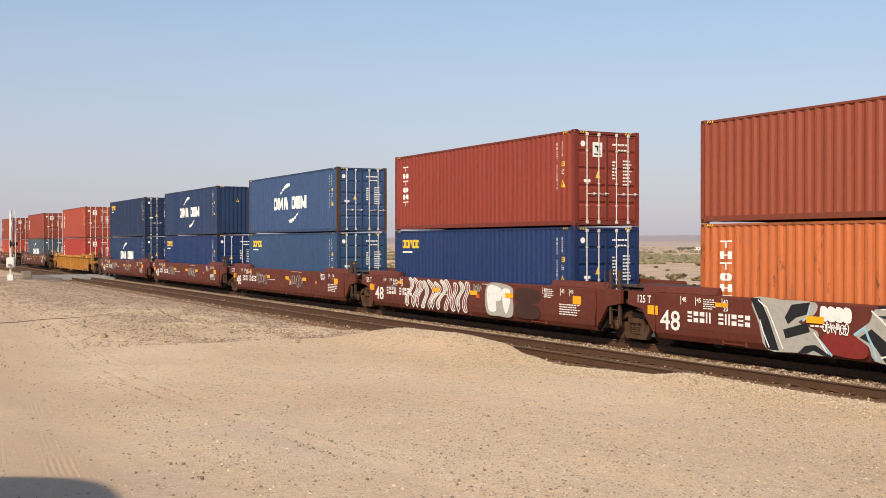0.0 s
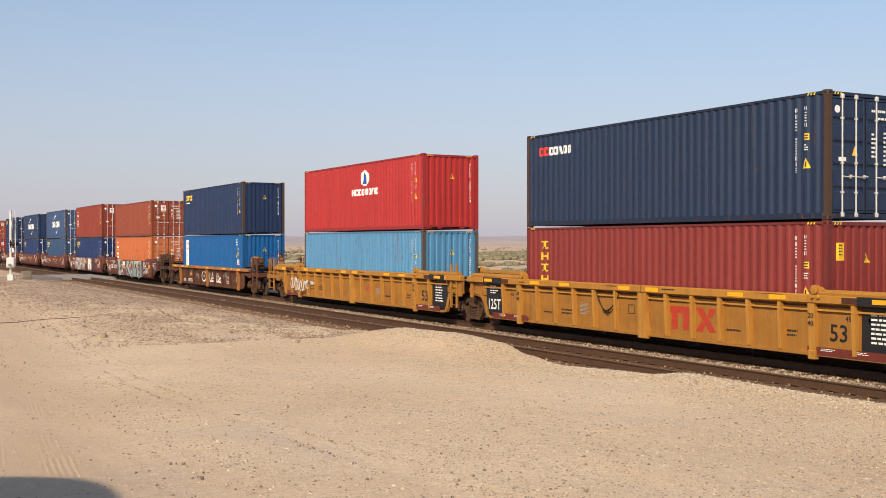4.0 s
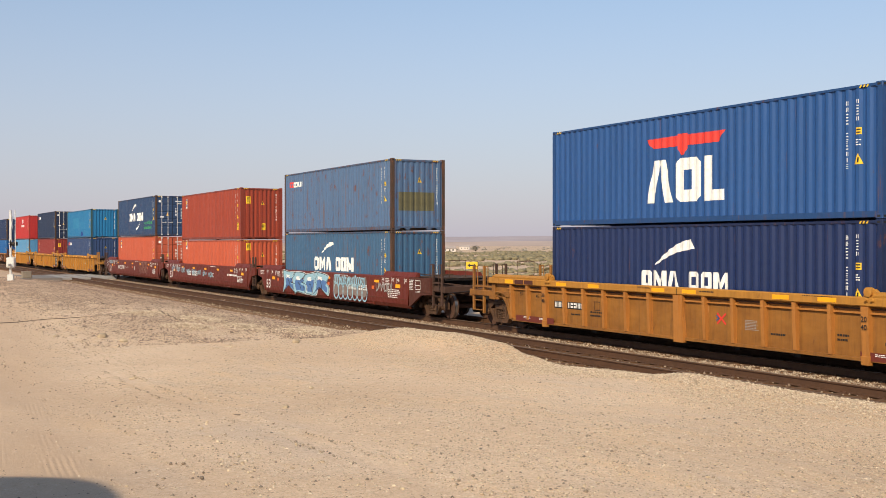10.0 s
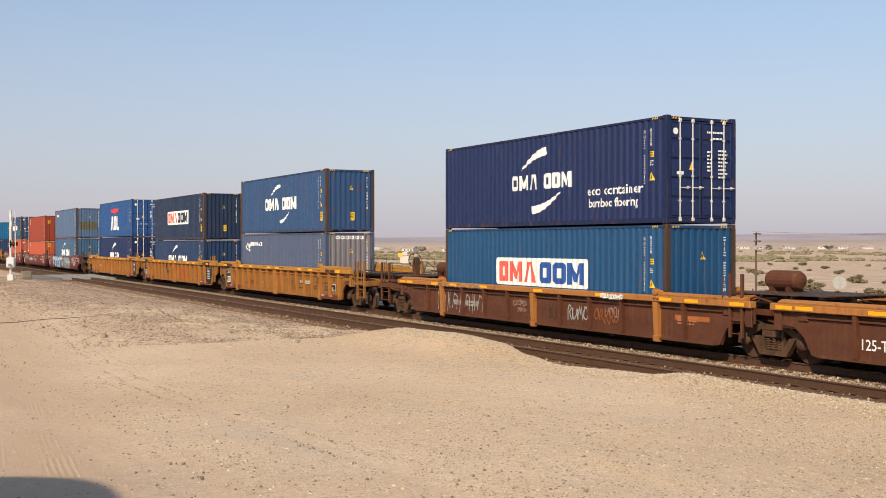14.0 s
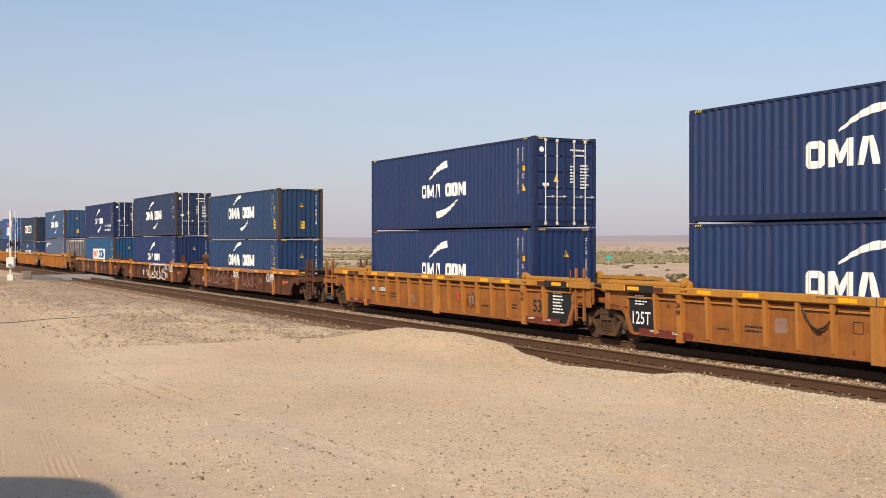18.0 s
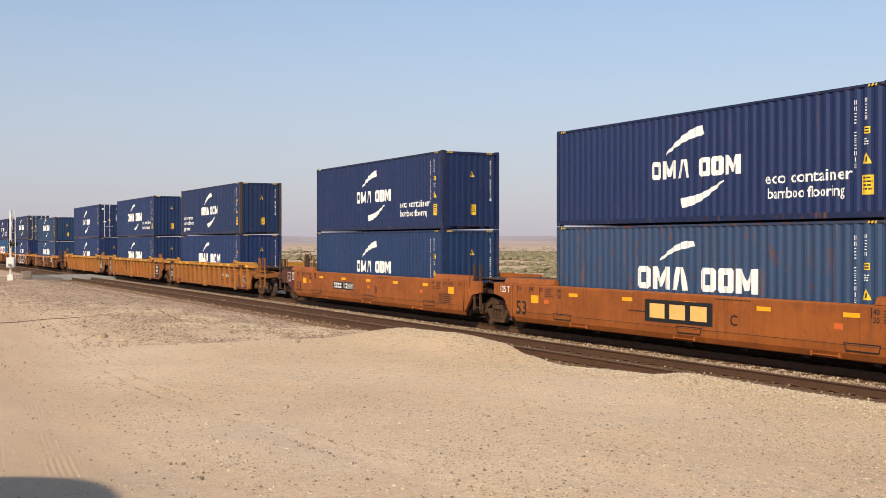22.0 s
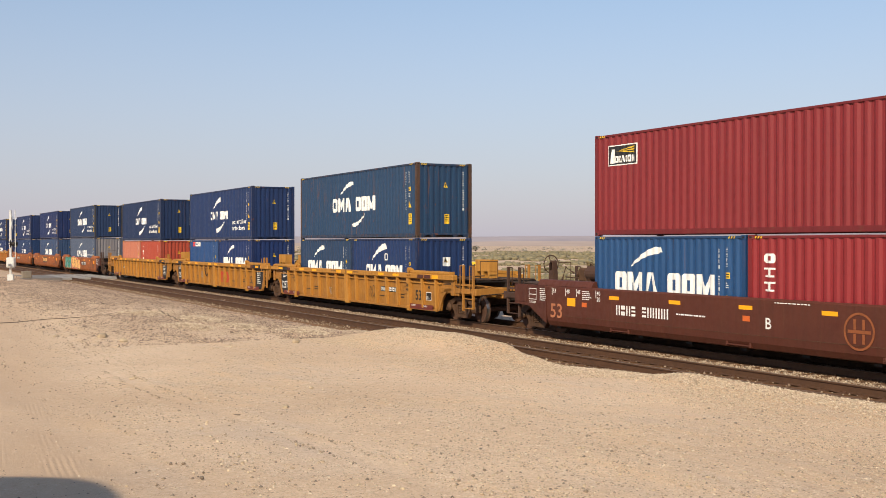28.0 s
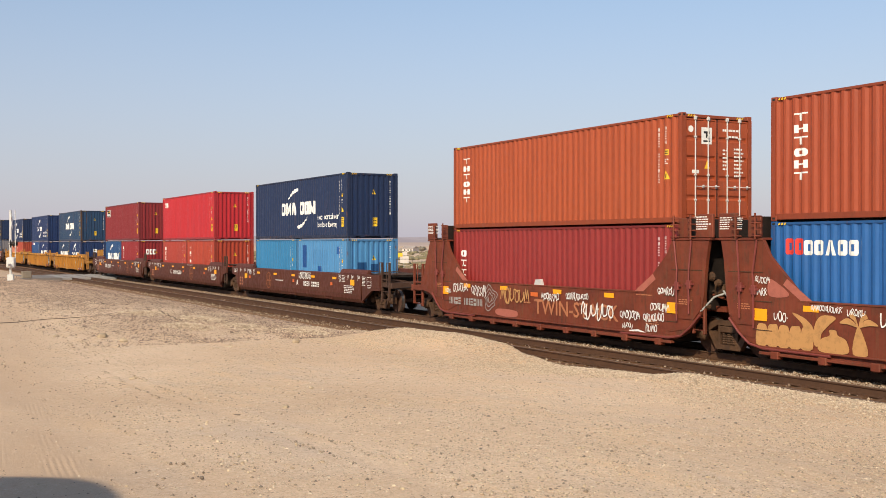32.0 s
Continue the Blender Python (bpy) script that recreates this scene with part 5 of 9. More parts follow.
def container(label, rgb, H=HIGH, L=L40, mark="", end="plain", rust=0.15, fade=0.25, frame_rgb=None, caution=False, group="stacked shipping containers", end_extra="", patches=(), end_rgb=None):
    """A dry-freight box: origin under its middle."""
    COUNT[0] += 1
    seed = COUNT[0]
    mat = paint(rgb, rust, fade)
    fmat = paint(frame_rgb or tuple(int(c * 0.88) for c in rgb), max(0.45, min(0.75, rust + 0.2)), 0.1)
    box = thing("shipping_container", label, "container", group)
    h, w = L / 2, CW / 2
    key = (L, H, mat.name)
    rmat = paint(tuple(int(c * 0.86) for c in rgb), max(0.45, min(0.9, rust + 0.25)), 0.1)
    part("frame", cached(("frame", L, H, rmat.name, end), lambda: frame_mesh(L, H, rmat, end)), box)
    pm = cached(("post", H, fmat.name), lambda: post_mesh(H, fmat))
    for x, y, a in ((-h, -w, 0), (h, -w, 90), (h, w, 180), (-h, w, 270)):
        part("corner_post", pm, box, pose(x, y, 0, 0, 0, a))
    cm = cached(("casting", fmat.name), lambda: casting_mesh(fmat))
    for sx in (-1, 1):
        for sy in (-1, 1):
            for z in (0.059, H - 0.059):
                part("corner_casting", cm, box, pose(sx * (h - 0.087), sy * (w - 0.079), z, 0, 0, 0 if sy < 0 else 180))
    sm = cached(("side", *key), lambda: corrugated(L, 0.165, H - 0.082, PITCH, DEPTH, 0.11).mesh("side_panel", mat))
    part("side_panel", sm, box, pose(-h, -w + 0.012, 0))
    part("side_panel", sm, box, pose(h, w - 0.012, 0, 0, 0, 180))
    part("roof_panel", cached(("roof", L, mat.name), lambda: roof_mesh(L, mat)), box, (0, 0, H - 0.025))
    part("floor_frame", cached(("floor", L, fmat.name), lambda: floor_mesh(L, fmat)), box)
    emat = paint(end_rgb, rust, fade) if end_rgb else mat
    em = cached(("end", H, emat.name), lambda: corrugated(CW, 0.15, H - 0.12, 0.25, 0.045, 0.12).mesh("end_panel", emat))

    def doors(at):
        for near in (True, False):
            y = -w + 0.125 if near else 0.01
            d = part("door", cached(("door", H, mat.name, near), lambda: door_mesh(H, mat, near)), box, at @ pose(h - 0.035, y, 0))
            rod = cached(("rod", H), lambda: rod_mesh(H))
            for k in (0.34, 0.78):
                part("lock_rod", rod, d, (0.03, k, 0))
    if end == "doors":
        part("end_panel", em, box, pose(-h + 0.02, w, 0, 0, 0, -90))
        doors(Matrix.Identity(4))
    else:
        part("end_panel", em, box, pose(h - 0.02, -w, 0, 0, 0, 90))
        doors(pose(0, 0, 0, 0, 0, 180))
    # side marks
    if L > 8:
        side = pose(-h, -w + 0.012, 0)
    else:
        side = pose(-h, -w + 0.012, 0)
    for i, (m, polys) in enumerate(logo(mark)):
        if len(polys) > 60:
            part("lettering", drape_mesh((mark, i, L), m, polys, lift=0.003 + 0.0015 * i), box, side)["kind"] = "stuff"
            continue
        for k, group_polys in enumerate(clusters(polys)):
            part("painted_mark", drape_mesh((mark, i, L, k), m, group_polys, lift=0.003 + 0.0015 * i), box, side)
    k = L - L40
    top = H - HIGH
    code = column(11.236 + k, 1.08 + top, 11.296 + k, 2.58 + top, 11) + column(11.514 + k, 2.1 + top, 11.572 + k, 2.6 + top, 4)
    code += tiny(11.49 + k, 1.56 + top, 11.62 + k, 1.72 + top, 3, 2, seed % 3)
    rows = mark == "tall_board"
    if rows:
        code = tiny(10.87, 2.2, 11.3, 2.62, 3, 6, 4) + tiny(11.28, 1.98, 11.42, 2.14, 3, 2, 1)
    part("number_column", drape_mesh(("code", L, H, seed % 3, rows), MAT_WHITE, code), box, side)["kind"] = "stuff"
    lab = [rect(11.49 + k, 1.82 + top, 11.63 + k, 1.97 + top), [(11.43 + k, 1.18 + top), (11.67 + k, 1.18 + top), (11.55 + k, 1.42 + top)]]
    if caution:
        lab.append(rect(11.42 + k, 0.52, 11.72 + k, 0.94))
    if rows:
        lab = [[(u - 0.24 - 0.2 * j, v + 0.14 - 0.24 * (1 - j) + 0.28 * j) for u, v in q] for j, q in enumerate(lab)]
    for j, q in enumerate(lab):
        part("warning_label", drape_mesh(("lab", L, H, j, rows), MAT_YELLOW, [q]), box, side)
    bolt = [[(11.525 + k, 1.22 + top), (11.565 + k, 1.22 + top), (11.58 + k, 1.33 + top), (11.54 + k, 1.33 + top)], rect(11.51 + k, 1.85 + top, 11.61 + k, 1.88 + top), rect(11.51 + k, 1.91 + top, 11.61 + k, 1.94 + top)]
    if rows:
        bolt = [[(u - 0.44, v + 0.42) for u, v in bolt[0]]] + [[(u - 0.24, v - 0.1) for u, v in q] for q in bolt[1:]]
    part("warning_print", drape_mesh(("bolt", L, H, rows), MAT_BLACK, bolt, lift=0.006), box, side)["kind"] = "stuff"
    for u0, v0, u1, v1, rgb_p in patches:
        part("repair_patch", drape_mesh(("spatch", u0, v0), paint(rgb_p, 0.1, 0.2), [rect(u0, v0, u1, v1)], lift=0.002), box, side, "darker touched-up paint patch")
    if caution:
        part("small_print", drape_mesh(("cprint", L), MAT_BLACK, tiny(11.46 + k, 0.58, 11.69 + k, 0.9, 4, 3, 5), lift=0.006), box, side)["kind"] = "stuff"
    hz = cached("hazard", lambda: hazard(0.32))
    for x in (-h + 0.22, h - 0.6):
        part("hazard_stripe", hz, box, (x, -w + 0.001, H - 0.086))
    for y in (-w + 0.2, w - 0.55):
        part("hazard_stripe", hz, box, pose(h - 0.004, y, H - 0.095, 0, 0, 90))
    # marks on the end that faces back along the train
    eat = pose(h - 0.02, -w, 0, 0, 0, 90)
    ekw = dict(pitch=0.25, depth=0.045, start=0.12)
    if end == "doors":
        flats = tiny(1.42, H - 0.5, 2.2, H - 0.38, 1, 9, 4) + tiny(1.62, H - 0.66, 2.0, H - 0.55, 1, 4, 5)
        flats += tiny(1.42, 1.38, 1.58, 1.98, 6, 2, seed % 3) + tiny(1.82, 1.2, 2.16, 2.02, 8, 5, seed % 3 + 7)
        flats += [rect(0.36, 1.32, 0.6, 1.41), disc(0.32, H - 0.42, 0.09, 10)]
        me = cached(("doorbars", H, seed % 3), lambda: Shape_flats(flats, MAT_WHITE))
        part("door_lettering", me, box, pose(h - 0.018, -w, 0, 0, 0, 90))["kind"] = "stuff"
        me = cached(("doortri", H), lambda: Shape_flats([[(0.78, 1.45), (0.98, 1.45), (0.88, 1.68)]], MAT_YELLOW))
        part("warning_label", me, box, pose(h - 0.018, -w, 0, 0, 0, 90))
        if end_extra == "plates" or seed % 2:
            me = cached(("doorplate", H), lambda: Shape_flats([rect(0.28, 0.82, 0.5, 1.18)], MAT_GREY))
            part("consolidated_plate", me, box, pose(h - 0.018, -w, 0, 0, 0, 90))
        if end_extra in ("white_card", "red_card"):
            me = cached(("card", H), lambda: Shape_flats([rect(0.68, H - 0.8, 1.04, H - 0.36)], MAT_WHITE))
            part("white_card", me, box, pose(h - 0.018, -w, 0, 0, 0, 90))
            dark = MAT_BLACK if end_extra == "white_card" else MAT_RED
            me = cached(("cardmark", H, dark.name), lambda: Shape_flats([rect(0.76, H - 0.52, 0.96, H - 0.46), rect(0.83, H - 0.64, 0.89, H - 0.52), rect(0.74, H - 0.74, 0.98, H - 0.7)], dark))
            part("card_mark", me, box, pose(h - 0.016, -w, 0, 0, 0, 90))
    else:
        part("number_column", drape_mesh(("ecode", H), MAT_WHITE, column(2.05, 1.05 + top, 2.11, 2.58 + top, 11), **ekw), box, eat)["kind"] = "stuff"
        lab = [[(1.18, 1.95 + top), (1.38, 1.95 + top), (1.28, 2.18 + top)]]
        if caution:
            lab.append(rect(1.22, 0.54, 1.44, 0.92))
        for j, q in enumerate(lab):
            part("warning_label", drape_mesh(("elab", H, j), MAT_YELLOW, [q], **ekw), box, eat)
        bars = [[(1.26, 1.98 + top), (1.30, 1.98 + top), (1.31, 2.09 + top), (1.27, 2.09 + top)]]
        if caution:
            bars += tiny(1.25, 0.6, 1.41, 0.88, 4, 3, 5)
        part("warning_print", drape_mesh(("ebolt", H, caution), MAT_BLACK, bars, lift=0.006, **ekw), box, eat)["kind"] = "stuff"
        if end_extra == "patch":
            part("repair_patch", drape_mesh(("patch",), PATCH, [rect(0.35, 0.8, 1.95, 1.55)], **ekw), box, eat)
        if end_extra == "blue_patches":
            for j, q in enumerate((rect(0.5, 1.02, 0.92, 1.55), rect(1.12, 1.1, 1.5, 1.48))):
                part("repair_patch", drape_mesh(("bpatch", j), paint((30, 84, 150), 0.1, 0.2), [q], **ekw), box, eat)
        if end_extra == "knot":
            part("painted_mark", drape_mesh(("eknot",), MAT_WHITE, blocks(0.5, H - 0.32, 1.9, H - 0.16, "oooooo"), **ekw), box, eat)
        if end_extra == "word":
            part("painted_mark", drape_mesh(("eword",), MAT_WHITE, blocks(0.55, 1.55, 1.3, 1.95, "ooo"), **ekw), box, eat)
        if end_extra == "square":
            part("painted_mark", drape_mesh(("esq",), MAT_WHITE, [rect(1.15, 1.5, 1.5, 1.85)], **ekw), box, eat)
        if end_extra == "yellow_card":
            part("yellow_card", drape_mesh(("eyc",), MAT_YELLOW, [rect(0.33, 2.0 + top, 0.59, 2.4 + top)], **ekw), box, eat)
            part("card_print", drape_mesh(("eycp",), MAT_BLACK, tiny(0.37, 2.08 + top, 0.55, 2.36 + top, 4, 3, 7), lift=0.006, **ekw), box, eat)["kind"] = "stuff"
    return box


def Shape_flats(polys, mat):
    s = Shape()
    for p in polys:
        s.flat([(u, 0.0, v) for u, v in p])
    return s.mesh("marking", mat, normals=False)


PATCH = simple("olive_repair_paint", (96, 92, 66), 0.7, 0, 0.3, 4)


# ---- well cars: origin on the track's middle line, under the middle of the well ----
def truck_mesh():
    """Side frames, bolster and springs of a three-piece truck."""
    s = Shape()
    for sy in (-1, 1):
        y0, y1 = sorted((sy * 0.94, sy * 1.10))
        top = [(-1.12, 0.36), (-1.12, 0.60), (-0.98, 0.72), (-0.72, 0.74), (-0.45, 0.86), (0.45, 0.86), (0.72, 0.74), (0.98, 0.72), (1.12, 0.60), (1.12, 0.36), (0.98, 0.36), (0.90, 0.56), (0.70, 0.56)]
        s.prism(top + [(0.36, 0.74), (-0.36, 0.74), (-0.70, 0.56), (-0.90, 0.56), (-0.98, 0.36)], "y", y0, y1)
        s.prism([(-0.72, 0.58), (-0.52, 0.58), (-0.30, 0.26), (0.30, 0.26), (0.52, 0.58), (0.72, 0.58), (0.42, 0.14), (-0.42, 0.14)], "y", y0 + 0.005, y1 - 0.005)
        for x in (-0.34, 0.26):
            s.box(x, y0 + 0.01, 0.24, x + 0.08, y1 - 0.01, 0.76)
        s.box(-0.26, y0 - 0.02, 0.56, 0.26, y1 + 0.02, 0.72, 0.02)
        for x in (-0.17, 0.0, 0.17):
            for k in range(5):
                s.lathe([(0, 0.06), (0.028, 0.078), (0.05, 0.06)], "z", (x, sy * 1.02, 0.27 + 0.056 * k), 8)
        for x in (-0.889, 0.889):
            s.lathe([(-0.07, 0.15), (0.05, 0.16), (0.09, 0.12), (0.12, 0.05)] if sy > 0 else [(-0.12, 0.05), (-0.09, 0.12), (-0.05, 0.16), (0.07, 0.15)], "y", (x, sy * 1.05, 0.48), 12)
    s.box(-0.24, -0.96, 0.56, 0.24, 0.96, 0.82, 0.03)
    for x in (-0.45, 0.45):
        s.box(x - 0.05, -0.9, 0.40, x + 0.05, 0.9, 0.50)
        for y in (-0.75, 0.75):
            s.box(x - 0.12, y - 0.06, 0.34, x + 0.12, y + 0.06, 0.56, 0.02)
    return s.mesh("truck", MAT_TRUCK)


def wheelset_mesh(r=0.457):
    s = Shape()
    s.lathe([(-0.95, 0.07), (-0.7, 0.08), (0.7, 0.08), (0.95, 0.07)], "y", (0, 0, 0), 10)
    for sy in (-1, 1):
        y = sy * 0.755
        prof = [(0.07, 0.1), (0.075, 0.15), (0.035, 0.22), (0.03, r - 0.1), (0.065, r - 0.07), (0.07, r - 0.005)]
        prof2 = [(-0.04, r + 0.002), (-0.05, r + 0.026), (-0.07, r + 0.02), (-0.07, r - 0.08), (-0.03, r - 0.11), (-0.02, 0.2), (-0.07, 0.13), (-0.07, 0.08)]
        s.slot = 0
        s.lathe([(sy * o, q) for o, q in prof], "y", (0, y, 0), 22)
        s.lathe([(sy * o, q) for o, q in prof2], "y", (0, y, 0), 22, False)
        s.slot = 1
        s.lathe([(sy * 0.07, r - 0.005), (sy * -0.04, r + 0.002)], "y", (0, y, 0), 22, False)
    return s.mesh("wheelset", MAT_WHEEL, MAT_TREAD)


TRUCK, WHEELSET = truck_mesh(), wheelset_mesh()
WHEELS = []


def add_truck(car, x):
    t = part("truck", TRUCK, car, (x, 0, 0), "dusty cast-steel truck with coil springs")
    for dx in (-0.889, 0.889):
        WHEELS.append(part("wheelset", WHEELSET, t, (dx, 0, 0.46)))


def mirrored(name, me, car, label=""):
    part(name, me, car, None, label)
    part(name, me, car, pose(0, 0, 0, 0, 0, 180), label)


def post_with_grabs(mat, low):
    s = Shape()
    s.box(-0.04, -0.045, low, 0.04, 0.045, 2.02, 0.012)
    s.tube([(-0.14, -0.06, 2.0), (-0.14, -0.06, 1.1), (-0.04, -0.02, 1.05)], 0.016, 5)
    s.tube([(-0.14, -0.06, 2.0), (0.0, -0.03, 2.0)], 0.016, 5)
    return s.mesh("end_post", mat)


def end_posts(car, mat, turn, t):
    for y in (-1.38, 1.34):
        for x, low in ((0.66, 0.42), (1.34, 0.5)):
            part("end_post", cached(("epost", mat.name, low), lambda: post_with_grabs(mat, low)), car, turn @ pose(t + x, y, 0))
        for z in (0.52, 0.85):
            part("step", cached(("step", mat.name), lambda: Shape().tube([(0, 0, 0), (0.68, 0, 0)], 0.02, 6).mesh("step", mat)), car, turn @ pose(t + 0.66, y, z))


def end_mesh(mat, t):
    """Body bolster, stub sill, deck frame and steps outside the well, for an end at +x; t is the truck's place."""
    s = Shape()
    e = t + 1.55
    s.box(t - 1.15, -0.34, 0.86, e, 0.34, 1.24, 0.02)
    s.box(t - 0.30, -1.38, 0.92, t + 0.30, 1.38, 1.16, 0.02)
    s.box(e - 0.16, -1.40, 0.98, e, 1.40, 1.22, 0.015)
    for y in (-1.40, 1.28):
        s.box(t - 1.0, y, 1.02, e - 0.16, y + 0.12, 1.20, 0.01)
        s.box(t + 0.1, y, 1.30, e - 0.3, y + 0.10, 1.36)
    for y in (-0.8, 0.66):
        s.box(t - 1.1, y, 1.1, e - 0.16, y + 0.14, 1.2)
    for k in range(3):
        s.tube([(t - 0.9, -0.95 + 0.2 * k, 1.3), (t + 0.2, -1.0 + 0.2 * k, 1.28), (e - 0.1, -0.7 + 0.25 * k, 1.22)], 0.022, 5)
    return s.mesh("end_sill", mat)


def slat(length):
    return cached(("slat", length), lambda: Shape().box(0, 0, 0, length, 0.2, 0.035, 0.006).mesh("slat", MAT_DECK))


def deck(car, turn, t):
    """Walkway over an end truck: a frame and its slats."""
    def walkway_frame():
        s = Shape()
        s.box(t - 1.3, -0.06, 1.22, t + 1.3, 0.06, 1.44)
        for x in (t - 1.2, t, t + 1.25):
            s.box(x, -1.22, 1.43, x + 0.06, 1.22, 1.50)
        return s.mesh("walkway", MAT_BLACKSTEEL)
    d = part("walkway", cached(("deck", t), walkway_frame), car, turn)
    for i in (0, 2, 3, 5, 6, 8):
        part("slat", slat(2.7), d, (t - 1.35, -1.2 + i * 0.27, 1.50))
    part("end_pipe", cached(("dpipe", t), lambda: Shape().tube([(t - 1.2, -1.32, 1.28), (t - 0.2, -1.36, 1.34), (t + 0.5, -1.34, 1.2), (t + 1.2, -1.2, 1.24)], 0.03, 6).tube([(t - 1.0, -1.1, 1.62), (t + 0.3, -1.12, 1.6), (t + 1.3, -0.9, 1.66)], 0.022, 5).mesh("end_pipe", MAT_TRUCK)), car, turn)
    part("hand_rail", cached(("drail", t), lambda: Shape().tube([(t + 1.0, -0.9, 1.5), (t + 1.0, -0.9, 2.15), (t + 1.0, -0.2, 2.15), (t + 1.0, -0.2, 1.5)], 0.018, 5).mesh("hand_rail", MAT_TRUCK)), car, turn)


def joint_deck(car, turn, t):
    def walkway_frame():
        s = Shape()
        s.box(t - 1.45, -0.06, 1.2, t + 0.6, 0.06, 1.52)
        for x in (t - 1.4, t - 0.4, t + 0.55):
            s.box(x, -1.1, 1.5, x + 0.06, 1.05, 1.56)
        return s.mesh("walkway", MAT_BLACKSTEEL)
    d = part("walkway", cached(("jdeck", t), walkway_frame), car, turn)
    for i in range(7):
        part("slat", slat(2.25), d, (t - 1.5, -1.1 + i * 0.31, 1.56))


def coupler_mesh():
    s = Shape()
    s.box(-0.75, -0.09, 0.80, 0.12, 0.09, 1.0, 0.02)
    s.box(0.1, -0.16, 0.74, 0.42, 0.16, 1.04, 0.05)
    s.box(0.3, 0.02, 0.72, 0.55, 0.17, 1.06, 0.04)
    s.tube([(-0.3, 0.35, 0.95), (0.05, 0.35, 0.5), (0.4, 0.2, 0.42), (0.6, 0.1, 0.6)], 0.03, 6)
    s.tube([(-0.2, -0.3, 1.05), (-0.2, -1.3, 1.0), (-0.2, -1.38, 0.75)], 0.018, 5)
    return s.mesh("coupler", MAT_BLACKSTEEL)


def joint_mesh(mat, half, t):
    """Articulated connector arm reaching from the well to the shared truck, for +x."""
    s = Shape()
    s.prism([(t - half * 0 - 1.7, 0.55), (t - 1.7, 1.35), (t - 0.9, 1.30), (t + 0.25, 1.10), (t + 0.25, 0.82), (t - 0.8, 0.82)], "y", -0.36, 0.36)
    s.lathe([(0, 0.33), (0.34, 0.33), (0.4, 0.25)], "z", (t, 0, 0.82), 14)
    s.box(t - 1.35, -1.4, 1.02, t - 1.05, 1.4, 1.24, 0.02)
    for y in (-0.95, 0.85):
        s.box(t - 1.5, y, 1.06, t - 0.2, y + 0.1, 1.2)
    s.tube([(t - 1.3, -1.0, 1.25), (t - 0.6, -1.05, 1.5), (t + 0.3, -1.02, 1.3), (t + 0.9, -1.0, 1.2)], 0.03, 6)
    s.tube([(t - 1.2, -0.7, 1.3), (t - 0.3, -0.75, 1.62), (t + 0.6, -0.72, 1.35)], 0.026, 6)
    return s.mesh("articulation_arm", mat)


def brake_wheel():
    s = Shape()
    s.ring((0, 0, 0), 0.28, 0.018, "x", 20, 5)
    for k in range(5):
        a = 2 * math.pi * k / 5
        s.tube([(0, 0, 0), (0, 0.28 * math.cos(a), 0.28 * math.sin(a))], 0.014, 4)
    s.lathe([(-0.06, 0.06), (0.04, 0.06)], "x", (0, 0, 0), 8)
    s.box(-0.22, -0.1, -0.22, -0.06, 0.1, 0.12, 0.03)
    s.box(-0.2, -0.05, -0.75, -0.1, 0.05, -0.3)
    return s


def tank():
    s = Shape()
    s.lathe([(-0.55, 0.06), (-0.5, 0.2), (-0.42, 0.24), (0.42, 0.24), (0.5, 0.2), (0.55, 0.06)], "x", (0, 0, 0.26), 16)
    for x in (-0.3, 0.25):
        s.box(x, -0.26, -0.08, x + 0.06, 0.26, 0.1)
    return s


def floor_pan(mat, half, dark):
    s = Shape()
    s.box(-half, -1.28, 0.27, half, 1.28, 0.36)
    n = 9
    for i in range(n):
        x = -half + 0.4 + i * (2 * half - 0.8) / (n - 1)
        s.box(x - 0.1, -1.3, 0.20, x + 0.1, 1.3, 0.27)
    for sx in (-1, 1):
        s.prism([(sx * (half - 0.02), 0.36), (sx * (half + 0.12), 0.36), (sx * (half + 0.45), 1.42), (sx * (half + 0.30), 1.42)], "y", -1.28, 1.28)
    return s.mesh("floor_pan", dark)


def ribbed_side(half, end):
    """Side sheet of a ribbed well, facing -y; raised cut-outs over the trucks."""
    s = Shape()
    y0, y1 = -1.36, -1.32
    e = half
    arch = end > 0
    body = [(-e - 0.25, 0.34), (-e + 0.05, 0.30), (e - 0.05, 0.30), (e + 0.55, 0.34), (e + 0.85, 0.5), (e + 0.85, 1.47), (-e - 0.3, 1.47)] if not arch else [(-e - 0.25, 0.34), (-e + 0.05, 0.30), (e - 0.05, 0.30), (e + 0.25, 0.34), (e + 0.35, 0.72), (e + 0.62, 0.98), (e + 1.35, 1.02), (e + 1.35, 1.47),
            (-e - 1.35, 1.47), (-e - 1.35, 1.02), (-e - 0.62, 0.98), (-e - 0.35, 0.72)]
    s.prism(body, "y", y0, y1)
    s.box(-e, -1.43, 0.29, e, -1.362, 0.37, 0.008)
    for sx in (-1, 1) if arch else ():
        s.prism([(sx * (e + 0.02), 0.30), (sx * (e + 0.2), 0.34), (sx * (e + 0.42), 0.8), (sx * (e + 0.7), 1.04), (sx * (e + 1.3), 1.1), (sx * (e + 1.3), 1.2), (sx * (e + 0.62), 1.14), (sx * (e + 0.3), 0.9)], "y", -1.40, -1.362)
        s.box(*sorted((sx * (e + 1.08), sx * (e + 1.3)))[:1], -1.42, 0.92, sorted((sx * (e + 1.08), sx * (e + 1.3)))[1], -1.362, 1.45, 0.01)
    return s


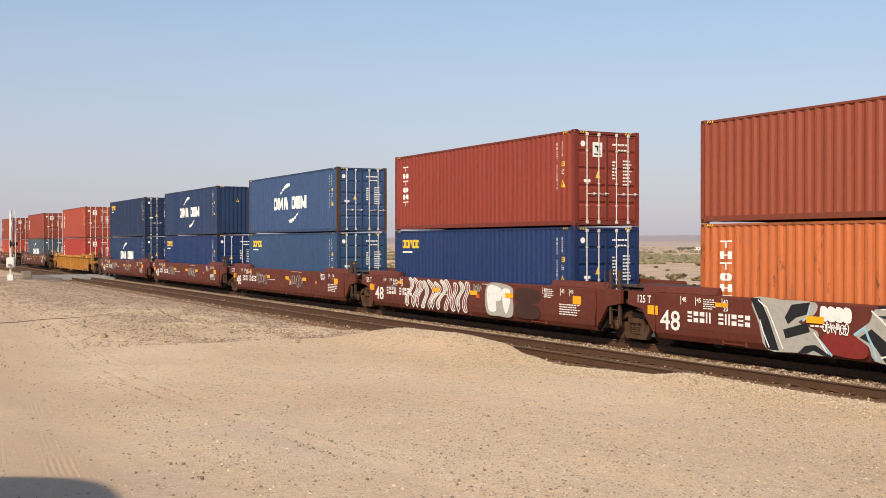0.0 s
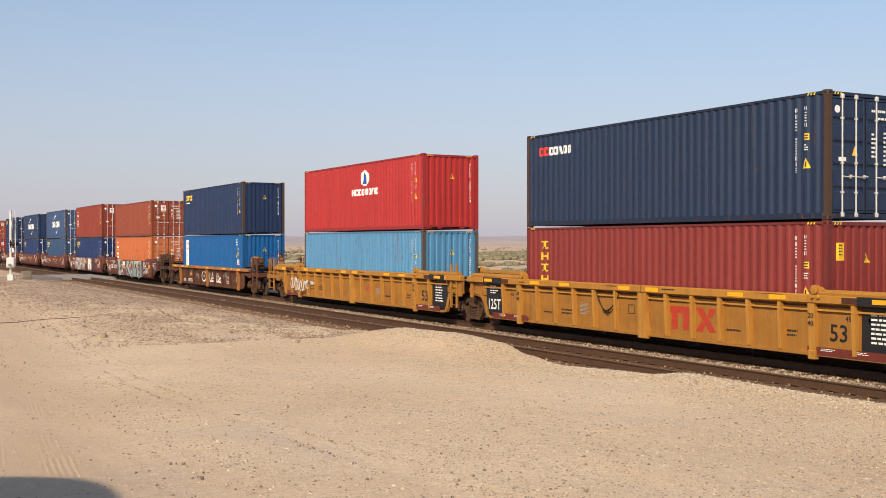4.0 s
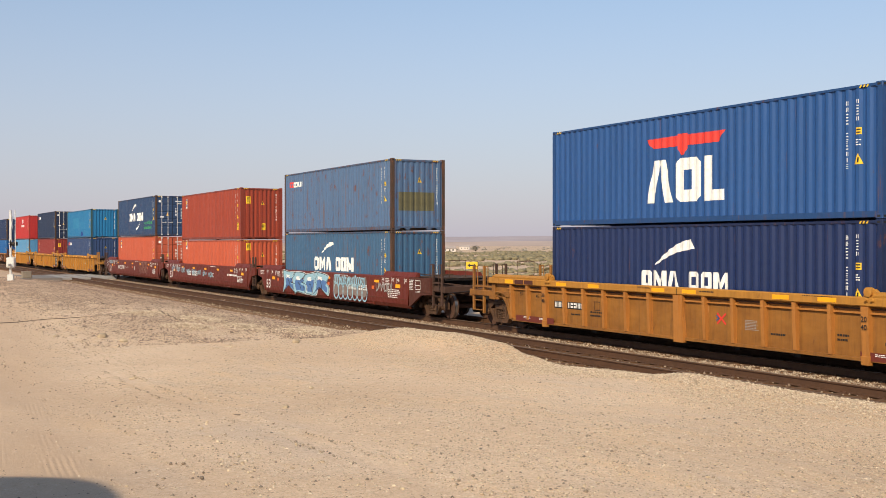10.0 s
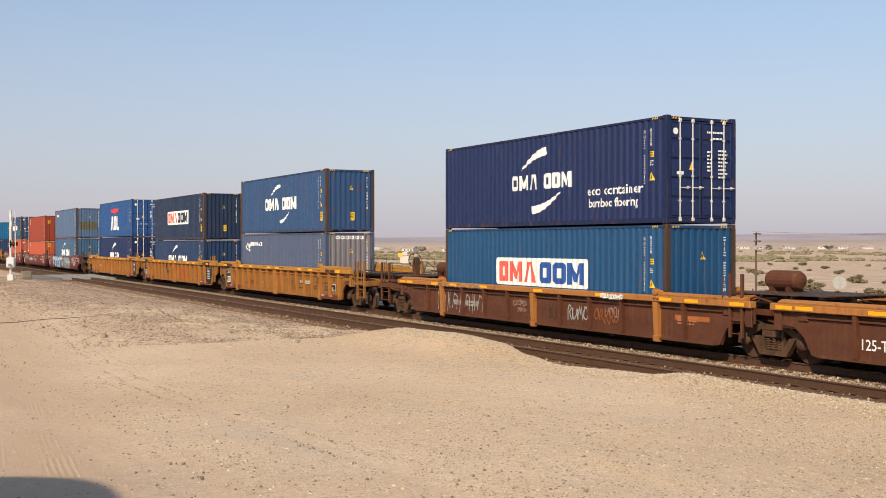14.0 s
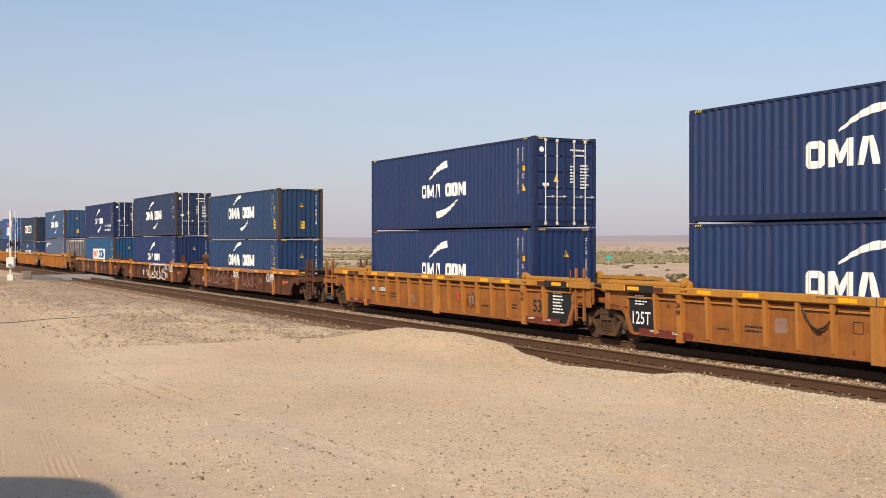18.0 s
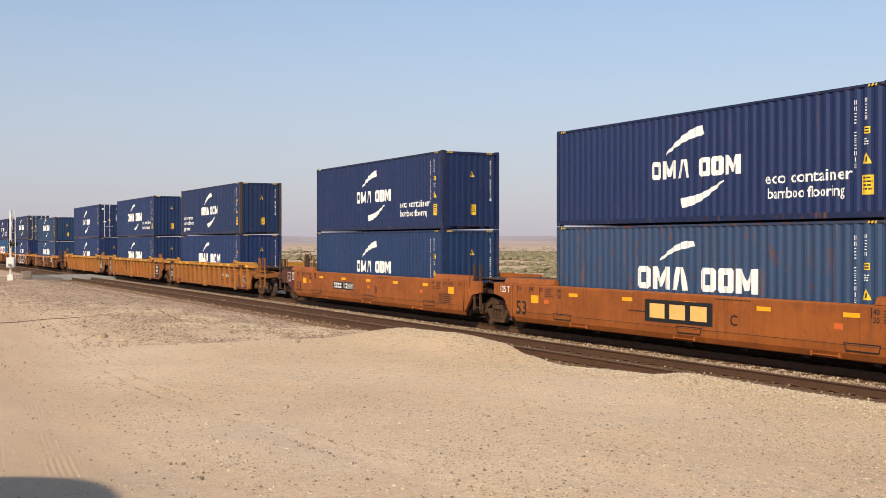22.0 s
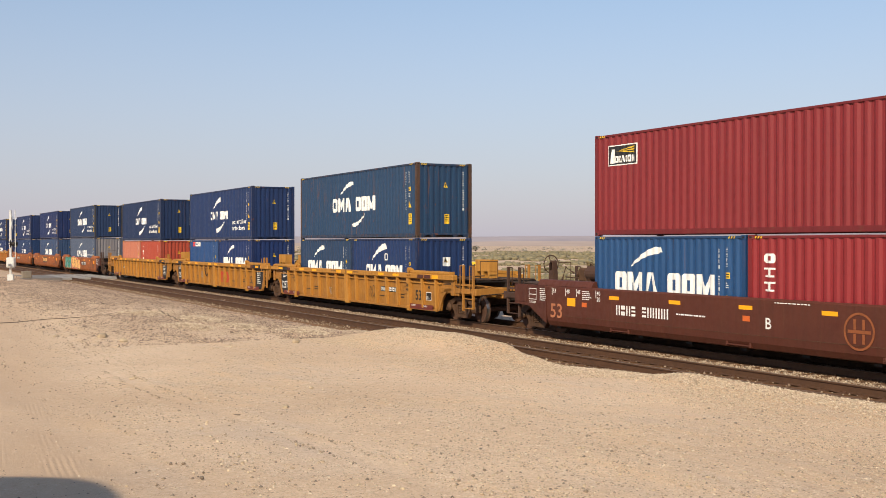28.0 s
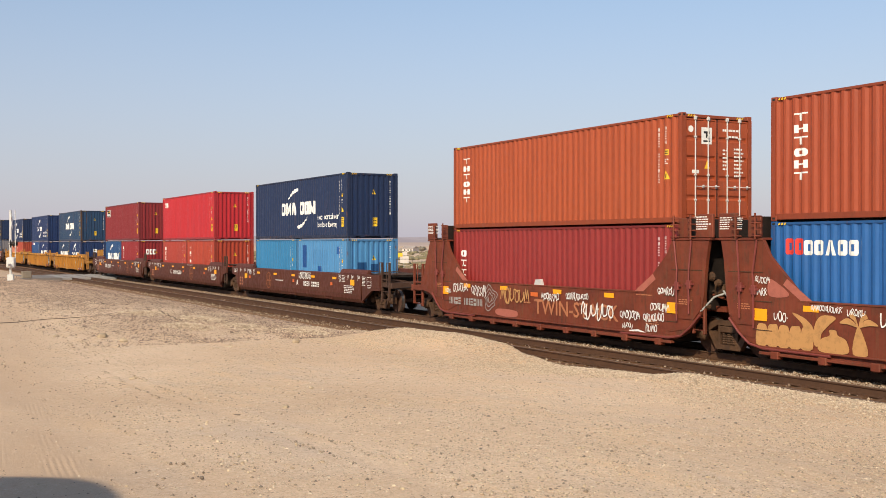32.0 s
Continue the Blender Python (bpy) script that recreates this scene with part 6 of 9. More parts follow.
def rib_mesh(mat, w, foot):
    """Pressed stiffener, leaning out towards the chord; the broad ones run down over the lower edge."""
    s = Shape()
    a, b = -w / 2, w / 2
    s.prism([(-1.362, 0.37), (-1.452, 0.37), (-1.458, 0.40), (-1.512, 1.455), (-1.362, 1.455)], "x", a, b)
    if foot:
        s.prism([(-1.362, 0.22), (-1.475, 0.22), (-1.49, 0.40), (-1.362, 0.44)], "x", a - 0.01, b + 0.01)
    else:
        s.box(a - 0.012, -1.40, 0.37, a, -1.362, 1.4)
        s.lathe([(0, 0.016), (0.03, 0.016)], "y", (b + 0.05, -1.392, 1.36), 6)
    return s.mesh("rib", mat)


def broad_post_mesh(mat):
    """Splice post in the middle: a slanting plate beside a flat one."""
    s = Shape()
    s.prism([(-0.19, 1.455), (0.17, 1.455), (0.13, 0.9), (0.19, 0.45), (0.19, 0.24), (-0.17, 0.24), (-0.17, 0.45), (-0.13, 0.9)], "y", -1.49, -1.362)
    s.prism([(-1.49, 0.5), (-1.52, 1.455), (-1.49, 1.455)], "x", -0.17, 0.05)
    return s.mesh("splice_post", mat)


def chord_mesh(mat, a, b, z0=1.46, z1=1.655):
    s = Shape()
    s.box(a, -1.52, z0, b, -1.30, z1, 0.022)
    return s.mesh("top_chord", mat)


def guide_mesh(mat, half, sx):
    """Container guide: a plank along the chord's end, held by a rounded hook at its inner end."""
    s = Shape()
    a, b = sorted((sx * (half - 2.0), sx * (half + 1.1)))
    s.prism([(-1.505, 1.656), (-1.515, 1.70), (-1.38, 1.765), (-1.28, 1.765), (-1.28, 1.656)], "x", a, b)
    for k in range(4):
        x = a + (b - a) * (0.12 + 0.25 * k)
        s.box(x - 0.012, -1.522, 1.657, x + 0.012, -1.40, 1.72)
    x = sx * (half - 2.12)
    s.lathe([(-0.09, 0.05), (-0.08, 0.105), (0.05, 0.105), (0.06, 0.05)], "y", (x, -1.45, 1.765), 12)
    s.prism([(x - 0.16, 1.656), (x - 0.1, 1.8), (x + 0.1, 1.83), (x + 0.2, 1.76), (x + 0.2, 1.656)], "y", -1.47, -1.36)
    s.lathe([(-0.03, 0.03), (0.02, 0.05)], "y", (x - 0.02, -1.55, 1.6), 8)
    s.lathe([(-0.03, 0.03), (0.02, 0.05)], "y", (x + 0.13, -1.55, 1.6), 8)
    return s.mesh("container_guide", mat)


class Strokes(list):
    """Painted lines of one width."""
    width = 0.05

    def __add__(self, other):
        out = Strokes(list(self) + list(other))
        out.width = self.width
        return out


def plate(name, car, polys, mat, y=-1.53, label=""):
    s = Shape()
    if isinstance(polys, Strokes):
        for k, p in enumerate(polys):
            s.strip(p, polys.width, y - 0.0004 * (k % 5))
    else:
        for p in polys:
            s.flat([(u, y, v) for u, v in p])
    ob = part(name, s.mesh(name, mat, normals=False), car, None, label)
    if isinstance(polys, Strokes) and len(polys) > 1:
        ob["kind"] = "stuff"
    if name in ("small_print", "number_panel", "lettering", "number_strip", "spacing_mark") or (name == "painted_mark" and len(polys) > 1):
        ob["kind"] = "stuff"
    return ob


def letters(car, word, x, z, h, mat, y, bold=1.0):
    return plate("lettering", car, moved(text_polys(word, h, bold), x, z), mat, y)


def number_bars(car, x, z, n, h, mat, y, w=None):
    """A masked number: two or three plain bars for each sign."""
    w = (w or h * 0.55) * 1.0
    r = random.Random(n * 5 + int(x * 10))
    out = []
    for i in range(n):
        if i == 4:
            continue
        a, t, k = x + i * w * 1.32, h * 0.17, r.randrange(4)
        b, m = a + w, z + h / 2
        if k < 2:
            out += [rect(a, z, a + 0.32 * w, z + h), rect(b - 0.32 * w, z, b, z + h)]
        elif k == 2:
            out += [rect(a, z + h * 0.6, b, z + h), rect(a, z, b, z + h * 0.4)]
        else:
            out += [rect(a, z + h - 1.4 * t, b, z + h), rect(a, m - t / 2, b, m + t / 2), rect(a, z, b, z + 1.4 * t)]
    return plate("number_strip", car, out, mat, y)


def spacing_marks(car, spots, z, mat, y, h=0.12):
    """Short upright lines, each with its length in feet beside it."""
    out = []
    for x, word in spots:
        out += [rect(x, z - 0.08, x + 0.025, z + h + 0.02)] + moved(text_polys(word, h), x + 0.05, z)
        if word == "40":
            out += moved(text_polys("20", h), x + 0.05, z - 0.17)
    return plate("lettering", car, out, mat, y)


def ribbon(pts, w):
    out = Strokes([list(pts)])
    out.width = w
    return out


def rounded(pts, k=4):
    """A closed smooth curve through points."""
    out, n = [], len(pts)
    for i in range(n):
        p0, p1, p2, p3 = pts[i - 1], pts[i], pts[(i + 1) % n], pts[(i + 2) % n]
        for j in range(k):
            t = j / k
            out.append(tuple(0.5 * (2 * b + (c - a) * t + (2 * a - 5 * b + 4 * c - d) * t * t + (3 * b - a - 3 * c + d) * t ** 3) for a, b, c, d in zip(p0, p1, p2, p3)))
    return out


def bubble(seed, x0, z0, x1, z1, n):
    """Fat leaning letter-like shapes: outlines for a piece of graffiti."""
    r = random.Random(seed)
    out = []
    w = (x1 - x0) / n
    for i in range(n):
        a = x0 + i * w - 0.12 * w
        b = a + w * 1.22
        h = z1 - z0
        t = r.uniform(-0.1, 0.2) * w
        pts = [(a + r.uniform(-0.1, 0.35) * w, z0 + r.uniform(0, 0.15) * h), (a + 0.5 * w, z0 + r.uniform(0.0, 0.4) * h), (b - r.uniform(0, 0.2) * w, z0 + r.uniform(0, 0.1) * h),
               (b + 0.1 * w, z0 + 0.4 * h), (b - r.uniform(0.1, 0.5) * w + t, z0 + r.uniform(0.5, 0.65) * h), (b + t, z1 - r.uniform(0, 0.15) * h), (a + 0.55 * w + t, z1 - r.uniform(0, 0.08) * h), (a + t + 0.05 * w, z1 - r.uniform(0, 0.2) * h), (a + r.uniform(0.0, 0.4) * w, z0 + r.uniform(0.35, 0.65) * h)]
        out.append(rounded(pts))
    return out


def graffiti(car, seed, x0, z0, x1, z1, n, fill, line, y, inner=None, width=0.05):
    shapes = bubble(seed, x0, z0, x1, z1, n)
    for k, p in enumerate(shapes):
        yy = y - 0.003 * (k % 2)
        plate("graffiti", car, [p], fill, yy, "spray-painted graffiti shape")
        plate("graffiti", car, ribbon(p + p[:1], width), line, yy - 0.001)
    r = random.Random(seed + 5)
    cuts = Strokes()
    cuts.width = width * 1.2
    for p in shapes:
        cx, cz = sum(q[0] for q in p) / len(p), sum(q[1] for q in p) / len(p)
        cuts.append([(cx - 0.15, cz + r.uniform(0.05, 0.2)), (cx, cz), (cx + r.uniform(-0.05, 0.15), cz - 0.25)])
        cuts.append([(cx + 0.1, cz + 0.3), (cx + 0.2, cz + 0.18), (cx + 0.3, cz + r.uniform(0, 0.2))])
    plate("graffiti", car, cuts, line, y - 0.008)
    if inner:
        for p in shapes:
            for q in ((p[0][0] + 0.3, p[0][1] + 0.25), (p[20][0] - 0.25, p[20][1] - 0.2)):
                plate("graffiti", car, [disc(q[0], q[1], r.uniform(0.06, 0.16), 9)], inner, y - 0.0055)


def shaded_piece(car, seed, x0, z0, x1, z1, n, y):
    """Rounded letter shapes: pale edge, light blue fill, deeper blue at the foot, dark outline, white glints."""
    r = random.Random(seed)
    for k, p in enumerate(bubble(seed, x0, z0, x1, z1, n)):
        yy = y - 0.005 * (k % 2)
        cx, cz = sum(q[0] for q in p) / len(p), sum(q[1] for q in p) / len(p)

        def scaled(m, dx=0.0, dz=0.0, fz=1.0):
            return [(cx + (u - cx) * m + dx, cz + (v - cz) * m * fz + dz) for u, v in p]
        plate("graffiti", car, [scaled(1.07)], MAT_WHITE, yy, "white sprayed edge of a letter shape")
        plate("graffiti", car, [p], SKY_FILL, yy - 0.0008, "light blue spray-painted letter shape")
        plate("graffiti", car, [scaled(0.72, 0.05, -0.1, 0.8)], STEEL_FILL, yy - 0.0016, "deeper blue spray-painted shade")
        plate("graffiti", car, [scaled(0.3, -0.16, 0.22, 0.6)], MAT_WHITE, yy - 0.0022, "white sprayed glint")
        plate("graffiti", car, ribbon(p + p[:1], 0.03), MAT_BLACK, yy - 0.0028)
        cut = [(cx - 0.2, cz + r.uniform(0.0, 0.2)), (cx, cz - 0.05), (cx + r.uniform(0.05, 0.25), cz - 0.3)]
        plate("graffiti", car, ribbon(cut, 0.045), MAT_BLACK, yy - 0.0032)


def reflectors(car, xs, z, y, mat=None, w=0.46, h=0.1):
    for x in xs:
        plate("reflector", car, [rect(x - w / 2, z - h / 2, x + w / 2, z + h / 2)], mat or MAT_REFLECT, y)


PIPE_RED = paint((150, 70, 62), 0.3, 0.2, 0.6, 0.2)
FADED_LETTER, TAN_SPRAY, PINK_PATCH = decal("faded_peach_lettering", (178, 114, 78), 0.4), decal("tan_spray", (190, 142, 88), 0.5), decal("faded_pink_paint", (168, 98, 82), 0.35)
YELLOW_PAINT, BROWN_PAINT = paint((212, 148, 56), 0.25, 0.15, 0.6, 0.22), paint((116, 65, 37), 0.6, 0.15, 0.7, 0.6)
YELLOW_SIDE, AMBER_SIDE = paint((198, 136, 52), 0.3, 0.15, 0.6, 0.4), paint((184, 114, 48), 0.4, 0.15, 0.6, 0.6)
YELLOW_RIB, AMBER_RIB = paint((216, 152, 62), 0.25, 0.2, 0.6, 0.12), paint((206, 136, 60), 0.3, 0.2, 0.6, 0.2)
GOLD_SIDE = paint((182, 122, 48), 0.35, 0.15, 0.6, 0.55)
OCHRE_TOP = paint((198, 130, 62), 0.5, 0.2, 0.65)
CARS = []
END_PLATE = paint((104, 52, 36), 0.4, 0.15, 0.7, 0.6)
END_GRIME = paint((92, 64, 50), 0.4, 0.1, 0.75, 0.7)


def finish(car, mat, half, t, lend, rend, wheel=False, air=False, gear=None):
    """Trucks, decks and running gear at both ends."""
    gear = gear or mat
    for sx, kind in ((-1, lend), (1, rend)):
        turn = pose(0, 0, 0, 0, 0, 0 if sx > 0 else 180)
        if kind == "end":
            part("end_sill", cached(("endsill", mat.name, t), lambda: end_mesh(mat, t)), car, turn)
            deck(car, turn, t)
            end_posts(car, mat, turn, t)
            part("coupler", cached("coupler", coupler_mesh), car, turn @ pose(t + 1.95, 0, 0))
            add_truck(car, sx * t)
            if wheel and sx == (1 if wheel == "r" else -1):
                bw = part("brake_wheel", cached(("bw", mat.name), lambda: brake_wheel().mesh("brake_wheel", END_GRIME)), car, turn @ pose(t + 0.25, 0.4, 2.12))
                part("brake_stand", cached(("bstand", gear.name), lambda: Shape().prism([(-0.26, -0.62), (0.0, -0.62), (-0.03, 0.0), (-0.14, 0.1), (-0.2, 0.0)], "y", -0.1, 0.1).tube([(-0.2, -0.3, -0.5), (-0.1, -0.5, -0.1), (-0.3, -0.7, -0.3)], 0.03, 6).mesh("brake_stand", gear)), bw)
                part("air_tank", cached(("tank", gear.name), lambda: tank().mesh("air_tank", gear)), car, turn @ pose(t - 0.95, -0.6, 1.56))
                part("valve_block", cached(("vblock", mat.name), lambda: Shape().box(-0.25, -0.3, 0, 0.2, 0.2, 0.45, 0.05).lathe([(0, 0.1), (0.2, 0.12), (0.26, 0.05)], "x", (0.2, 0, 0.25), 10).tube([(-0.2, 0, 0.4), (-0.5, 0.2, 0.6), (-0.8, 0.1, 0.2)], 0.025, 6).mesh("valve_block", MAT_TRUCK)), car, turn @ pose(t - 0.1, -0.75, 1.54))
            if air and sx == -1:
                part("air_tank", cached(("tank", gear.name), lambda: tank().mesh("air_tank", gear)), car, pose(-t + 1.5, 0.1, 1.56))
        else:
            part("articulation_arm", cached(("arm", mat.name, kind), lambda: joint_mesh(mat, half, kind)), car, turn)
            joint_deck(car, turn, kind)
            if sx > 0:
                add_truck(car, kind)
                s = Shape()
                for x in (half + 0.55, half + 0.95):
                    s.box(x, -1.46, 0.5, x + 0.07, -1.37, 2.05, 0.012)
                for k in range(4):
                    s.tube([(half + 0.58, -1.42, 0.6 + 0.32 * k), (half + 0.98, -1.42, 0.6 + 0.32 * k)], 0.016, 5)
                s.tube([(half + 0.4, -1.5, 2.0), (half + 0.4, -1.5, 1.3)], 0.015, 5)
                part("end_ladder", s.mesh("end_ladder", mat), car)
            if air and sx > 0:
                part("air_tank", cached(("tank", gear.name), lambda: tank().mesh("air_tank", gear)), car, turn @ pose(half + 0.9, 0.1, 1.62))


def ribbed_car(label, c, lend, rend, body, chord, ribs, half=8.1, t=9.35, style="yellow", seed=0, wheel=False, low=1.0):
    car = thing("well_car", label, "rail car", "well cars of the train")
    mirrored("side_sheet", cached(("rside", body.name, half), lambda: ribbed_side(half, 1 if half > 7.5 else 0).mesh("side_sheet", body)), car)
    part("floor_pan", cached(("pan", half), lambda: floor_pan(body, half, MAT_BLACKSTEEL)), car)
    cm = cached(("chord", chord.name, half), lambda: chord_mesh(chord, -half - (1.35 if half > 7 else 1.8), half + (1.35 if half > 7 else 1.8)))
    mirrored("top_chord", cm, car)
    mirrored("side_rail", cached(("rail", ribs.name, half), lambda: Shape().box(-half - 0.3, -1.425, 1.29, half + 0.3, -1.3605, 1.335, 0.006).mesh("side_rail", ribs)), car)
    mirrored("air_pipe", cached(("pipe", half), lambda: Shape().tube([(-half - 0.4, -1.39, 1.40), (half + 0.4, -1.39, 1.40)], 0.018, 6).mesh("air_pipe", MAT_TRUCK)), car)
    for sx in (-1, 1) if half > 7 else ():
        mirrored("container_guide", cached(("guide", chord.name, half, sx), lambda: guide_mesh(chord, half, sx)), car)
    thin, wide = cached(("rib", body.name, 0), lambda: rib_mesh(ribs, 0.10, False)), cached(("rib", body.name, 1), lambda: rib_mesh(chord if style == "brown" else ribs, 0.19, True))
    step, broad = (1.0, (-6.18, 5.88)) if style == "yellow" else (1.49, (-5.96, 0.0, 5.96))
    places = [-8.1, -7.15, -6.18, -5.15, -4.17, -3.2, -2.2, -1.2, 0.95, 1.95, 2.95, 3.92, 4.93, 5.88, 7.03, 8.1] if style == "yellow" else [-7.04] + [i * step for i in range(-4, 5)] + [7.04]
    for x in places:
        if abs(x) > half + 0.1 or (style == "yellow" and (x < -8 and lend != "end" or x > 8 and rend != "end")):
            continue
        big = x in broad or (style == "brown" and abs(abs(x) - 5.96) < 0.01)
        part("rib", wide if big else thin, car, pose(x, 0, 0))
        part("rib", wide if big else thin, car, pose(x, 0, 0, 0, 0, 180))
    y = -1.525
    if style == "yellow":
        mirrored("splice_post", cached(("splice", body.name), lambda: broad_post_mesh(ribs)), car)
        part("chord_seam", cached("cseam", lambda: Shape().box(-0.02, -1.5235, 1.462, 0.0, -1.40, 1.653).mesh("chord_seam", MAT_BLACKSTEEL)), car)
        reflectors(car, (-5.2, -3.6, -0.75, 0.45, 3.55, 4.9), 1.56, y, w=0.52)
        for sx in (-1, 1):
            for k, tone in ((6.75, END_PLATE), (7.3, END_PLATE), (7.9, None)):
                quad = [rect(min(sx * k, sx * (k + 0.5)), 1.49, max(sx * k, sx * (k + 0.5)), 1.62)]
                plate("painted_panel" if tone else "reflector", car, quad, tone or MAT_REFLECT, y)
            plate("painted_panel", car, [rect(min(sx * 5.72, sx * 7.86), 0.315, max(sx * 5.72, sx * 7.86), 0.5)], MAT_BROWNPATCH, -1.434)
            plate("small_print", car, tiny(min(sx * 6.1, sx * 6.5), 0.40, max(sx * 6.1, sx * 6.5), 0.47, 2, 6, 2) + tiny(min(sx * 7.0, sx * 7.4), 0.40, max(sx * 7.0, sx * 7.4), 0.47, 2, 6, 5), MAT_WHITE, -1.437)
        if lend != "end":
            plate("painted_panel", car, [rect(-half - 0.25, 0.36, -half + 0.9, 1.45)], MAT_BLACK, -1.368)
            letters(car, "125T", -half - 0.18, 0.6, 0.34, MAT_WHITE, -1.372, 0.82)
            plate("small_print", car, tiny(-half + 0.0, 1.08, -half + 0.5, 1.38, 4, 4, 3), MAT_WHITE, -1.372)
            plate("painted_panel", car, [rect(-half - 0.25, 1.47, -half + 0.95, 1.65)], MAT_BLACK, y - 0.002)
            reflectors(car, (-half + 0.1,), 1.56, y - 0.005, w=0.5)
        if rend != "end":
            plate("painted_panel", car, [rect(half - 0.95, 0.36, half + 0.25, 1.45)], MAT_BLACK, -1.368)
            plate("small_print", car, tiny(half - 0.7, 0.62, half - 0.05, 1.3, 7, 5, 8), MAT_WHITE, -1.372)
            plate("painted_panel", car, [rect(half - 0.95, 1.47, half + 0.25, 1.65)], MAT_BLACK, y - 0.002)
            reflectors(car, (half - 0.3,), 1.56, y - 0.005, w=0.5)
        else:
            plate("painted_panel", car, [rect(7.17, 0.67, 7.58, 0.97)], MAT_WHITE, -1.366)
            plate("painted_panel", car, [rect(7.19, 0.69, 7.56, 0.95)], MAT_BLACK, -1.368)
            plate("small_print", car, tiny(7.2, 0.7, 7.4, 0.82, 4, 3, 4), MAT_WHITE, -1.370)
        letters(car, "53", 6.28, 0.65, 0.37, MAT_BLACK, -1.368)
        foot_marks = [(6.72, 1.1, "45"), (7.3, 1.1, "48"), (-7.72, 1.12, "53"), (-7.35, 1.1, "48"), (-6.8, 1.08, "45")]
        posts = [q for x in (-6.26, 5.8) for z, word in ((1.14, "20"), (0.97, "40")) for q in moved(text_polys(word, 0.11), x, z)]
        plate("lettering", car, posts, MAT_BLACK, -1.518)
        plate("lettering", car, [q for x, z, word in foot_marks for q in moved(text_polys(word, 0.11), x, z)], MAT_BLACK, -1.368)
        print_bars = tiny(-4.9, 0.62, -4.3, 0.7, 1, 9, 1) + tiny(-3.95, 0.62, -3.35, 0.82, 2, 8, 2) + tiny(-1.6, 1.57, -1.05, 1.62, 2, 9, 5) + tiny(3.1, 0.6, 3.6, 0.7, 1, 8, 6) + tiny(5.05, 0.62, 5.45, 0.82, 2, 5, 7)
        plate("small_print", car, [p for p in print_bars if p[0][1] < 1.4], MAT_BLACK, -1.366)
        plate("small_print", car, [p for p in print_bars if p[0][1] > 1.4] + tiny(0.85, 1.53, 1.5, 1.6, 1, 8, 3) + tiny(4.2, 1.6, 5.3, 1.63, 1, 18, 4), MAT_BLACK, y)
        if lend == "end":
            plate("number_panel", car, [rect(-5.78, 0.83, -5.2, 1.04), rect(-5.1, 0.83, -4.26, 1.04)], MAT_BLACK, -1.366)
            number_bars(car, -5.74, 0.865, 11, 0.15, MAT_WHITE, -1.369, 0.105)
            plate("spray_mark", car, ribbon([(1.32, 0.8), (1.45, 0.92), (1.62, 1.06)], 0.05) + ribbon([(1.32, 1.06), (1.48, 0.92), (1.62, 0.8)], 0.05), MAT_RED, -1.369)
            plate("spray_mark", car, ribbon([(1.29, 0.88), (1.38, 0.94), (1.29, 1.0)], 0.03), MAT_BLUE, -1.372)
            plate("notice_grid", car, tiny(2.27, 0.7, 2.74, 0.95, 7, 8, 9, 0.7), MAT_GREY, -1.369)
        elif rend == "end":
            plate("number_panel", car, [rect(3.2, 0.86, 3.85, 1.06), rect(4.0, 0.86, 4.82, 1.06)], MAT_BLACK, -1.366)
            number_bars(car, 3.25, 0.89, 11, 0.15, MAT_WHITE, -1.369, 0.105)
        else:
            bar = [[(0.84, 1.16), (1.9, 1.16), (1.9, 0.98), (0.84, 0.98)], rect(1.08, 0.56, 1.3, 0.98), rect(1.52, 0.56, 1.74, 0.98)]
            bar += [[(1.98, 1.16), (2.24, 1.16), (2.74, 0.56), (2.48, 0.56)], [(2.48, 1.16), (2.74, 1.16), (2.56, 0.93), (2.42, 0.93)], [(1.98, 0.56), (2.24, 0.56), (2.34, 0.72), (2.2, 0.83)]]
            for q in bar:
                plate("painted_mark", car, [q], MAT_TTX, -1.3665)
            part("tie_down_chain", cached("chain", lambda: Shape().tube([(-2.12, -1.41, 1.36), (-1.98, -1.44, 1.14), (-1.78, -1.45, 0.92), (-1.62, -1.45, 0.87), (-1.44, -1.45, 0.94), (-1.22, -1.44, 1.16), (-1.1, -1.41, 1.35)], 0.026, 6).box(-1.7, -1.47, 0.82, -1.54, -1.42, 0.9, 0.015).mesh("tie_down_chain", MAT_BLACKSTEEL)), car)
            plate("notice_grid", car, tiny(-2.98, 0.7, -2.54, 1.05, 9, 8, 9, 0.7), MAT_GREY, -1.369)
        fx = -3.62 if lend == "end" else 5.44 if rend == "end" else -0.6
        plate("painted_mark", car, ribbon([(fx - 0.13, 0.86), (fx + 0.13, 0.86), (fx + 0.13, 1.1), (fx - 0.13, 1.1), (fx - 0.13, 0.86)], 0.014), MAT_BLACK, -1.368)
        if seed % 3 == 2:
            plate("spray_mark", car, cursive(90 + seed, 2.1, 0.5, 2.7, 1.1, 0.02), MAT_BLACK, -1.368)
            plate("spray_mark", car, cursive(94 + seed, -2.35, 0.5, -1.85, 0.85, 0.016), MAT_GREY, -1.368)
    else:
        if half > 7:
            reflectors(car, (-9.0, -8.4, -6.4, -5.0, -2.9, 0.4, 3.6, 6.4, 7.4, 9.0), 1.56, y, w=0.5)
            tags(car, seed, ((-1.3, 0.9, 0.9, 0.26), (-1.0, 0.7, 0.6, 0.18), (3.6, 0.8, 0.8, 0.4)), FAINT_SPRAY, -1.366, 0.04)
            plate("small_print", car, tiny(half - 1.4, 0.78, half - 0.6, 1.05, 3, 6, seed), FADED_LETTER, -1.369)
            plate("painted_panel", car, [rect(half - 1.5, 0.95, half - 0.2, 1.1)], RUST_BAND, -1.366)
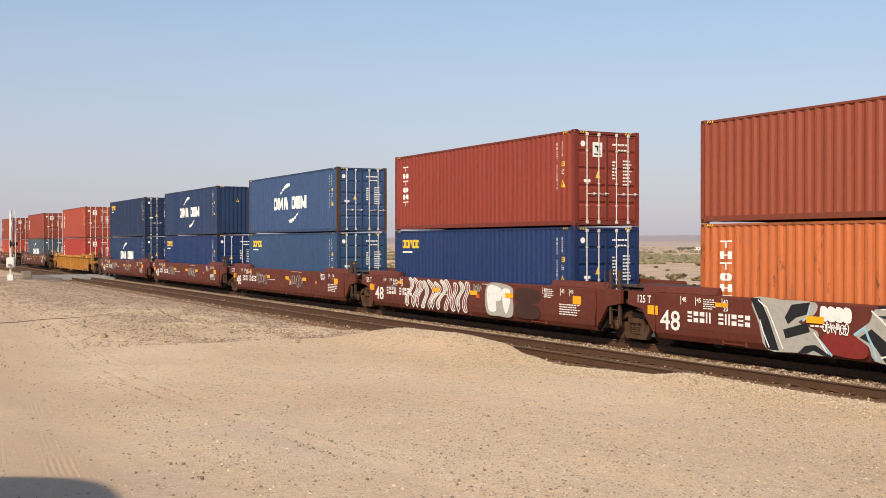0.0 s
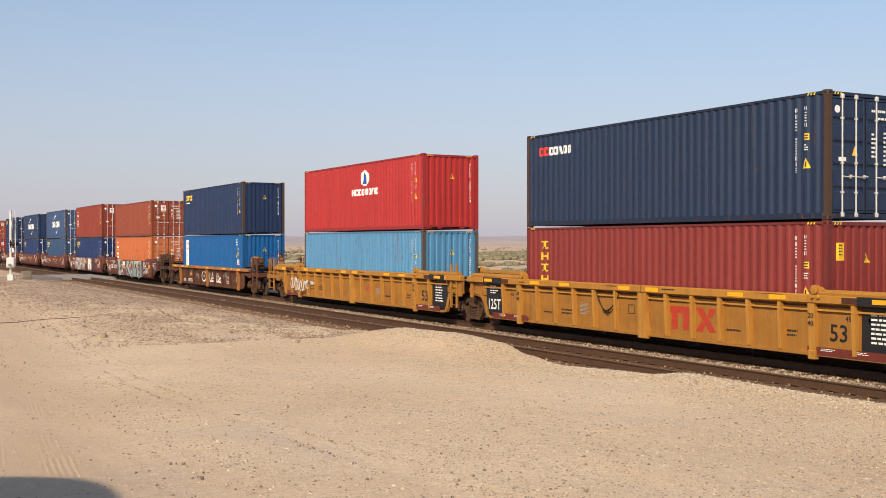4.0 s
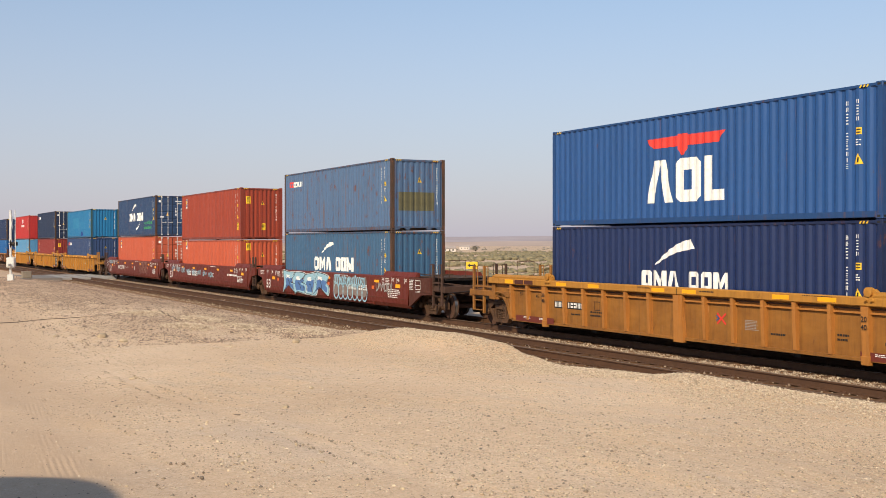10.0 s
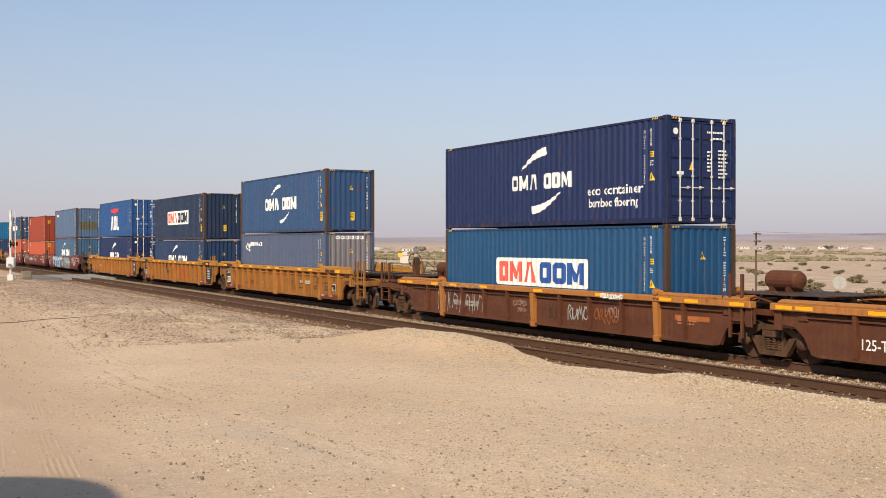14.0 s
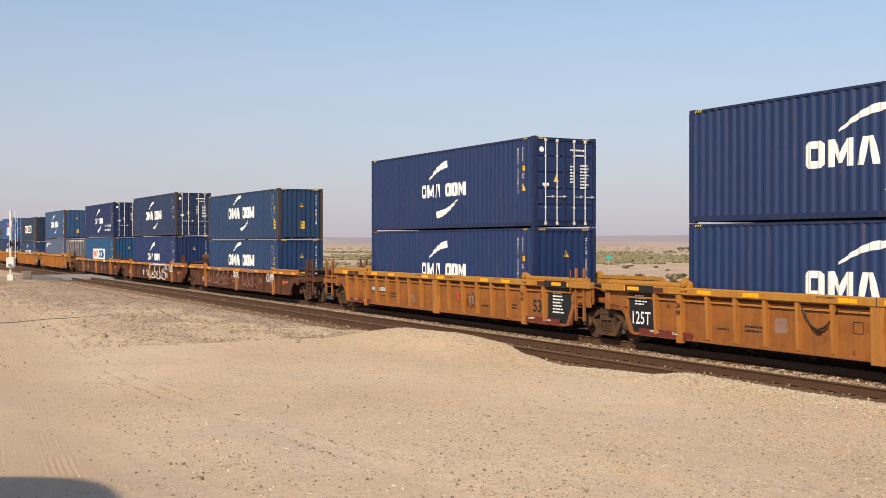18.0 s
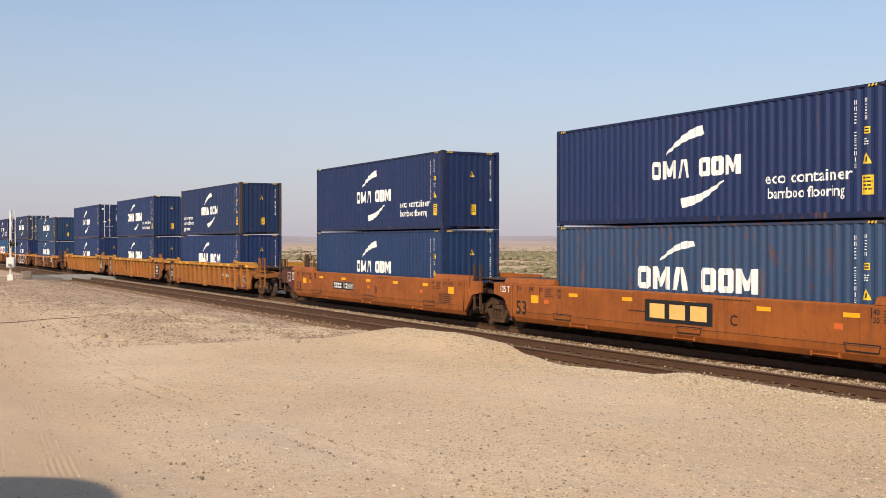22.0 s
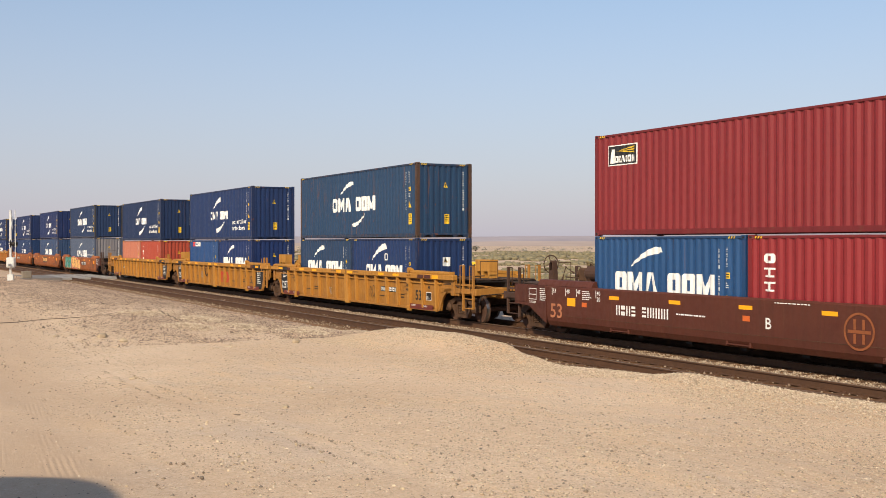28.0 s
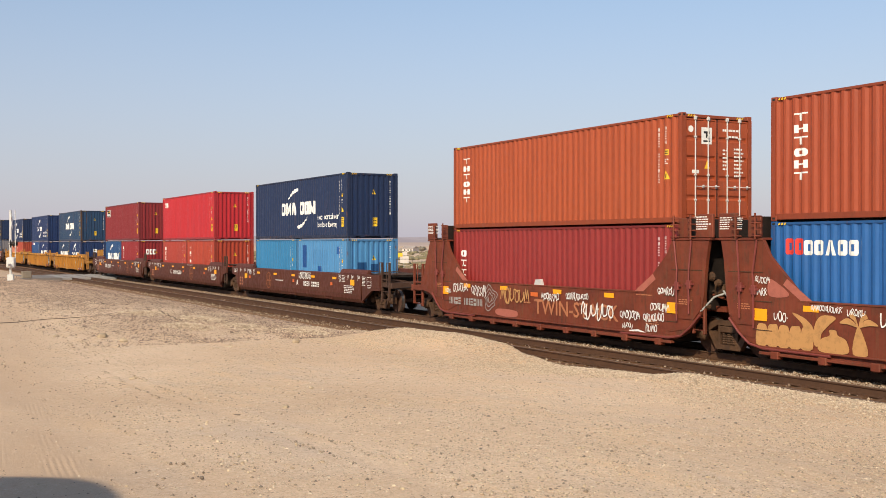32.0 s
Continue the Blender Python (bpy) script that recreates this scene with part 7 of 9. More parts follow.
            letters(car, "53", 0.75, 0.6, 0.36, MAT_SHADE, -1.368)
        else:
            reflectors(car, (-6.95, -4.2, 0.3, 3.6, 6.25), 1.56, y, w=0.56)
            reflectors(car, (-1.8, 1.3), 1.56, y, MAT_ORANGE, 0.55, 0.11)
            number_bars(car, -5.4, 0.46, 11, 0.22, MAT_WHITE, -1.369, 0.16)
            plate("small_print", car, tiny(-5.4, 0.9, -4.9, 0.95, 1, 6, 3) + tiny(4.9, 0.82, 5.4, 0.87, 1, 6, 4), FADED_LETTER, -1.369)
            plate("small_print", car, tiny(-3.7, 1.52, -1.9, 1.59, 1, 22, 3), MAT_BLACK, y)
            plate("small_print", car, tiny(-5.6, 1.5, -4.8, 1.63, 3, 8, 6) + tiny(4.9, 1.5, 5.2, 1.62, 3, 4, 6), MAT_WHITE, y)
            plate("painted_panel", car, [rect(-4.85, 0.86, -4.6, 1.15), rect(-4.0, 0.9, -3.5, 1.12)], TAN_SPRAY, -1.366)
            plate("painted_mark", car, ribbon([(3.68, 0.6), (4.2, 0.6), (4.2, 0.98), (3.68, 0.98), (3.68, 0.6)], 0.035) + ribbon([(3.94, 0.6), (3.94, 0.98)], 0.035) + ribbon([(3.7, 0.72), (4.2, 0.72)], 0.03), MAT_WHITE, -1.369)
            plate("painted_panel", car, [rect(5.9, 0.75, 6.06, 1.1)], MAT_GREY, -1.518)
            tags(car, 58, ((-4.05, 1.14, 0.7, 0.24), (-2.6, 0.85, 0.9, 0.26), (-2.2, 0.7, 0.3, 0.2), (3.25, 1.0, 0.6, 0.3)), MAT_GREY, -1.369, 0.03)
            tags(car, 59, ((3.9, 1.04, 0.7, 0.28),), FADED_LETTER, -1.369, 0.025)
        if lend != "end":
            letters(car, "125-T", -7.0, 0.62, 0.27, MAT_WHITE, -1.37, 0.78)
        for ob in car.children:
            ob.matrix_basis = Matrix.Diagonal((1, 1, low, 1)) @ ob.matrix_basis
    finish(car, body, half, t, lend, rend, wheel, style == "brown", chord if half < 7 else None)
    CARS.append((car, c))
    return car


def smooth_side(half, lift):
    """Plain deep side with a rolled lower edge, and higher coaming at both ends."""
    s = Shape()
    prof = [(-1.33, 0.27), (-1.42, 0.30), (-1.50, 0.44), (-1.52, 0.62), (-1.52, 1.46), (-1.47, 1.50), (-1.38, 1.50), (-1.36, 1.44), (-1.38, 0.44)]
    n = len(prof)
    rows = [(-half - 0.05, 0), (-half + 0.35, 1), (half - 0.35, 1), (half + 0.05, 0)]
    b = len(s.v)
    for x, k in rows:
        for y, z in prof:
            s.v.append((x if z > 0.7 or k else x * 0.985, y, z))
    for i in range(len(rows) - 1):
        for j in range(n):
            q = (j + 1) % n
            s.face([b + i * n + j, b + i * n + q, b + (i + 1) * n + q, b + (i + 1) * n + j])
    s.face([b + j for j in range(n)][::-1])
    s.face([b + (len(rows) - 1) * n + j for j in range(n)])
    for sx in (-1, 1):
        k0, k1 = sorted((sx * (half - 2.3), sx * (half + 0.5)))
        s.prism([(-1.49, 1.502), (-1.40, 1.60 + lift), (-1.30, 1.62 + lift), (-1.26, 1.502)], "x", k0, k1)
    return s


def cheek_mesh(mat, half, kind):
    """Side plate outside the well, over the truck, for the near side of the +x end."""
    s = Shape()
    a = half + 0.03
    if kind == "end":
        s.prism([(a, 0.36), (a, 1.50), (a + 1.75, 1.50), (a + 1.75, 0.88), (a + 0.95, 0.84)], "y", -1.50, -1.40)
        s.box(a + 1.05, -1.52, 0.95, a + 1.7, -1.502, 1.46, 0.006)
    else:
        s.prism([(a, 0.40), (a, 1.50), (a + 1.1, 1.50), (a + 1.1, 1.12), (a + 0.5, 1.02), (a + 0.2, 0.62)], "y", -1.50, -1.40)
    return s.mesh("end_plate", mat)


def smooth_car(label, c, lend, rend, body, half, t, style, seed=0, wheel=False):
    car = thing("well_car", label, "rail car", "well cars of the train")
    mirrored("side_sheet", cached(("sside", body.name, half), lambda: smooth_side(half, 0.06).mesh("side_sheet", body)), car)
    part("floor_pan", cached(("pan", half), lambda: floor_pan(body, half, MAT_BLACKSTEEL)), car)
    for x in (-half + 0.02, half - 0.06):
        s = Shape()
        s.box(x, -1.535, 0.45, x + 0.04, -1.5225, 1.45)
        part("end_rib", cached(("erib", body.name, x), lambda: s.mesh("end_rib", body)), car)
    for sx, kind in ((-1, lend), (1, rend)):
        k = "end" if kind == "end" else "joint"
        plate_mesh = cached(("cheek", body.name, half, k), lambda: cheek_mesh(body if k == "joint" else END_PLATE, half, k))
        ob = part("end_plate", plate_mesh, car, pose(0, 0, 0, 0, 0, 0 if sx > 0 else 180))
        ob = part("end_plate", plate_mesh, car, Matrix.Diagonal((-1 if sx < 0 else 1, 1 if sx < 0 else -1, 1, 1)))
    for sx, kind in ((-1, lend), (1, rend)):
        if kind == "end":
            u = sx * (half + 0.75)
            plate("painted_mark", car, ribbon([(u - 0.2, 1.05), (u + 0.2, 1.05), (u + 0.2, 1.38), (u - 0.2, 1.38), (u - 0.2, 1.05)], 0.02) + ribbon([(u - 0.2, 1.2), (u + 0.2, 1.2)], 0.02), MAT_WHITE, -1.503)
            plate("small_print", car, tiny(u - sx * 0.55 - 0.15, 1.0, u - sx * 0.55 + 0.2, 1.4, 7, 5, seed), MAT_WHITE, -1.503)
            plate("small_print", car, tiny(u - 0.2, 0.92, u + 0.2, 0.99, 2, 5, seed), MAT_WHITE, -1.503)
    y = -1.525
    part("weld_seam", cached(("seam", body.name, half), lambda: Shape().box(-half + 0.4, -1.5235, 0.615, half - 0.4, -1.515, 0.627).mesh("weld_seam", MAT_TRUCK)), car)
    for x in (-4.6, 0.0, 4.6):
        part("pocket_rim", cached(("pocket", body.name), lambda: Shape().box(-0.4, -1.51, 0.33, 0.4, -1.40, 0.36, 0.008).box(-0.42, -1.50, 0.30, -0.36, -1.40, 0.42, 0.008).box(0.36, -1.50, 0.30, 0.42, -1.40, 0.42, 0.008).mesh("pocket_rim", body)), car, (x, 0, 0))
    size = "48" if style.startswith("red48") else "53"
    pale = MAT_WHITE if style != "orange" else MAT_BLACK
    letters(car, size, -half + 0.25, 0.55, 0.5 if size == '48' else 0.42, FADED_LETTER if style == 'red53' else pale, y, 1.12)
    if lend != "end":
        letters(car, "125 T", -half - 0.75, 1.2, 0.2, MAT_WHITE, -1.505, 0.9)
    square = 0.14 if style == "rust53" else 0.24
    if size == "48":
        reflectors(car, (-half - 0.05,), 1.02, y, w=0.42, h=square)
        reflectors(car, (-5.0,), 1.28, y, w=0.45)
        reflectors(car, (-2.05, 0.68, 2.95), 1.1, y - 0.026, w=0.5, h=0.15)
    else:
        reflectors(car, (-half + 1.35,), 1.05, y, w=0.42, h=square)
        reflectors(car, [-half + 3.4 + i * (2 * half - 6.25) / 4 for i in range(5)], 1.26, y, w=0.45)
    reflectors(car, (half - 0.9,), 1.12, y, w=0.42, h=square)
    reflectors(car, (half - 3.2, 0.9) if size == "48" else (-half + 2.0, half - 3.2, 0.3), 1.0, y, MAT_ORANGE, 0.24, 0.13)
    plate("small_print", car, tiny(-half + 1.9, 1.12, -half + 2.35, 1.4, 5, 6, seed + 1) + (tiny(half - 2.6, 1.1, half - 2.1, 1.4, 5, 6, seed + 2) if size == '48' else tiny(half - 2.02, 1.1, half - 1.65, 1.4, 5, 5, seed + 2)) + tiny(half - 1.8, 0.62, half - 0.7, 0.98, 5, 9, seed + 3)
          + tiny(1.2, 1.38, 2.6, 1.43, 1, 14, seed + 4) + tiny(-2.2, 0.9, -0.9, 0.98, 1, 12, seed + 9), pale, y)
    big = [("53", 0.35)] if size == "53" else []
    spacing_marks(car, [(-half + d, q) for q, d in big + [("48", 1.05), ("45", 1.6), ("40", 2.55)]] + [(half - d, q) for q, d in big + ([("48", 1.3), ("45", 1.75), ("40", 2.7)] if size == "48" else [("48", 1.0), ("45", 1.45), ("40", 2.35)])], 1.3, pale, y)
    if style == "orange":
        for x in (-5.4, 0.2, 5.6):
            plate("painted_mark", car, ribbon([(x - 0.4, 0.5), (x - 0.45, 0.66), (x + 0.5, 0.66), (x + 0.45, 0.5), (x - 0.4, 0.5)], 0.025), MAT_BLACK, y)
    if style == "orange" and seed != 1:
        plate("number_panel", car, [rect(-3.4 + 2.45 * (seed % 3), 0.8, -1.25 + 2.45 * (seed % 3), 1.12)], MAT_BLACK, y)
        number_bars(car, -3.3 + 2.45 * (seed % 3), 0.85, 10, 0.22, MAT_WHITE, y - 0.002, 0.16)
    elif style != "orange":
        at = {"48": 1.32, "53": 3.5 + seed % 3}[size]
        if style == "red53":
            at = (3.5, 6.1, 9.83)[seed % 3]
        small = style == "red53" and seed > 0
        number_bars(car, -half + at, 0.8, 10, 0.22 if small else 0.27, MAT_WHITE, y, 0.15 if small else 0.17)
    letters(car, "BCA"[seed % 3], {1: -2.85, 2: 0.7}.get(seed, 0.9) if style == "red53" else 0.9 + 0.8 * (seed % 2), 0.8, 0.26, pale, y)
    finish(car, END_GRIME, half, t, lend, rend, wheel)
    CARS.append((car, c))
    return car


def tower_parts(car, mat, turn, outer):
    """High end bulkhead of the older wells, for +x: gussets, cap plates, ladders, rods and hoses."""
    def gusset():
        s = Shape()
        for y in (-1.516, 1.42):
            edge = [(7.36, 2.86), (7.42, 2.66), (7.66, 2.17), (7.87, 1.63), (8.19, 1.09), (7.4, 0.98), (6.95, 0.7), (6.5, 0.42), (6.0, 0.4)] if outer else [(7.45, 2.9), (7.34, 2.35), (7.26, 1.5), (7.14, 1.0), (6.75, 0.62), (6.0, 0.5)]
            s.prism([(4.5, 0.9), (4.5, 1.35), (4.85, 1.58), (5.85, 2.5), (6.08, 2.9)] + edge, "y", y, y + 0.096)
        s.box(6.05, -1.54, 2.86, 7.5, 1.54, 2.92, 0.01)
        s.prism([(6.3, 1.44), (7.14, 1.44), (7.14, 1.1), (6.9, 0.86), (6.3, 0.86)], "y", -1.54, -1.518)
        return s.mesh("gusset", mat)
    part("gusset", cached(("gusset", mat.name, outer), gusset), car, turn)

    # inner walls coloured near-black to paint the shade inside the gap
    def inner():
        s = Shape()
        s.box(6.2, -1.4, 0.9, 6.3, 1.4, 3.42, 0.01)
        s.box(6.6, -1.3, 2.92, 7.45, 1.3, 2.98)
        for x in (6.5, 7.02):
            s.box(x, -1.38, 1.1, x + 0.06, 1.38, 2.86)
        s.box(6.3, -1.3, 1.5, 7.1, 1.3, 1.6)
        return s.mesh("bulkhead", MAT_BLACKSTEEL)
    part("bulkhead", cached(("bulkhead", mat.name), inner), car, turn, "inner bulkhead, near-black colour painting the gap's shade")

    def cap(x0, x1, y0, hi):
        s = Shape()
        s.box(x0, y0, 2.92, x1, y0 + 0.08, hi, 0.02)
        return s.mesh("cap_plate", mat)
    for side in (0, 1):
        def near_or_far(y):
            return -y - 0.08 if side else y
        part("cap_plate", cached(("cap", 1, side), lambda: cap(6.92, 7.56, near_or_far(-1.50), 3.52)), car, turn)
        part("cap_plate", cached(("cap", 2, side), lambda: cap(6.2, 6.62, near_or_far(-1.44), 3.44)), car, turn)

    def ladder(x, z0, z1, n):
        s = Shape()
        s.tube([(x, -1.6, z0), (x, -1.6, z1)], 0.028, 6)
        for k in range(n):
            z = z0 + (z1 - z0) * (k + 0.5) / n
            s.tube([(x - 0.16, -1.56, z), (x, -1.61, z), (x + 0.16, -1.56, z)], 0.018, 5)
        return s.mesh("grab_ladder", mat)
    part("grab_ladder", cached(("tl", 1), lambda: ladder(6.22, 2.88, 3.5, 4)), car, turn)
    part("grab_ladder", cached(("tl", 2), lambda: ladder(6.86, 2.88, 3.5, 4)), car, turn)

    def rod(path, k):
        s = Shape().tube(path, 0.024, 6)
        s.box(path[k][0] - 0.07, -1.6, path[k][2] - 0.12, path[k][0] + 0.07, -1.52, path[k][2] + 0.1, 0.01)
        s.box(path[k][0] - 0.14, -1.58, path[k][2] - 0.02, path[k][0] + 0.14, -1.52, path[k][2] + 0.03)
        s.lathe([(0, 0.03), (0.18, 0.036)], "z", (path[-1][0], path[-1][1], path[-1][2] + 0.25), 6)
        return s.mesh("brake_rod", PIPE_RED)
    part("brake_rod", cached(("rod", 1), lambda: rod([(6.2, -1.57, 2.86), (6.32, -1.58, 2.1), (6.3, -1.58, 1.7), (6.3, -1.57, 0.8)], 2)), car, turn)
    part("brake_rod", cached(("rod", 2), lambda: rod([(6.85, -1.57, 2.86), (6.78, -1.58, 2.2), (6.76, -1.58, 1.75), (6.76, -1.57, 1.0)], 2)), car, turn)
    part("edge_pipe", cached(("epipe", 0), lambda: Shape().tube([(7.14, -1.54, 0.98), (6.8, -1.55, 0.66), (6.45, -1.56, 0.42), (6.0, -1.57, 0.34), (4.0, -1.58, 0.33)], 0.03, 6).mesh("edge_pipe", PIPE_RED)), car, turn)
    part("air_hose", cached(("hose", 0), lambda: Shape().tube([(6.5, -1.3, 0.86), (6.9, -1.5, 0.9), (7.15, -1.5, 1.1), (7.4, -1.3, 1.45), (7.8, -1.1, 1.6)], 0.026, 7).mesh("air_hose", MAT_GREY)), car, turn)

    def valve():
        s = Shape()
        s.box(7.15, -1.1, 1.45, 7.5, -0.7, 1.75, 0.04)
        s.lathe([(0, 0.08), (0.1, 0.13), (0.2, 0.06)], "y", (7.2, -1.3, 1.95), 10)
        s.lathe([(0, 0.06), (0.1, 0.1), (0.2, 0.05)], "y", (7.45, -1.3, 1.8), 10)
        s.lathe([(0, 0.05), (0.14, 0.1), (0.2, 0.05)], "y", (7.2, -1.45, 1.22), 10)
        return s.mesh("brake_valve", MAT_TRUCK)
    part("brake_valve", cached(("valve", 0), valve), car, turn)


def tower_side(half):
    s = Shape()
    s.prism([(-6.1, 0.30), (6.1, 0.30), (6.6, 0.5), (6.9, 0.95), (6.6, 1.5), (-6.6, 1.5), (-6.9, 0.95), (-6.6, 0.5)], "y", -1.50, -1.38)
    s.box(-6.2, -1.58, 0.36, 6.2, -1.502, 0.40, 0.008)
    s.box(-6.1, -1.60, 0.20, 6.1, -1.46, 0.27, 0.01)
    s.box(-6.0, -1.50, 0.27, 6.0, -1.42, 0.30)
    s.box(-5.0, -1.52, 1.46, 5.0, -1.502, 1.50, 0.006)
    for i in range(9):
        x = -5.6 + i * 1.4
        s.box(x - 0.12, -1.63, 0.12, x + 0.12, -1.44, 0.30, 0.02)
    return s



def cursive(seed, x0, z0, x1, z1, width):
    """One running line of hand-sprayed loops and peaks, with a stroke or two beside it."""
    r = random.Random(seed)
    h, mid = (z1 - z0) / 2, (z0 + z1) / 2
    n = max(2, int((x1 - x0) / h / 0.95))
    step = (x1 - x0) / n
    pts = []
    for k in range(n):
        cx, up, dn = x0 + step * (k + 0.5), r.uniform(0.45, 1.0), r.uniform(0.45, 1.0)
        kind = r.randrange(5)
        if kind < 2:
            turn = r.choice((-1, 1))
            for i in range(9):
                a = -1.57 * turn + turn * 6.6 * i / 8
                pts.append((cx + step * (0.46 * math.cos(a) + 0.35 * (i / 8 - 0.5)), mid + h * (up if math.sin(a) > 0 else dn) * math.sin(a)))
        elif kind == 2:
            pts += [(cx - 0.45 * step, mid - h * dn), (cx - 0.2 * step, mid + h * up), (cx, mid - h * 0.2), (cx + 0.22 * step, mid + h * up * 0.9), (cx + 0.45 * step, mid - h * dn)]
        elif kind == 3:
            pts += [(cx - 0.4 * step, mid + h * up), (cx - 0.42 * step, mid), (cx - 0.3 * step, mid - h * dn), (cx, mid - h * dn * 0.9), (cx + 0.3 * step, mid - h * 0.2), (cx + 0.4 * step, mid + h * up * 0.8)]
        else:
            pts += [(cx - 0.3 * step, mid - h * dn), (cx - 0.3 * step, mid + h * 0.3), (cx, mid + h * up), (cx + 0.3 * step, mid + h * 0.4), (cx, mid), (cx + 0.45 * step, mid - h * dn)]
    fine = []
    for i in range(len(pts) - 1):
        p0, p1, p2, p3 = pts[max(0, i - 1)], pts[i], pts[i + 1], pts[min(len(pts) - 1, i + 2)]
        for t in (0.0, 0.5):
            fine.append(tuple(0.5 * (2 * b + (c - a) * t + (2 * a - 5 * b + 4 * c - d) * t * t + (3 * b - a - 3 * c + d) * t ** 3) for a, b, c, d in zip(p0, p1, p2, p3)))
    out = Strokes([fine + [pts[-1]]])
    for _ in range(max(1, n // 3)):
        u, v = r.uniform(x0, x1), r.uniform(z0, z1)
        out.append([(u, v), (u + r.uniform(0.1, 0.3) * step * 2, v + r.uniform(-0.15, 0.15) * h)])
    out.width = width
    return out


def tags(car, seed, spots, mat, y, width=0.028, label="thin spray-can handwriting"):
    """Small handwritten tags: each spot is x, z, length and height."""
    for k, (x, z, w, h) in enumerate(spots):
        plate("graffiti", car, cursive(seed * 13 + k, x, z, x + w, z + h, min(width, 0.085 * h)), mat, y - 0.0005 * k, label)


def palm(x, z, h, lean=0.0):
    """A trunk and drooping leaves, flat."""
    out = [rounded([(x - 0.16 * h, z), (x - 0.06 * h + lean, z + 0.55 * h), (x + 0.06 * h + lean, z + 0.55 * h), (x + 0.26 * h, z)])]
    for a, l in ((165, 0.55), (120, 0.5), (60, 0.5), (15, 0.55)):
        c, d = math.cos(radians(a)), math.sin(radians(a))
        cx, cz = x + lean, z + 0.6 * h
        out.append(rounded([(cx, cz), (cx + c * l * 0.5 * h - 0.02, cz + (d * 0.5 + 0.22) * l * h), (cx + c * l * h, cz + (d * 0.55 - 0.02) * l * h), (cx + c * l * 0.55 * h, cz + (d * 0.35) * l * h)]))
    return out


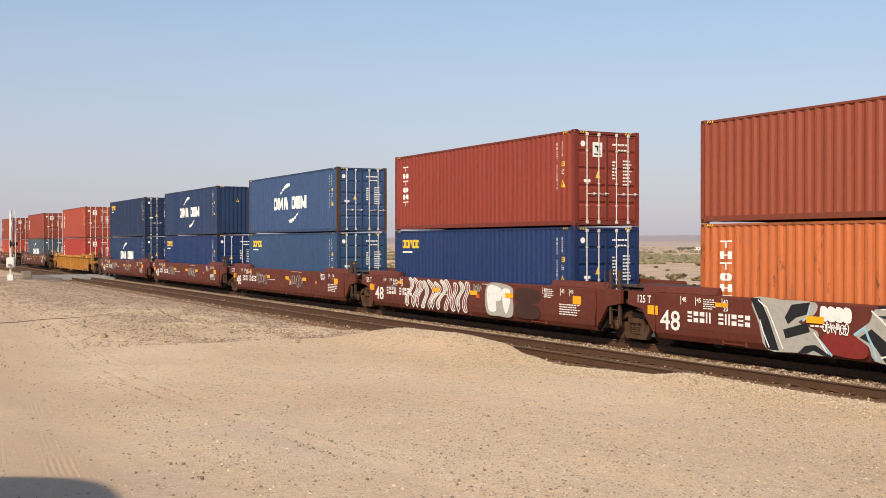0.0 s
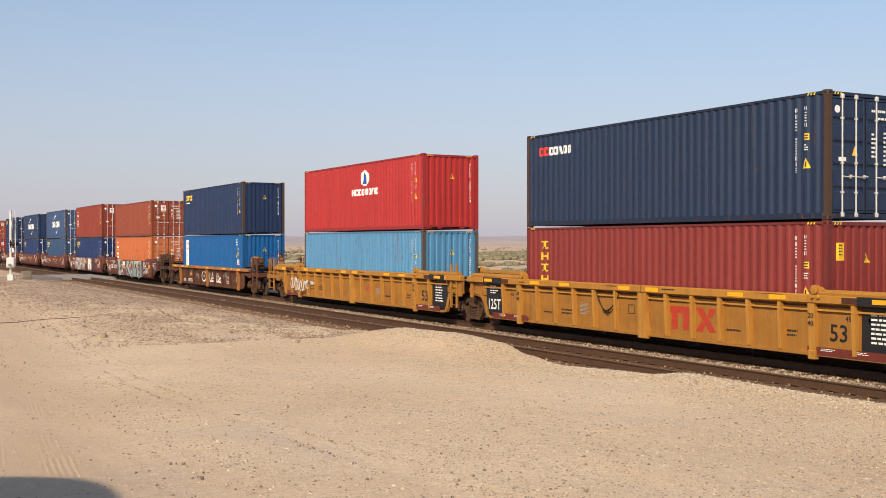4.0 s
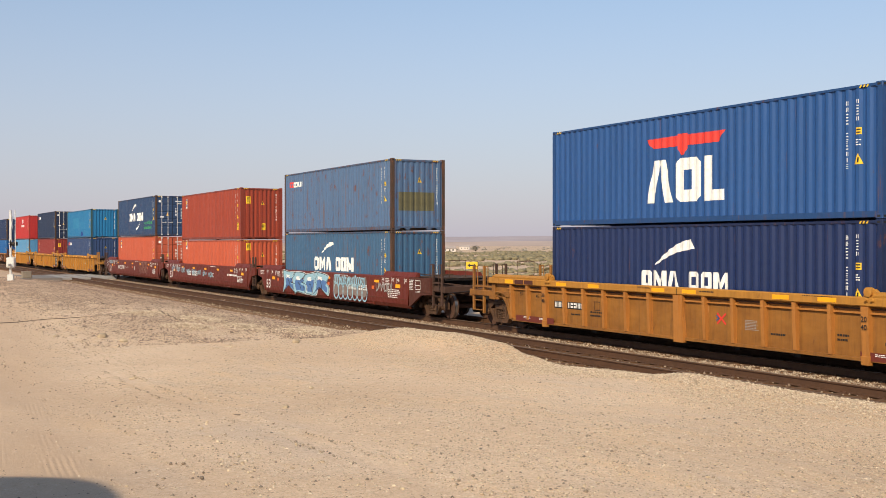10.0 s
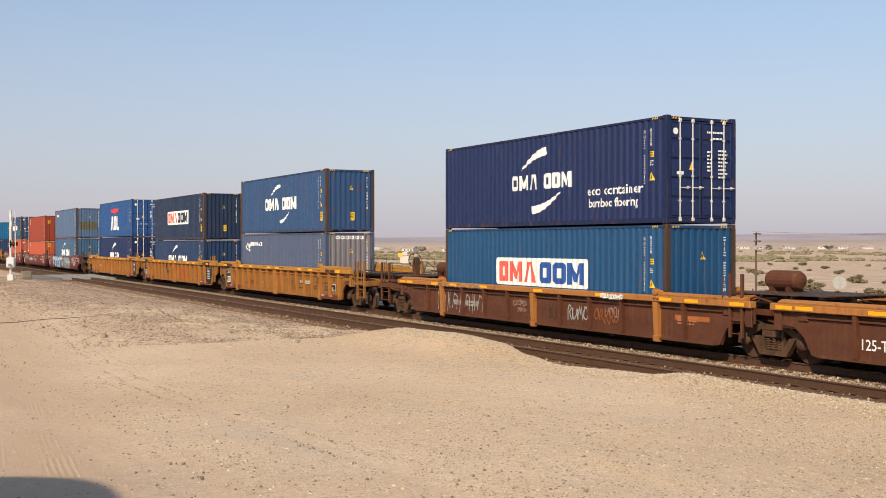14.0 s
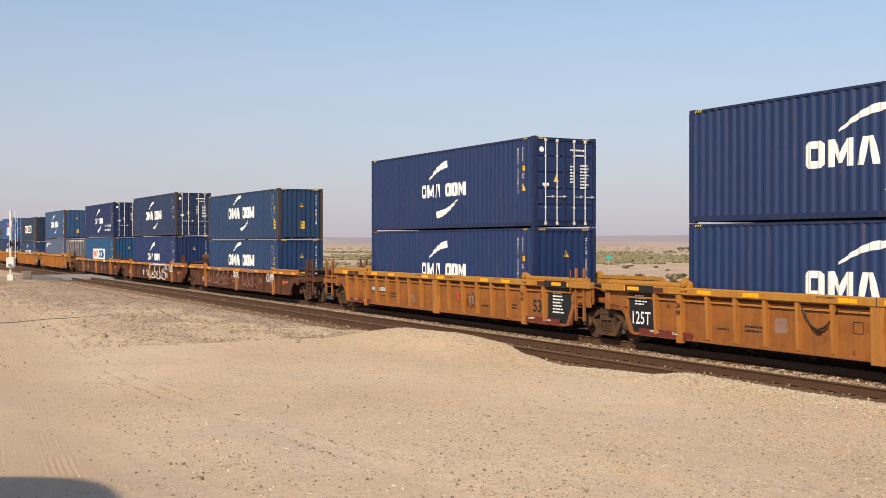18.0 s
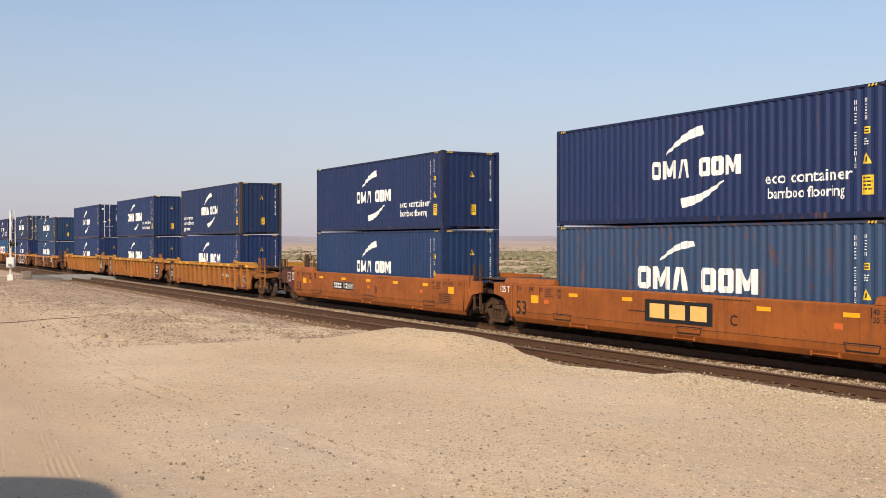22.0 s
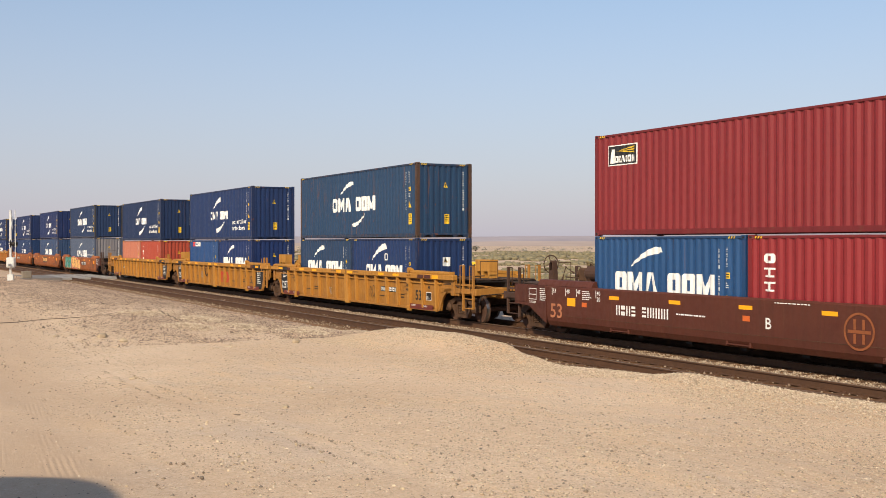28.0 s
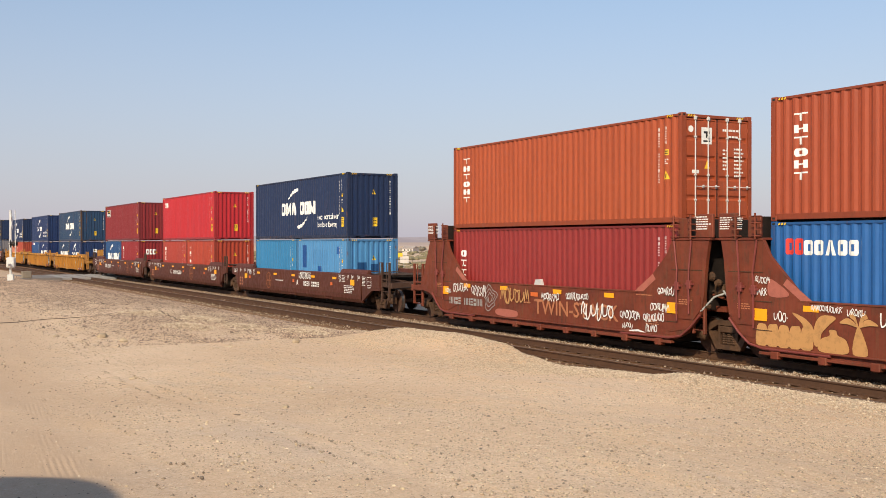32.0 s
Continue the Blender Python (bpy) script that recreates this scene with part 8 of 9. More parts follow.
def tower_car(label, c, lend, rend, body, seed):
    car = thing("well_car", label, "rail car", "well cars of the train")
    mirrored("side_sheet", cached(("tside",), lambda: tower_side(6.3).mesh("side_sheet", body)), car)
    part("floor_pan", cached(("pan", 6.2), lambda: floor_pan(body, 6.2, MAT_BLACKSTEEL)), car)
    for sx in (1, -1):
        tower_parts(car, body, Matrix.Diagonal((sx, 1, 1, 1)), (lend if sx < 0 else rend) == "end")
    y = -1.5215
    reflectors(car, (-4.6, -2.2, 0.85, 3.4), 1.33, y - 0.002, w=0.45, h=0.13)
    reflectors(car, (-0.4,), 1.2, y, MAT_ORANGE, 0.42, 0.13)
    reflectors(car, (6.1, -6.1), 1.12, -1.545, w=0.42, h=0.28)
    for sx in (-1, 1):
        edge = [(sx * 4.55, 1.5), (sx * 5.3, 1.98), (sx * 5.42, 1.84), (sx * 4.9, 1.5)]
        plate("painted_mark", car, [edge], PINK_PATCH, -1.523)
        for u0, v0, u1, v1 in ((5.75, 0.75, 6.28, 0.77), (5.75, 1.42, 7.05, 1.44), (6.05, 2.1, 7.2, 2.12)):
            part("weld_seam", cached(("tseam", u0, v0), lambda: Shape().box(u0, -1.53, v0, u1, -1.517, v1).mesh("weld_seam", MAT_TRUCK)), car, Matrix.Diagonal((sx, 1, 1, 1)))
        plate("small_print", car, tiny(min(sx * 6.35, sx * 6.85), 1.2, max(sx * 6.35, sx * 6.85), 1.36, 3, 6, seed + sx), FADED_LETTER, -1.543)
    part("guide_bracket", cached("tbracket", lambda: Shape().prism([(-0.24, 1.5), (-0.18, 1.66), (0.12, 1.68), (0.2, 1.5)], "y", -1.5, -1.42).mesh("guide_bracket", MAT_ROD)), car, (-0.2, 0, 0), "white-painted steel bracket")
    plate("small_print", car, tiny(6.95, 3.1, 7.5, 3.46, 6, 6, seed) + tiny(-6.9, 3.1, -6.7, 3.4, 6, 4, seed + 4) + tiny(-7.5, 3.1, -7.05, 3.42, 6, 5, seed + 3), MAT_WHITE, -1.503)
    plate("small_print", car, tiny(4.6, 1.36, 5.5, 1.42, 1, 12, seed) + tiny(-1.0, 0.85, -0.5, 0.95, 1, 6, seed + 2) + tiny(5.0, 0.6, 5.7, 0.85, 4, 8, seed + 7), FADED_LETTER, y)
    if seed == 1:
        number_bars(car, -5.85, 0.66, 11, 0.24, MAT_GREY, y, 0.16)
        plate("painted_mark", car, [rounded([(-2.6, 0.44), (-1.5, 0.42), (-1.45, 0.62), (-2.6, 0.64)])], PINK_PATCH, y)
        letters(car, "TWIN-STACK", -0.4, 0.62, 0.44, FADED_LETTER, y, 1.1)
        tags(car, 3, ((-6.6, 1.02, 0.9, 0.2), (-5.6, 1.08, 1.1, 0.34), (-4.3, 1.0, 1.0, 0.4), (0.0, 1.02, 1.0, 0.28), (1.3, 1.12, 1.2, 0.24), (5.2, 0.98, 0.8, 0.26), (5.5, 1.42, 0.7, 0.24)), MAT_WHITE, y - 0.003)
        tags(car, 4, ((2.05, 0.6, 1.6, 0.5),), MAT_WHITE, y - 0.004, 0.06)
        tags(car, 5, ((3.9, 0.7, 0.9, 0.26), (4.9, 0.7, 0.9, 0.26), (4.0, 0.46, 0.5, 0.18), (5.0, 0.42, 0.5, 0.24)), MAT_WHITE, y - 0.004, 0.036)
        plate("graffiti", car, ribbon([(4.3, 0.40), (4.7, 0.44), (5.1, 0.36)], 0.05), MAT_WHITE, y - 0.003)
        tags(car, 6, ((-2.4, 0.84, 1.75, 0.54),), TAN_SPRAY, y - 0.002, 0.05)
        for k, rr in enumerate((0.44, 0.3, 0.16)):
            plate("graffiti", car, ribbon([(-3.05 + rr * (0.85 + 0.25 * math.sin(5 * a * math.pi / 12)) * math.cos(a * math.pi / 12), 0.98 + rr * (0.9 + 0.2 * math.cos(3 * a * math.pi / 12)) * math.sin(a * math.pi / 12)) for a in range(25)], 0.025), MAT_GREY, y - 0.002)
    else:
        plate("painted_mark", car, [rounded([(-5.85, 1.58), (-5.35, 1.56), (-5.25, 1.66), (-5.6, 1.88), (-5.85, 1.95)])], PINK_PATCH, -1.525)
        for k in range(5):
            x = -6.25 + k * 0.34
            plate("graffiti", car, [rounded([(x, 0.44), (x + 0.34, 0.44), (x + 0.33, 0.84 + 0.04 * (k % 2)), (x + 0.2, 0.92), (x + 0.03, 0.86)])], TAN_SPRAY, y - 0.0006 * k, "tan spray-painted letter shape")
        plate("graffiti", car, [rounded([(-4.75, 0.5), (-4.55, 0.55), (-4.5, 0.85), (-4.75, 1.1), (-5.15, 1.22), (-4.85, 0.98), (-4.78, 0.75)])], TAN_SPRAY, y - 0.001, "tan spray-painted leaf shape")
        plate("graffiti", car, [rounded([(-4.5, 0.55), (-4.35, 0.55), (-4.3, 0.8), (-4.1, 1.0), (-3.9, 1.18), (-4.3, 1.2), (-4.5, 0.95)])], TAN_SPRAY, y - 0.0016, "tan spray-painted leaf shape")
        plate("graffiti", car, [rounded([(-4.35, 0.42), (-3.6, 0.42), (-3.62, 0.7), (-3.85, 0.8), (-3.9, 0.9), (-4.08, 0.9), (-4.08, 0.78), (-4.32, 0.68)])], TAN_SPRAY, y - 0.0022, "tan spray-painted letter shape")
        for k, p in enumerate(palm(-3.3, 0.44, 0.95)):
            plate("graffiti", car, [p], TAN_SPRAY, y - 0.0006 * k, "tan spray-painted palm shape")
        tags(car, 9, ((-5.7, 0.98, 0.4, 0.26), (-6.3, 1.55, 0.4, 0.2), (-6.3, 1.85, 0.5, 0.18), (-4.6, 1.28, 0.9, 0.16), (-3.6, 1.22, 0.5, 0.2), (2.4, 1.1, 1.2, 0.3), (4.2, 0.6, 1.1, 0.4)), MAT_WHITE, -1.527)
        tags(car, 10, ((-2.75, 0.98, 1.2, 0.42), (-2.6, 0.5, 1.0, 0.4), (-1.2, 0.9, 1.2, 0.4), (0.5, 0.6, 1.6, 0.6)), MAT_WHITE, y - 0.004, 0.045)
        number_bars(car, -1.2, 0.56, 11, 0.22, MAT_GREY, y, 0.14)
    finish(car, body, 6.2, 7.6, lend, rend)
    CARS.append((car, c))
    return car


def swirl(car, seed, x0, z0, x1, z1, n, y):
    """A dense run of nested S-shaped white lines with grey and red between them."""
    r = random.Random(seed)
    w = (x1 - x0) / n
    for k in range(n):
        cx, lean = x0 + w * (k + 0.5), r.uniform(-0.25, 0.25) * w
        amp, ph, hgt = r.uniform(0.35, 0.75) * w, r.uniform(-0.7, 0.7), r.uniform(0.82, 1.0)
        top = z1 - (z1 - z0) * r.uniform(0, 0.16)

        def line(o, lift):
            return [(cx + o + lean * t + amp * math.sin(ph + t * 5.2) * (1 - 0.3 * t), top - (top - z0) * hgt * t + lift * math.sin(t * 3.14)) for t in (i / 9 for i in range(10))]
        left, right = line(-0.3 * w, 0), line(0.3 * w, 0.05)
        plate("graffiti", car, [left + right[::-1]], SILVER if k % 3 == 0 else RED_SPRAY, y - 0.0003 * k, "grey and red spray-painted fill")
        lines_ = Strokes([left, right, line(0, 0.03), [left[0], ((left[0][0] + right[0][0]) / 2, top + 0.05), right[0]], [left[-1], ((left[-1][0] + right[-1][0]) / 2, z0 - 0.03), right[-1]]])
        lines_.width = 0.042
        plate("graffiti", car, lines_, MAT_WHITE, y - 0.004 - 0.0003 * k, "dense white spray-painted line")


def oval(x, z, a, b, n=22):
    return [(x + a * math.cos(k * 2 * math.pi / n), z + b * math.sin(k * 2 * math.pi / n)) for k in range(n)]


def wild_piece(car, y):
    """Two runs of large silver letters with black wedge strokes, pale blue edges and white contour lines."""
    def fill(pts, mat, lift, label="", soft=3):
        plate("graffiti", car, [rounded(pts, soft) if soft else pts], mat, y - lift, label)

    def line(pts, w, mat, lift):
        plate("graffiti", car, ribbon(pts, w), mat, y - lift)
    grey, black, blue = "silver spray-painted letter shape", "black spray-painted stroke", "pale blue spray-painted edge"
    # the first letter: a broad stem with two arms
    fill([(-3.97, 1.5), (-3.0, 1.5), (-2.05, 1.48), (-2.1, 1.2), (-2.55, 1.02), (-2.0, 0.85), (-1.95, 0.6), (-1.66, 0.34), (-2.6, 0.33), (-3.5, 0.33), (-3.75, 0.9)], SILVER, 0.0, grey)
    fill([(-4.02, 1.5), (-3.72, 1.5), (-3.45, 1.05), (-3.12, 0.33), (-3.5, 0.33), (-3.68, 0.9)], MAT_BLACK, 0.002, black, 0)
    fill([(-2.95, 1.1), (-2.75, 1.4), (-2.2, 1.48), (-2.3, 1.2), (-2.6, 1.12), (-2.85, 0.95)], MAT_BLACK, 0.002, black, 0)
    fill([(-3.0, 0.82), (-2.3, 1.02), (-2.2, 0.82), (-2.92, 0.62)], MAT_BLACK, 0.002, black, 0)
    fill([(-2.55, 0.33), (-2.35, 0.5), (-2.05, 0.55), (-1.62, 0.33), (-1.85, 0.33), (-2.1, 0.42), (-2.3, 0.33)], MAT_BLACK, 0.002, black, 0)
    for pts in ([(-3.78, 1.46), (-3.5, 1.3), (-3.3, 0.95), (-3.0, 0.38)], [(-3.72, 1.0), (-3.6, 0.7), (-3.42, 0.38)], [(-2.1, 0.82), (-1.9, 0.6), (-1.72, 0.4)]):
        line(pts, 0.035, MAT_WHITE, 0.004)
    line([(-2.2, 1.42), (-2.28, 1.15), (-2.42, 1.05)], 0.05, SKY_FILL, 0.004)
    line([(-1.98, 0.7), (-1.75, 0.5), (-1.58, 0.34)], 0.05, SKY_FILL, 0.004)
    # the long run: one grey ground, letters drawn into it
    fill([(-0.98, 0.86), (-0.6, 1.14), (-0.45, 1.42), (0.2, 1.36), (0.5, 1.02), (0.85, 1.44), (1.6, 1.42), (2.1, 1.49), (3.0, 1.5), (4.2, 1.46), (4.42, 1.0), (4.25, 0.33), (2.6, 0.3), (1.2, 0.29), (0.3, 0.3), (-0.45, 0.33), (-0.62, 0.62)], SILVER, 0.0, grey)
    fill([(-0.86, 0.8), (-0.55, 1.0), (0.05, 0.6), (0.42, 0.42), (0.62, 0.55), (0.5, 0.3), (-0.2, 0.33), (-0.45, 0.62), (-0.6, 0.7)], MAT_BLACK, 0.002, black, 0)
    fill([(-0.42, 1.28), (-0.1, 1.2), (0.3, 0.85), (0.52, 0.62), (0.6, 0.76), (0.4, 1.0), (0.0, 1.3)], MAT_BLACK, 0.002, black, 0)
    line([(-1.0, 0.84), (-0.72, 1.02), (-0.62, 0.8), (-0.5, 0.62), (-0.4, 0.34)], 0.06, SKY_FILL, 0.004)
    line([(-0.55, 1.38), (-0.3, 1.2), (0.0, 0.95), (0.3, 0.7), (0.5, 0.5)], 0.035, MAT_WHITE, 0.005)
    line([(-0.3, 0.42), (0.0, 0.5), (0.25, 0.36)], 0.035, MAT_WHITE, 0.005)
    for cx, cz, a, b, core in ((1.12, 0.84, 0.36, 0.5, RED_SPRAY), (3.6, 0.85, 0.44, 0.53, BROWN_PAINT)):
        plate("graffiti", car, [oval(cx, cz, a + 0.1, b + 0.07)], MAT_BLACK, y - 0.003, black)
        plate("graffiti", car, [oval(cx, cz, a + 0.02, b)], SKY_FILL, y - 0.005, blue)
        plate("graffiti", car, [oval(cx, cz, a - 0.06, b - 0.06)], MAT_BLACK, y - 0.0065)
        plate("graffiti", car, [oval(cx + 0.03, cz + 0.04, a - 0.12, b - 0.14)], core, y - 0.008)
        fill([(cx - 0.2, cz - 0.1), (cx - 0.04, cz + 0.02), (cx + 0.02, cz - 0.14), (cx + 0.18, cz - 0.1), (cx + 0.12, cz - 0.32), (cx - 0.1, cz - 0.36)], SKY_FILL, 0.0095, blue)
        line(oval(cx, cz, a + 0.16, b + 0.11) [2:20], 0.03, MAT_WHITE, 0.004)
    line([(3.4, 1.0), (3.6, 1.12), (3.8, 0.98), (3.66, 0.86), (3.5, 0.9)], 0.05, SILVER, 0.010)
    fill([(1.62, 1.4), (1.9, 1.42), (1.78, 0.95), (1.72, 0.33), (1.5, 0.31), (1.62, 0.9)], MAT_BLACK, 0.002, black, 0)
    fill([(2.08, 0.95), (2.3, 1.22), (2.66, 1.24), (2.78, 0.95), (2.95, 0.31), (2.72, 0.31), (2.6, 0.85), (2.45, 1.0), (2.36, 0.85), (2.42, 0.31), (2.2, 0.31), (2.2, 0.7)], MAT_BLACK, 0.002, black, 0)
    line([(2.05, 0.9), (2.25, 1.27), (2.68, 1.3), (2.84, 0.95), (2.9, 0.6)], 0.045, SKY_FILL, 0.0035)
    line([(1.98, 0.36), (2.0, 0.8), (1.94, 1.1), (2.1, 1.38), (2.5, 1.42), (2.9, 1.36), (3.1, 1.44)], 0.035, MAT_WHITE, 0.005)
    line([(1.7, 0.85), (1.95, 0.9), (2.12, 0.86)], 0.035, MAT_WHITE, 0.005)
    line([(2.45, 0.4), (2.48, 0.75), (2.55, 0.86)], 0.04, SKY_FILL, 0.004)
    fill([(4.12, 1.45), (4.34, 1.44), (4.5, 1.0), (4.4, 0.55), (4.28, 0.32), (4.12, 0.32), (4.3, 0.7), (4.32, 1.0)], MAT_BLACK, 0.002, black, 0)
    line([(4.42, 1.42), (4.56, 1.0), (4.5, 0.65), (4.36, 0.33)], 0.055, SKY_FILL, 0.004)
    line([(4.06, 1.42), (4.22, 1.1), (4.2, 0.7), (4.04, 0.36)], 0.035, MAT_WHITE, 0.005)
    for a, b in ((-0.4, 0.55), (2.1, 4.0)):
        line([(a, 1.46), ((a + b) / 2, 1.49), (b, 1.47)], 0.05, MAT_BLACK, 0.003)
        line([(a + 0.1, 1.42), ((a + b) / 2, 1.44), (b - 0.1, 1.42)], 0.028, MAT_WHITE, 0.0055)


RED_SPRAY = decal("dark_red_spray", (128, 40, 34), 0.4)


def outlines(car, seed, x0, z0, x1, z1, n, mat, y, width=0.045):
    """Big hollow letters, sprayed as lines."""
    for k, p in enumerate(bubble(seed, x0, z0, x1, z1, n)):
        plate("graffiti", car, ribbon(p + p[:1], width), mat, y - 0.0008 * k, "hollow letter shape in white spray paint")
        cx, cz = sum(q[0] for q in p) / len(p), sum(q[1] for q in p) / len(p)
        w, r = (x1 - x0) / n, random.Random(seed + k)
        e, f = cx + r.uniform(-0.15, 0.15) * w, cz + r.uniform(-0.2, 0.2) * (z1 - z0)
        plate("graffiti", car, ribbon([(e + 0.12 * w * math.cos(q * 0.785), f + 0.09 * (z1 - z0) * math.sin(q * 0.785)) for q in range(9)], width * 0.8), mat, y - 0.0008 * k)
        plate("graffiti", car, ribbon([(e - 0.3 * w, z0 + 0.2 * (z1 - z0)), (e - 0.05 * w, z0 + 0.34 * (z1 - z0)), (e + 0.1 * w, z0 + r.uniform(0.05, 0.2) * (z1 - z0))], width * 0.8), mat, y - 0.0008 * k)


# ---- the cars, from the far front of the train to its tail ----
RED_CAR, DARK_CAR = paint((122, 54, 36), 0.25, 0.15, 0.6, 0.35), paint((106, 52, 33), 0.25, 0.15, 0.6, 0.3)
AOK_CAR, ORANGE_CAR, TOWER_CAR = paint((124, 46, 28), 0.12, 0.15, 0.55, 0.15), paint((192, 106, 36), 0.4, 0.2, 0.6, 0.55), paint((146, 66, 38), 0.7, 0.7, 0.65, 0.6)
SILVER, SKY_FILL, STEEL_FILL = decal("silver_spray", (168, 164, 156), 0.3), decal("pale_blue_spray", (150, 190, 206), 0.3), decal("blue_spray", (78, 116, 168), 0.3)
SEA_GREEN, PEACH, PINK = decal("sea_green_spray", (58, 148, 128), 0.3), decal("peach_spray", (240, 186, 108), 0.25), decal("pink_spray", (232, 128, 112), 0.25)
HALF40 = L40 / 2
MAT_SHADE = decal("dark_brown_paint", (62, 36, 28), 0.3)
FAINT_SPRAY = decal("faint_silver_spray", (156, 122, 108), 0.4)
MIST_SPRAY = decal("pale_mist_spray", (176, 170, 140), 0.5)
RUST_BAND = decal("rusty_orange_band", (164, 92, 44), 0.5)
FADED = decal("faded_ring_marking", (140, 80, 44), 0.5)


def units(xs, ends=True):
    """(middle, what is at the left, what is at the right) for the joined wells of one car."""
    out = []
    for i, x in enumerate(xs):
        l = "end" if i == 0 else round((x - xs[i - 1]) / 2, 2)
        r = "end" if i == len(xs) - 1 else round((xs[i + 1] - x) / 2, 2)
        out.append((x + HALF40, l, r))
    return out


for x in (-167.0, -140.7):
    smooth_car("smooth-sided red-brown double-stack well car", x + HALF40, "end", "end", DARK_CAR, 8.1, 9.35, "red53", 3)
ribbed_car("ribbed ochre yellow double-stack well car", -116.1 + HALF40, "end", "end", YELLOW_SIDE, YELLOW_PAINT, YELLOW_RIB, seed=2)
for i, (c, l, r) in enumerate(units([-93.0, -75.0, -56.9, -38.85, -21.17])):
    car = smooth_car("smooth-sided red-brown well car with graffiti", c, l, r, RED_CAR, 7.55, 8.8, "red48", i, wheel="r" if i == 4 else False)
    if i == 4:
        wild_piece(car, -1.530)
        plate("graffiti", car, [rounded([(-1.75, 0.42), (-0.75, 0.36), (-0.7, 0.7), (-1.2, 0.86), (-1.8, 0.8)])], RED_SPRAY, -1.528)
        for k in range(4):
            plate("graffiti", car, [rounded([(-1.92 + 0.21 * k, 1.12), (-1.72 + 0.21 * k, 1.1), (-1.71 + 0.21 * k, 1.36), (-1.9 + 0.21 * k, 1.4)])], MAT_WHITE, -1.529 - 0.0006 * k, "white spray-painted bubble letter")
        tags(car, 31, ((-1.85, 0.82, 0.75, 0.26), (4.8, 0.86, 1.0, 0.36)), MAT_WHITE, -1.542, 0.04)
        tags(car, 35, ((5.5, 0.55, 0.6, 0.3), (5.0, 0.62, 0.6, 0.2)), MAT_WHITE, -1.542, 0.045)
        tags(car, 36, ((6.2, 0.6, 0.5, 0.3), (6.5, 0.36, 0.4, 0.22), (4.6, 0.4, 0.7, 0.3)), FAINT_SPRAY, -1.541)
    elif i == 3:
        swirl(car, 21, -4.4, 0.42, 0.3, 1.48, 11, -1.530)
        plate("graffiti", car, [rounded([(1.5, 0.5), (2.3, 0.4), (3.1, 0.44), (3.15, 1.0), (3.0, 1.4), (1.55, 1.42)])], SILVER, -1.530, "grey spray-painted patch")
        plate("graffiti", car, [rounded([(1.62, 0.6), (2.1, 0.56), (2.12, 0.86), (2.42, 0.95), (2.42, 1.3), (1.6, 1.36)])], MAT_WHITE, -1.533, "white spray-painted letter")
        plate("graffiti", car, [rounded([(2.55, 0.75), (2.75, 0.5), (2.98, 0.9), (2.95, 1.28), (2.55, 1.3), (2.5, 1.1)])], MAT_WHITE, -1.533, "white spray-painted letter")
        for z0 in (0.46, 0.94):
            plate("painted_mark", car, [rounded([(3.4, z0), (4.6, z0), (4.62, z0 + 0.38), (3.42, z0 + 0.4)])], MAT_SHADE, -1.529)
        tags(car, 33, ((0.6, 1.12, 0.6, 0.3), (-6.0, 0.95, 0.5, 0.2)), MAT_GREY, -1.531)
    else:
        for k in range(2):
            plate("graffiti", car, cursive(40 + i * 3 + k, -4 + 5.0 * k, 0.7, -2.2 + 5.0 * k, 1.3, 0.035), MAT_GREY, -1.530)
car = ribbed_car("brown single well car with a yellow chord and white graffiti", 5.67, "end", "end", BROWN_PAINT, OCHRE_TOP, BROWN_PAINT, half=5.96, t=7.65, style="brown", seed=5, wheel="r", low=0.85)
plate("graffiti", car, ribbon(oval(-0.87, 0.8, 0.45, 0.3) + oval(-0.87, 0.8, 0.45, 0.3)[:1], 0.085), MAT_WHITE, -1.37, "white spray-painted ring")
plate("graffiti", car, [disc(-0.87, 0.81, 0.085, 12)], MAT_WHITE, -1.37, "white spray-painted dot")
for pts, w in (([(0.36, 1.05), (0.34, 0.75), (0.4, 0.52), (0.8, 0.55), (1.5, 0.54)], 0.1), ([(0.62, 0.6), (0.78, 0.8), (0.86, 1.08), (1.02, 0.7), (1.12, 1.06), (1.3, 0.62)], 0.09), ([(0.7, 0.72), (1.2, 0.72)], 0.07),
               ([(1.78, 1.06), (1.74, 0.8), (1.72, 0.5)], 0.1), ([(1.7, 0.52), (2.1, 0.55), (2.72, 0.5), (2.84, 0.36)], 0.09), ([(1.96, 1.1), (1.98, 0.6)], 0.06), ([(2.0, 0.58), (2.4, 0.76), (3.02, 0.92), (2.98, 0.66), (2.84, 0.36)], 0.09), ([(2.05, 0.9), (2.3, 0.72), (2.55, 0.56)], 0.06)):
    plate("graffiti", car, ribbon(pts, w), MAT_WHITE, -1.37, "broad white spray-painted stroke")
for i, (c, l, r) in enumerate(units([21.1, 40.5, 60.2])):
    car = ribbed_car("ribbed yellow double-stack well car, dusty and scratched", c, l, r, YELLOW_SIDE, YELLOW_PAINT, YELLOW_RIB, seed=i + 3)
    if i == 0:
        plate("graffiti", car, cursive(77, -7.2, 0.55, -4.8, 1.15, 0.04), MAT_WHITE, -1.512)
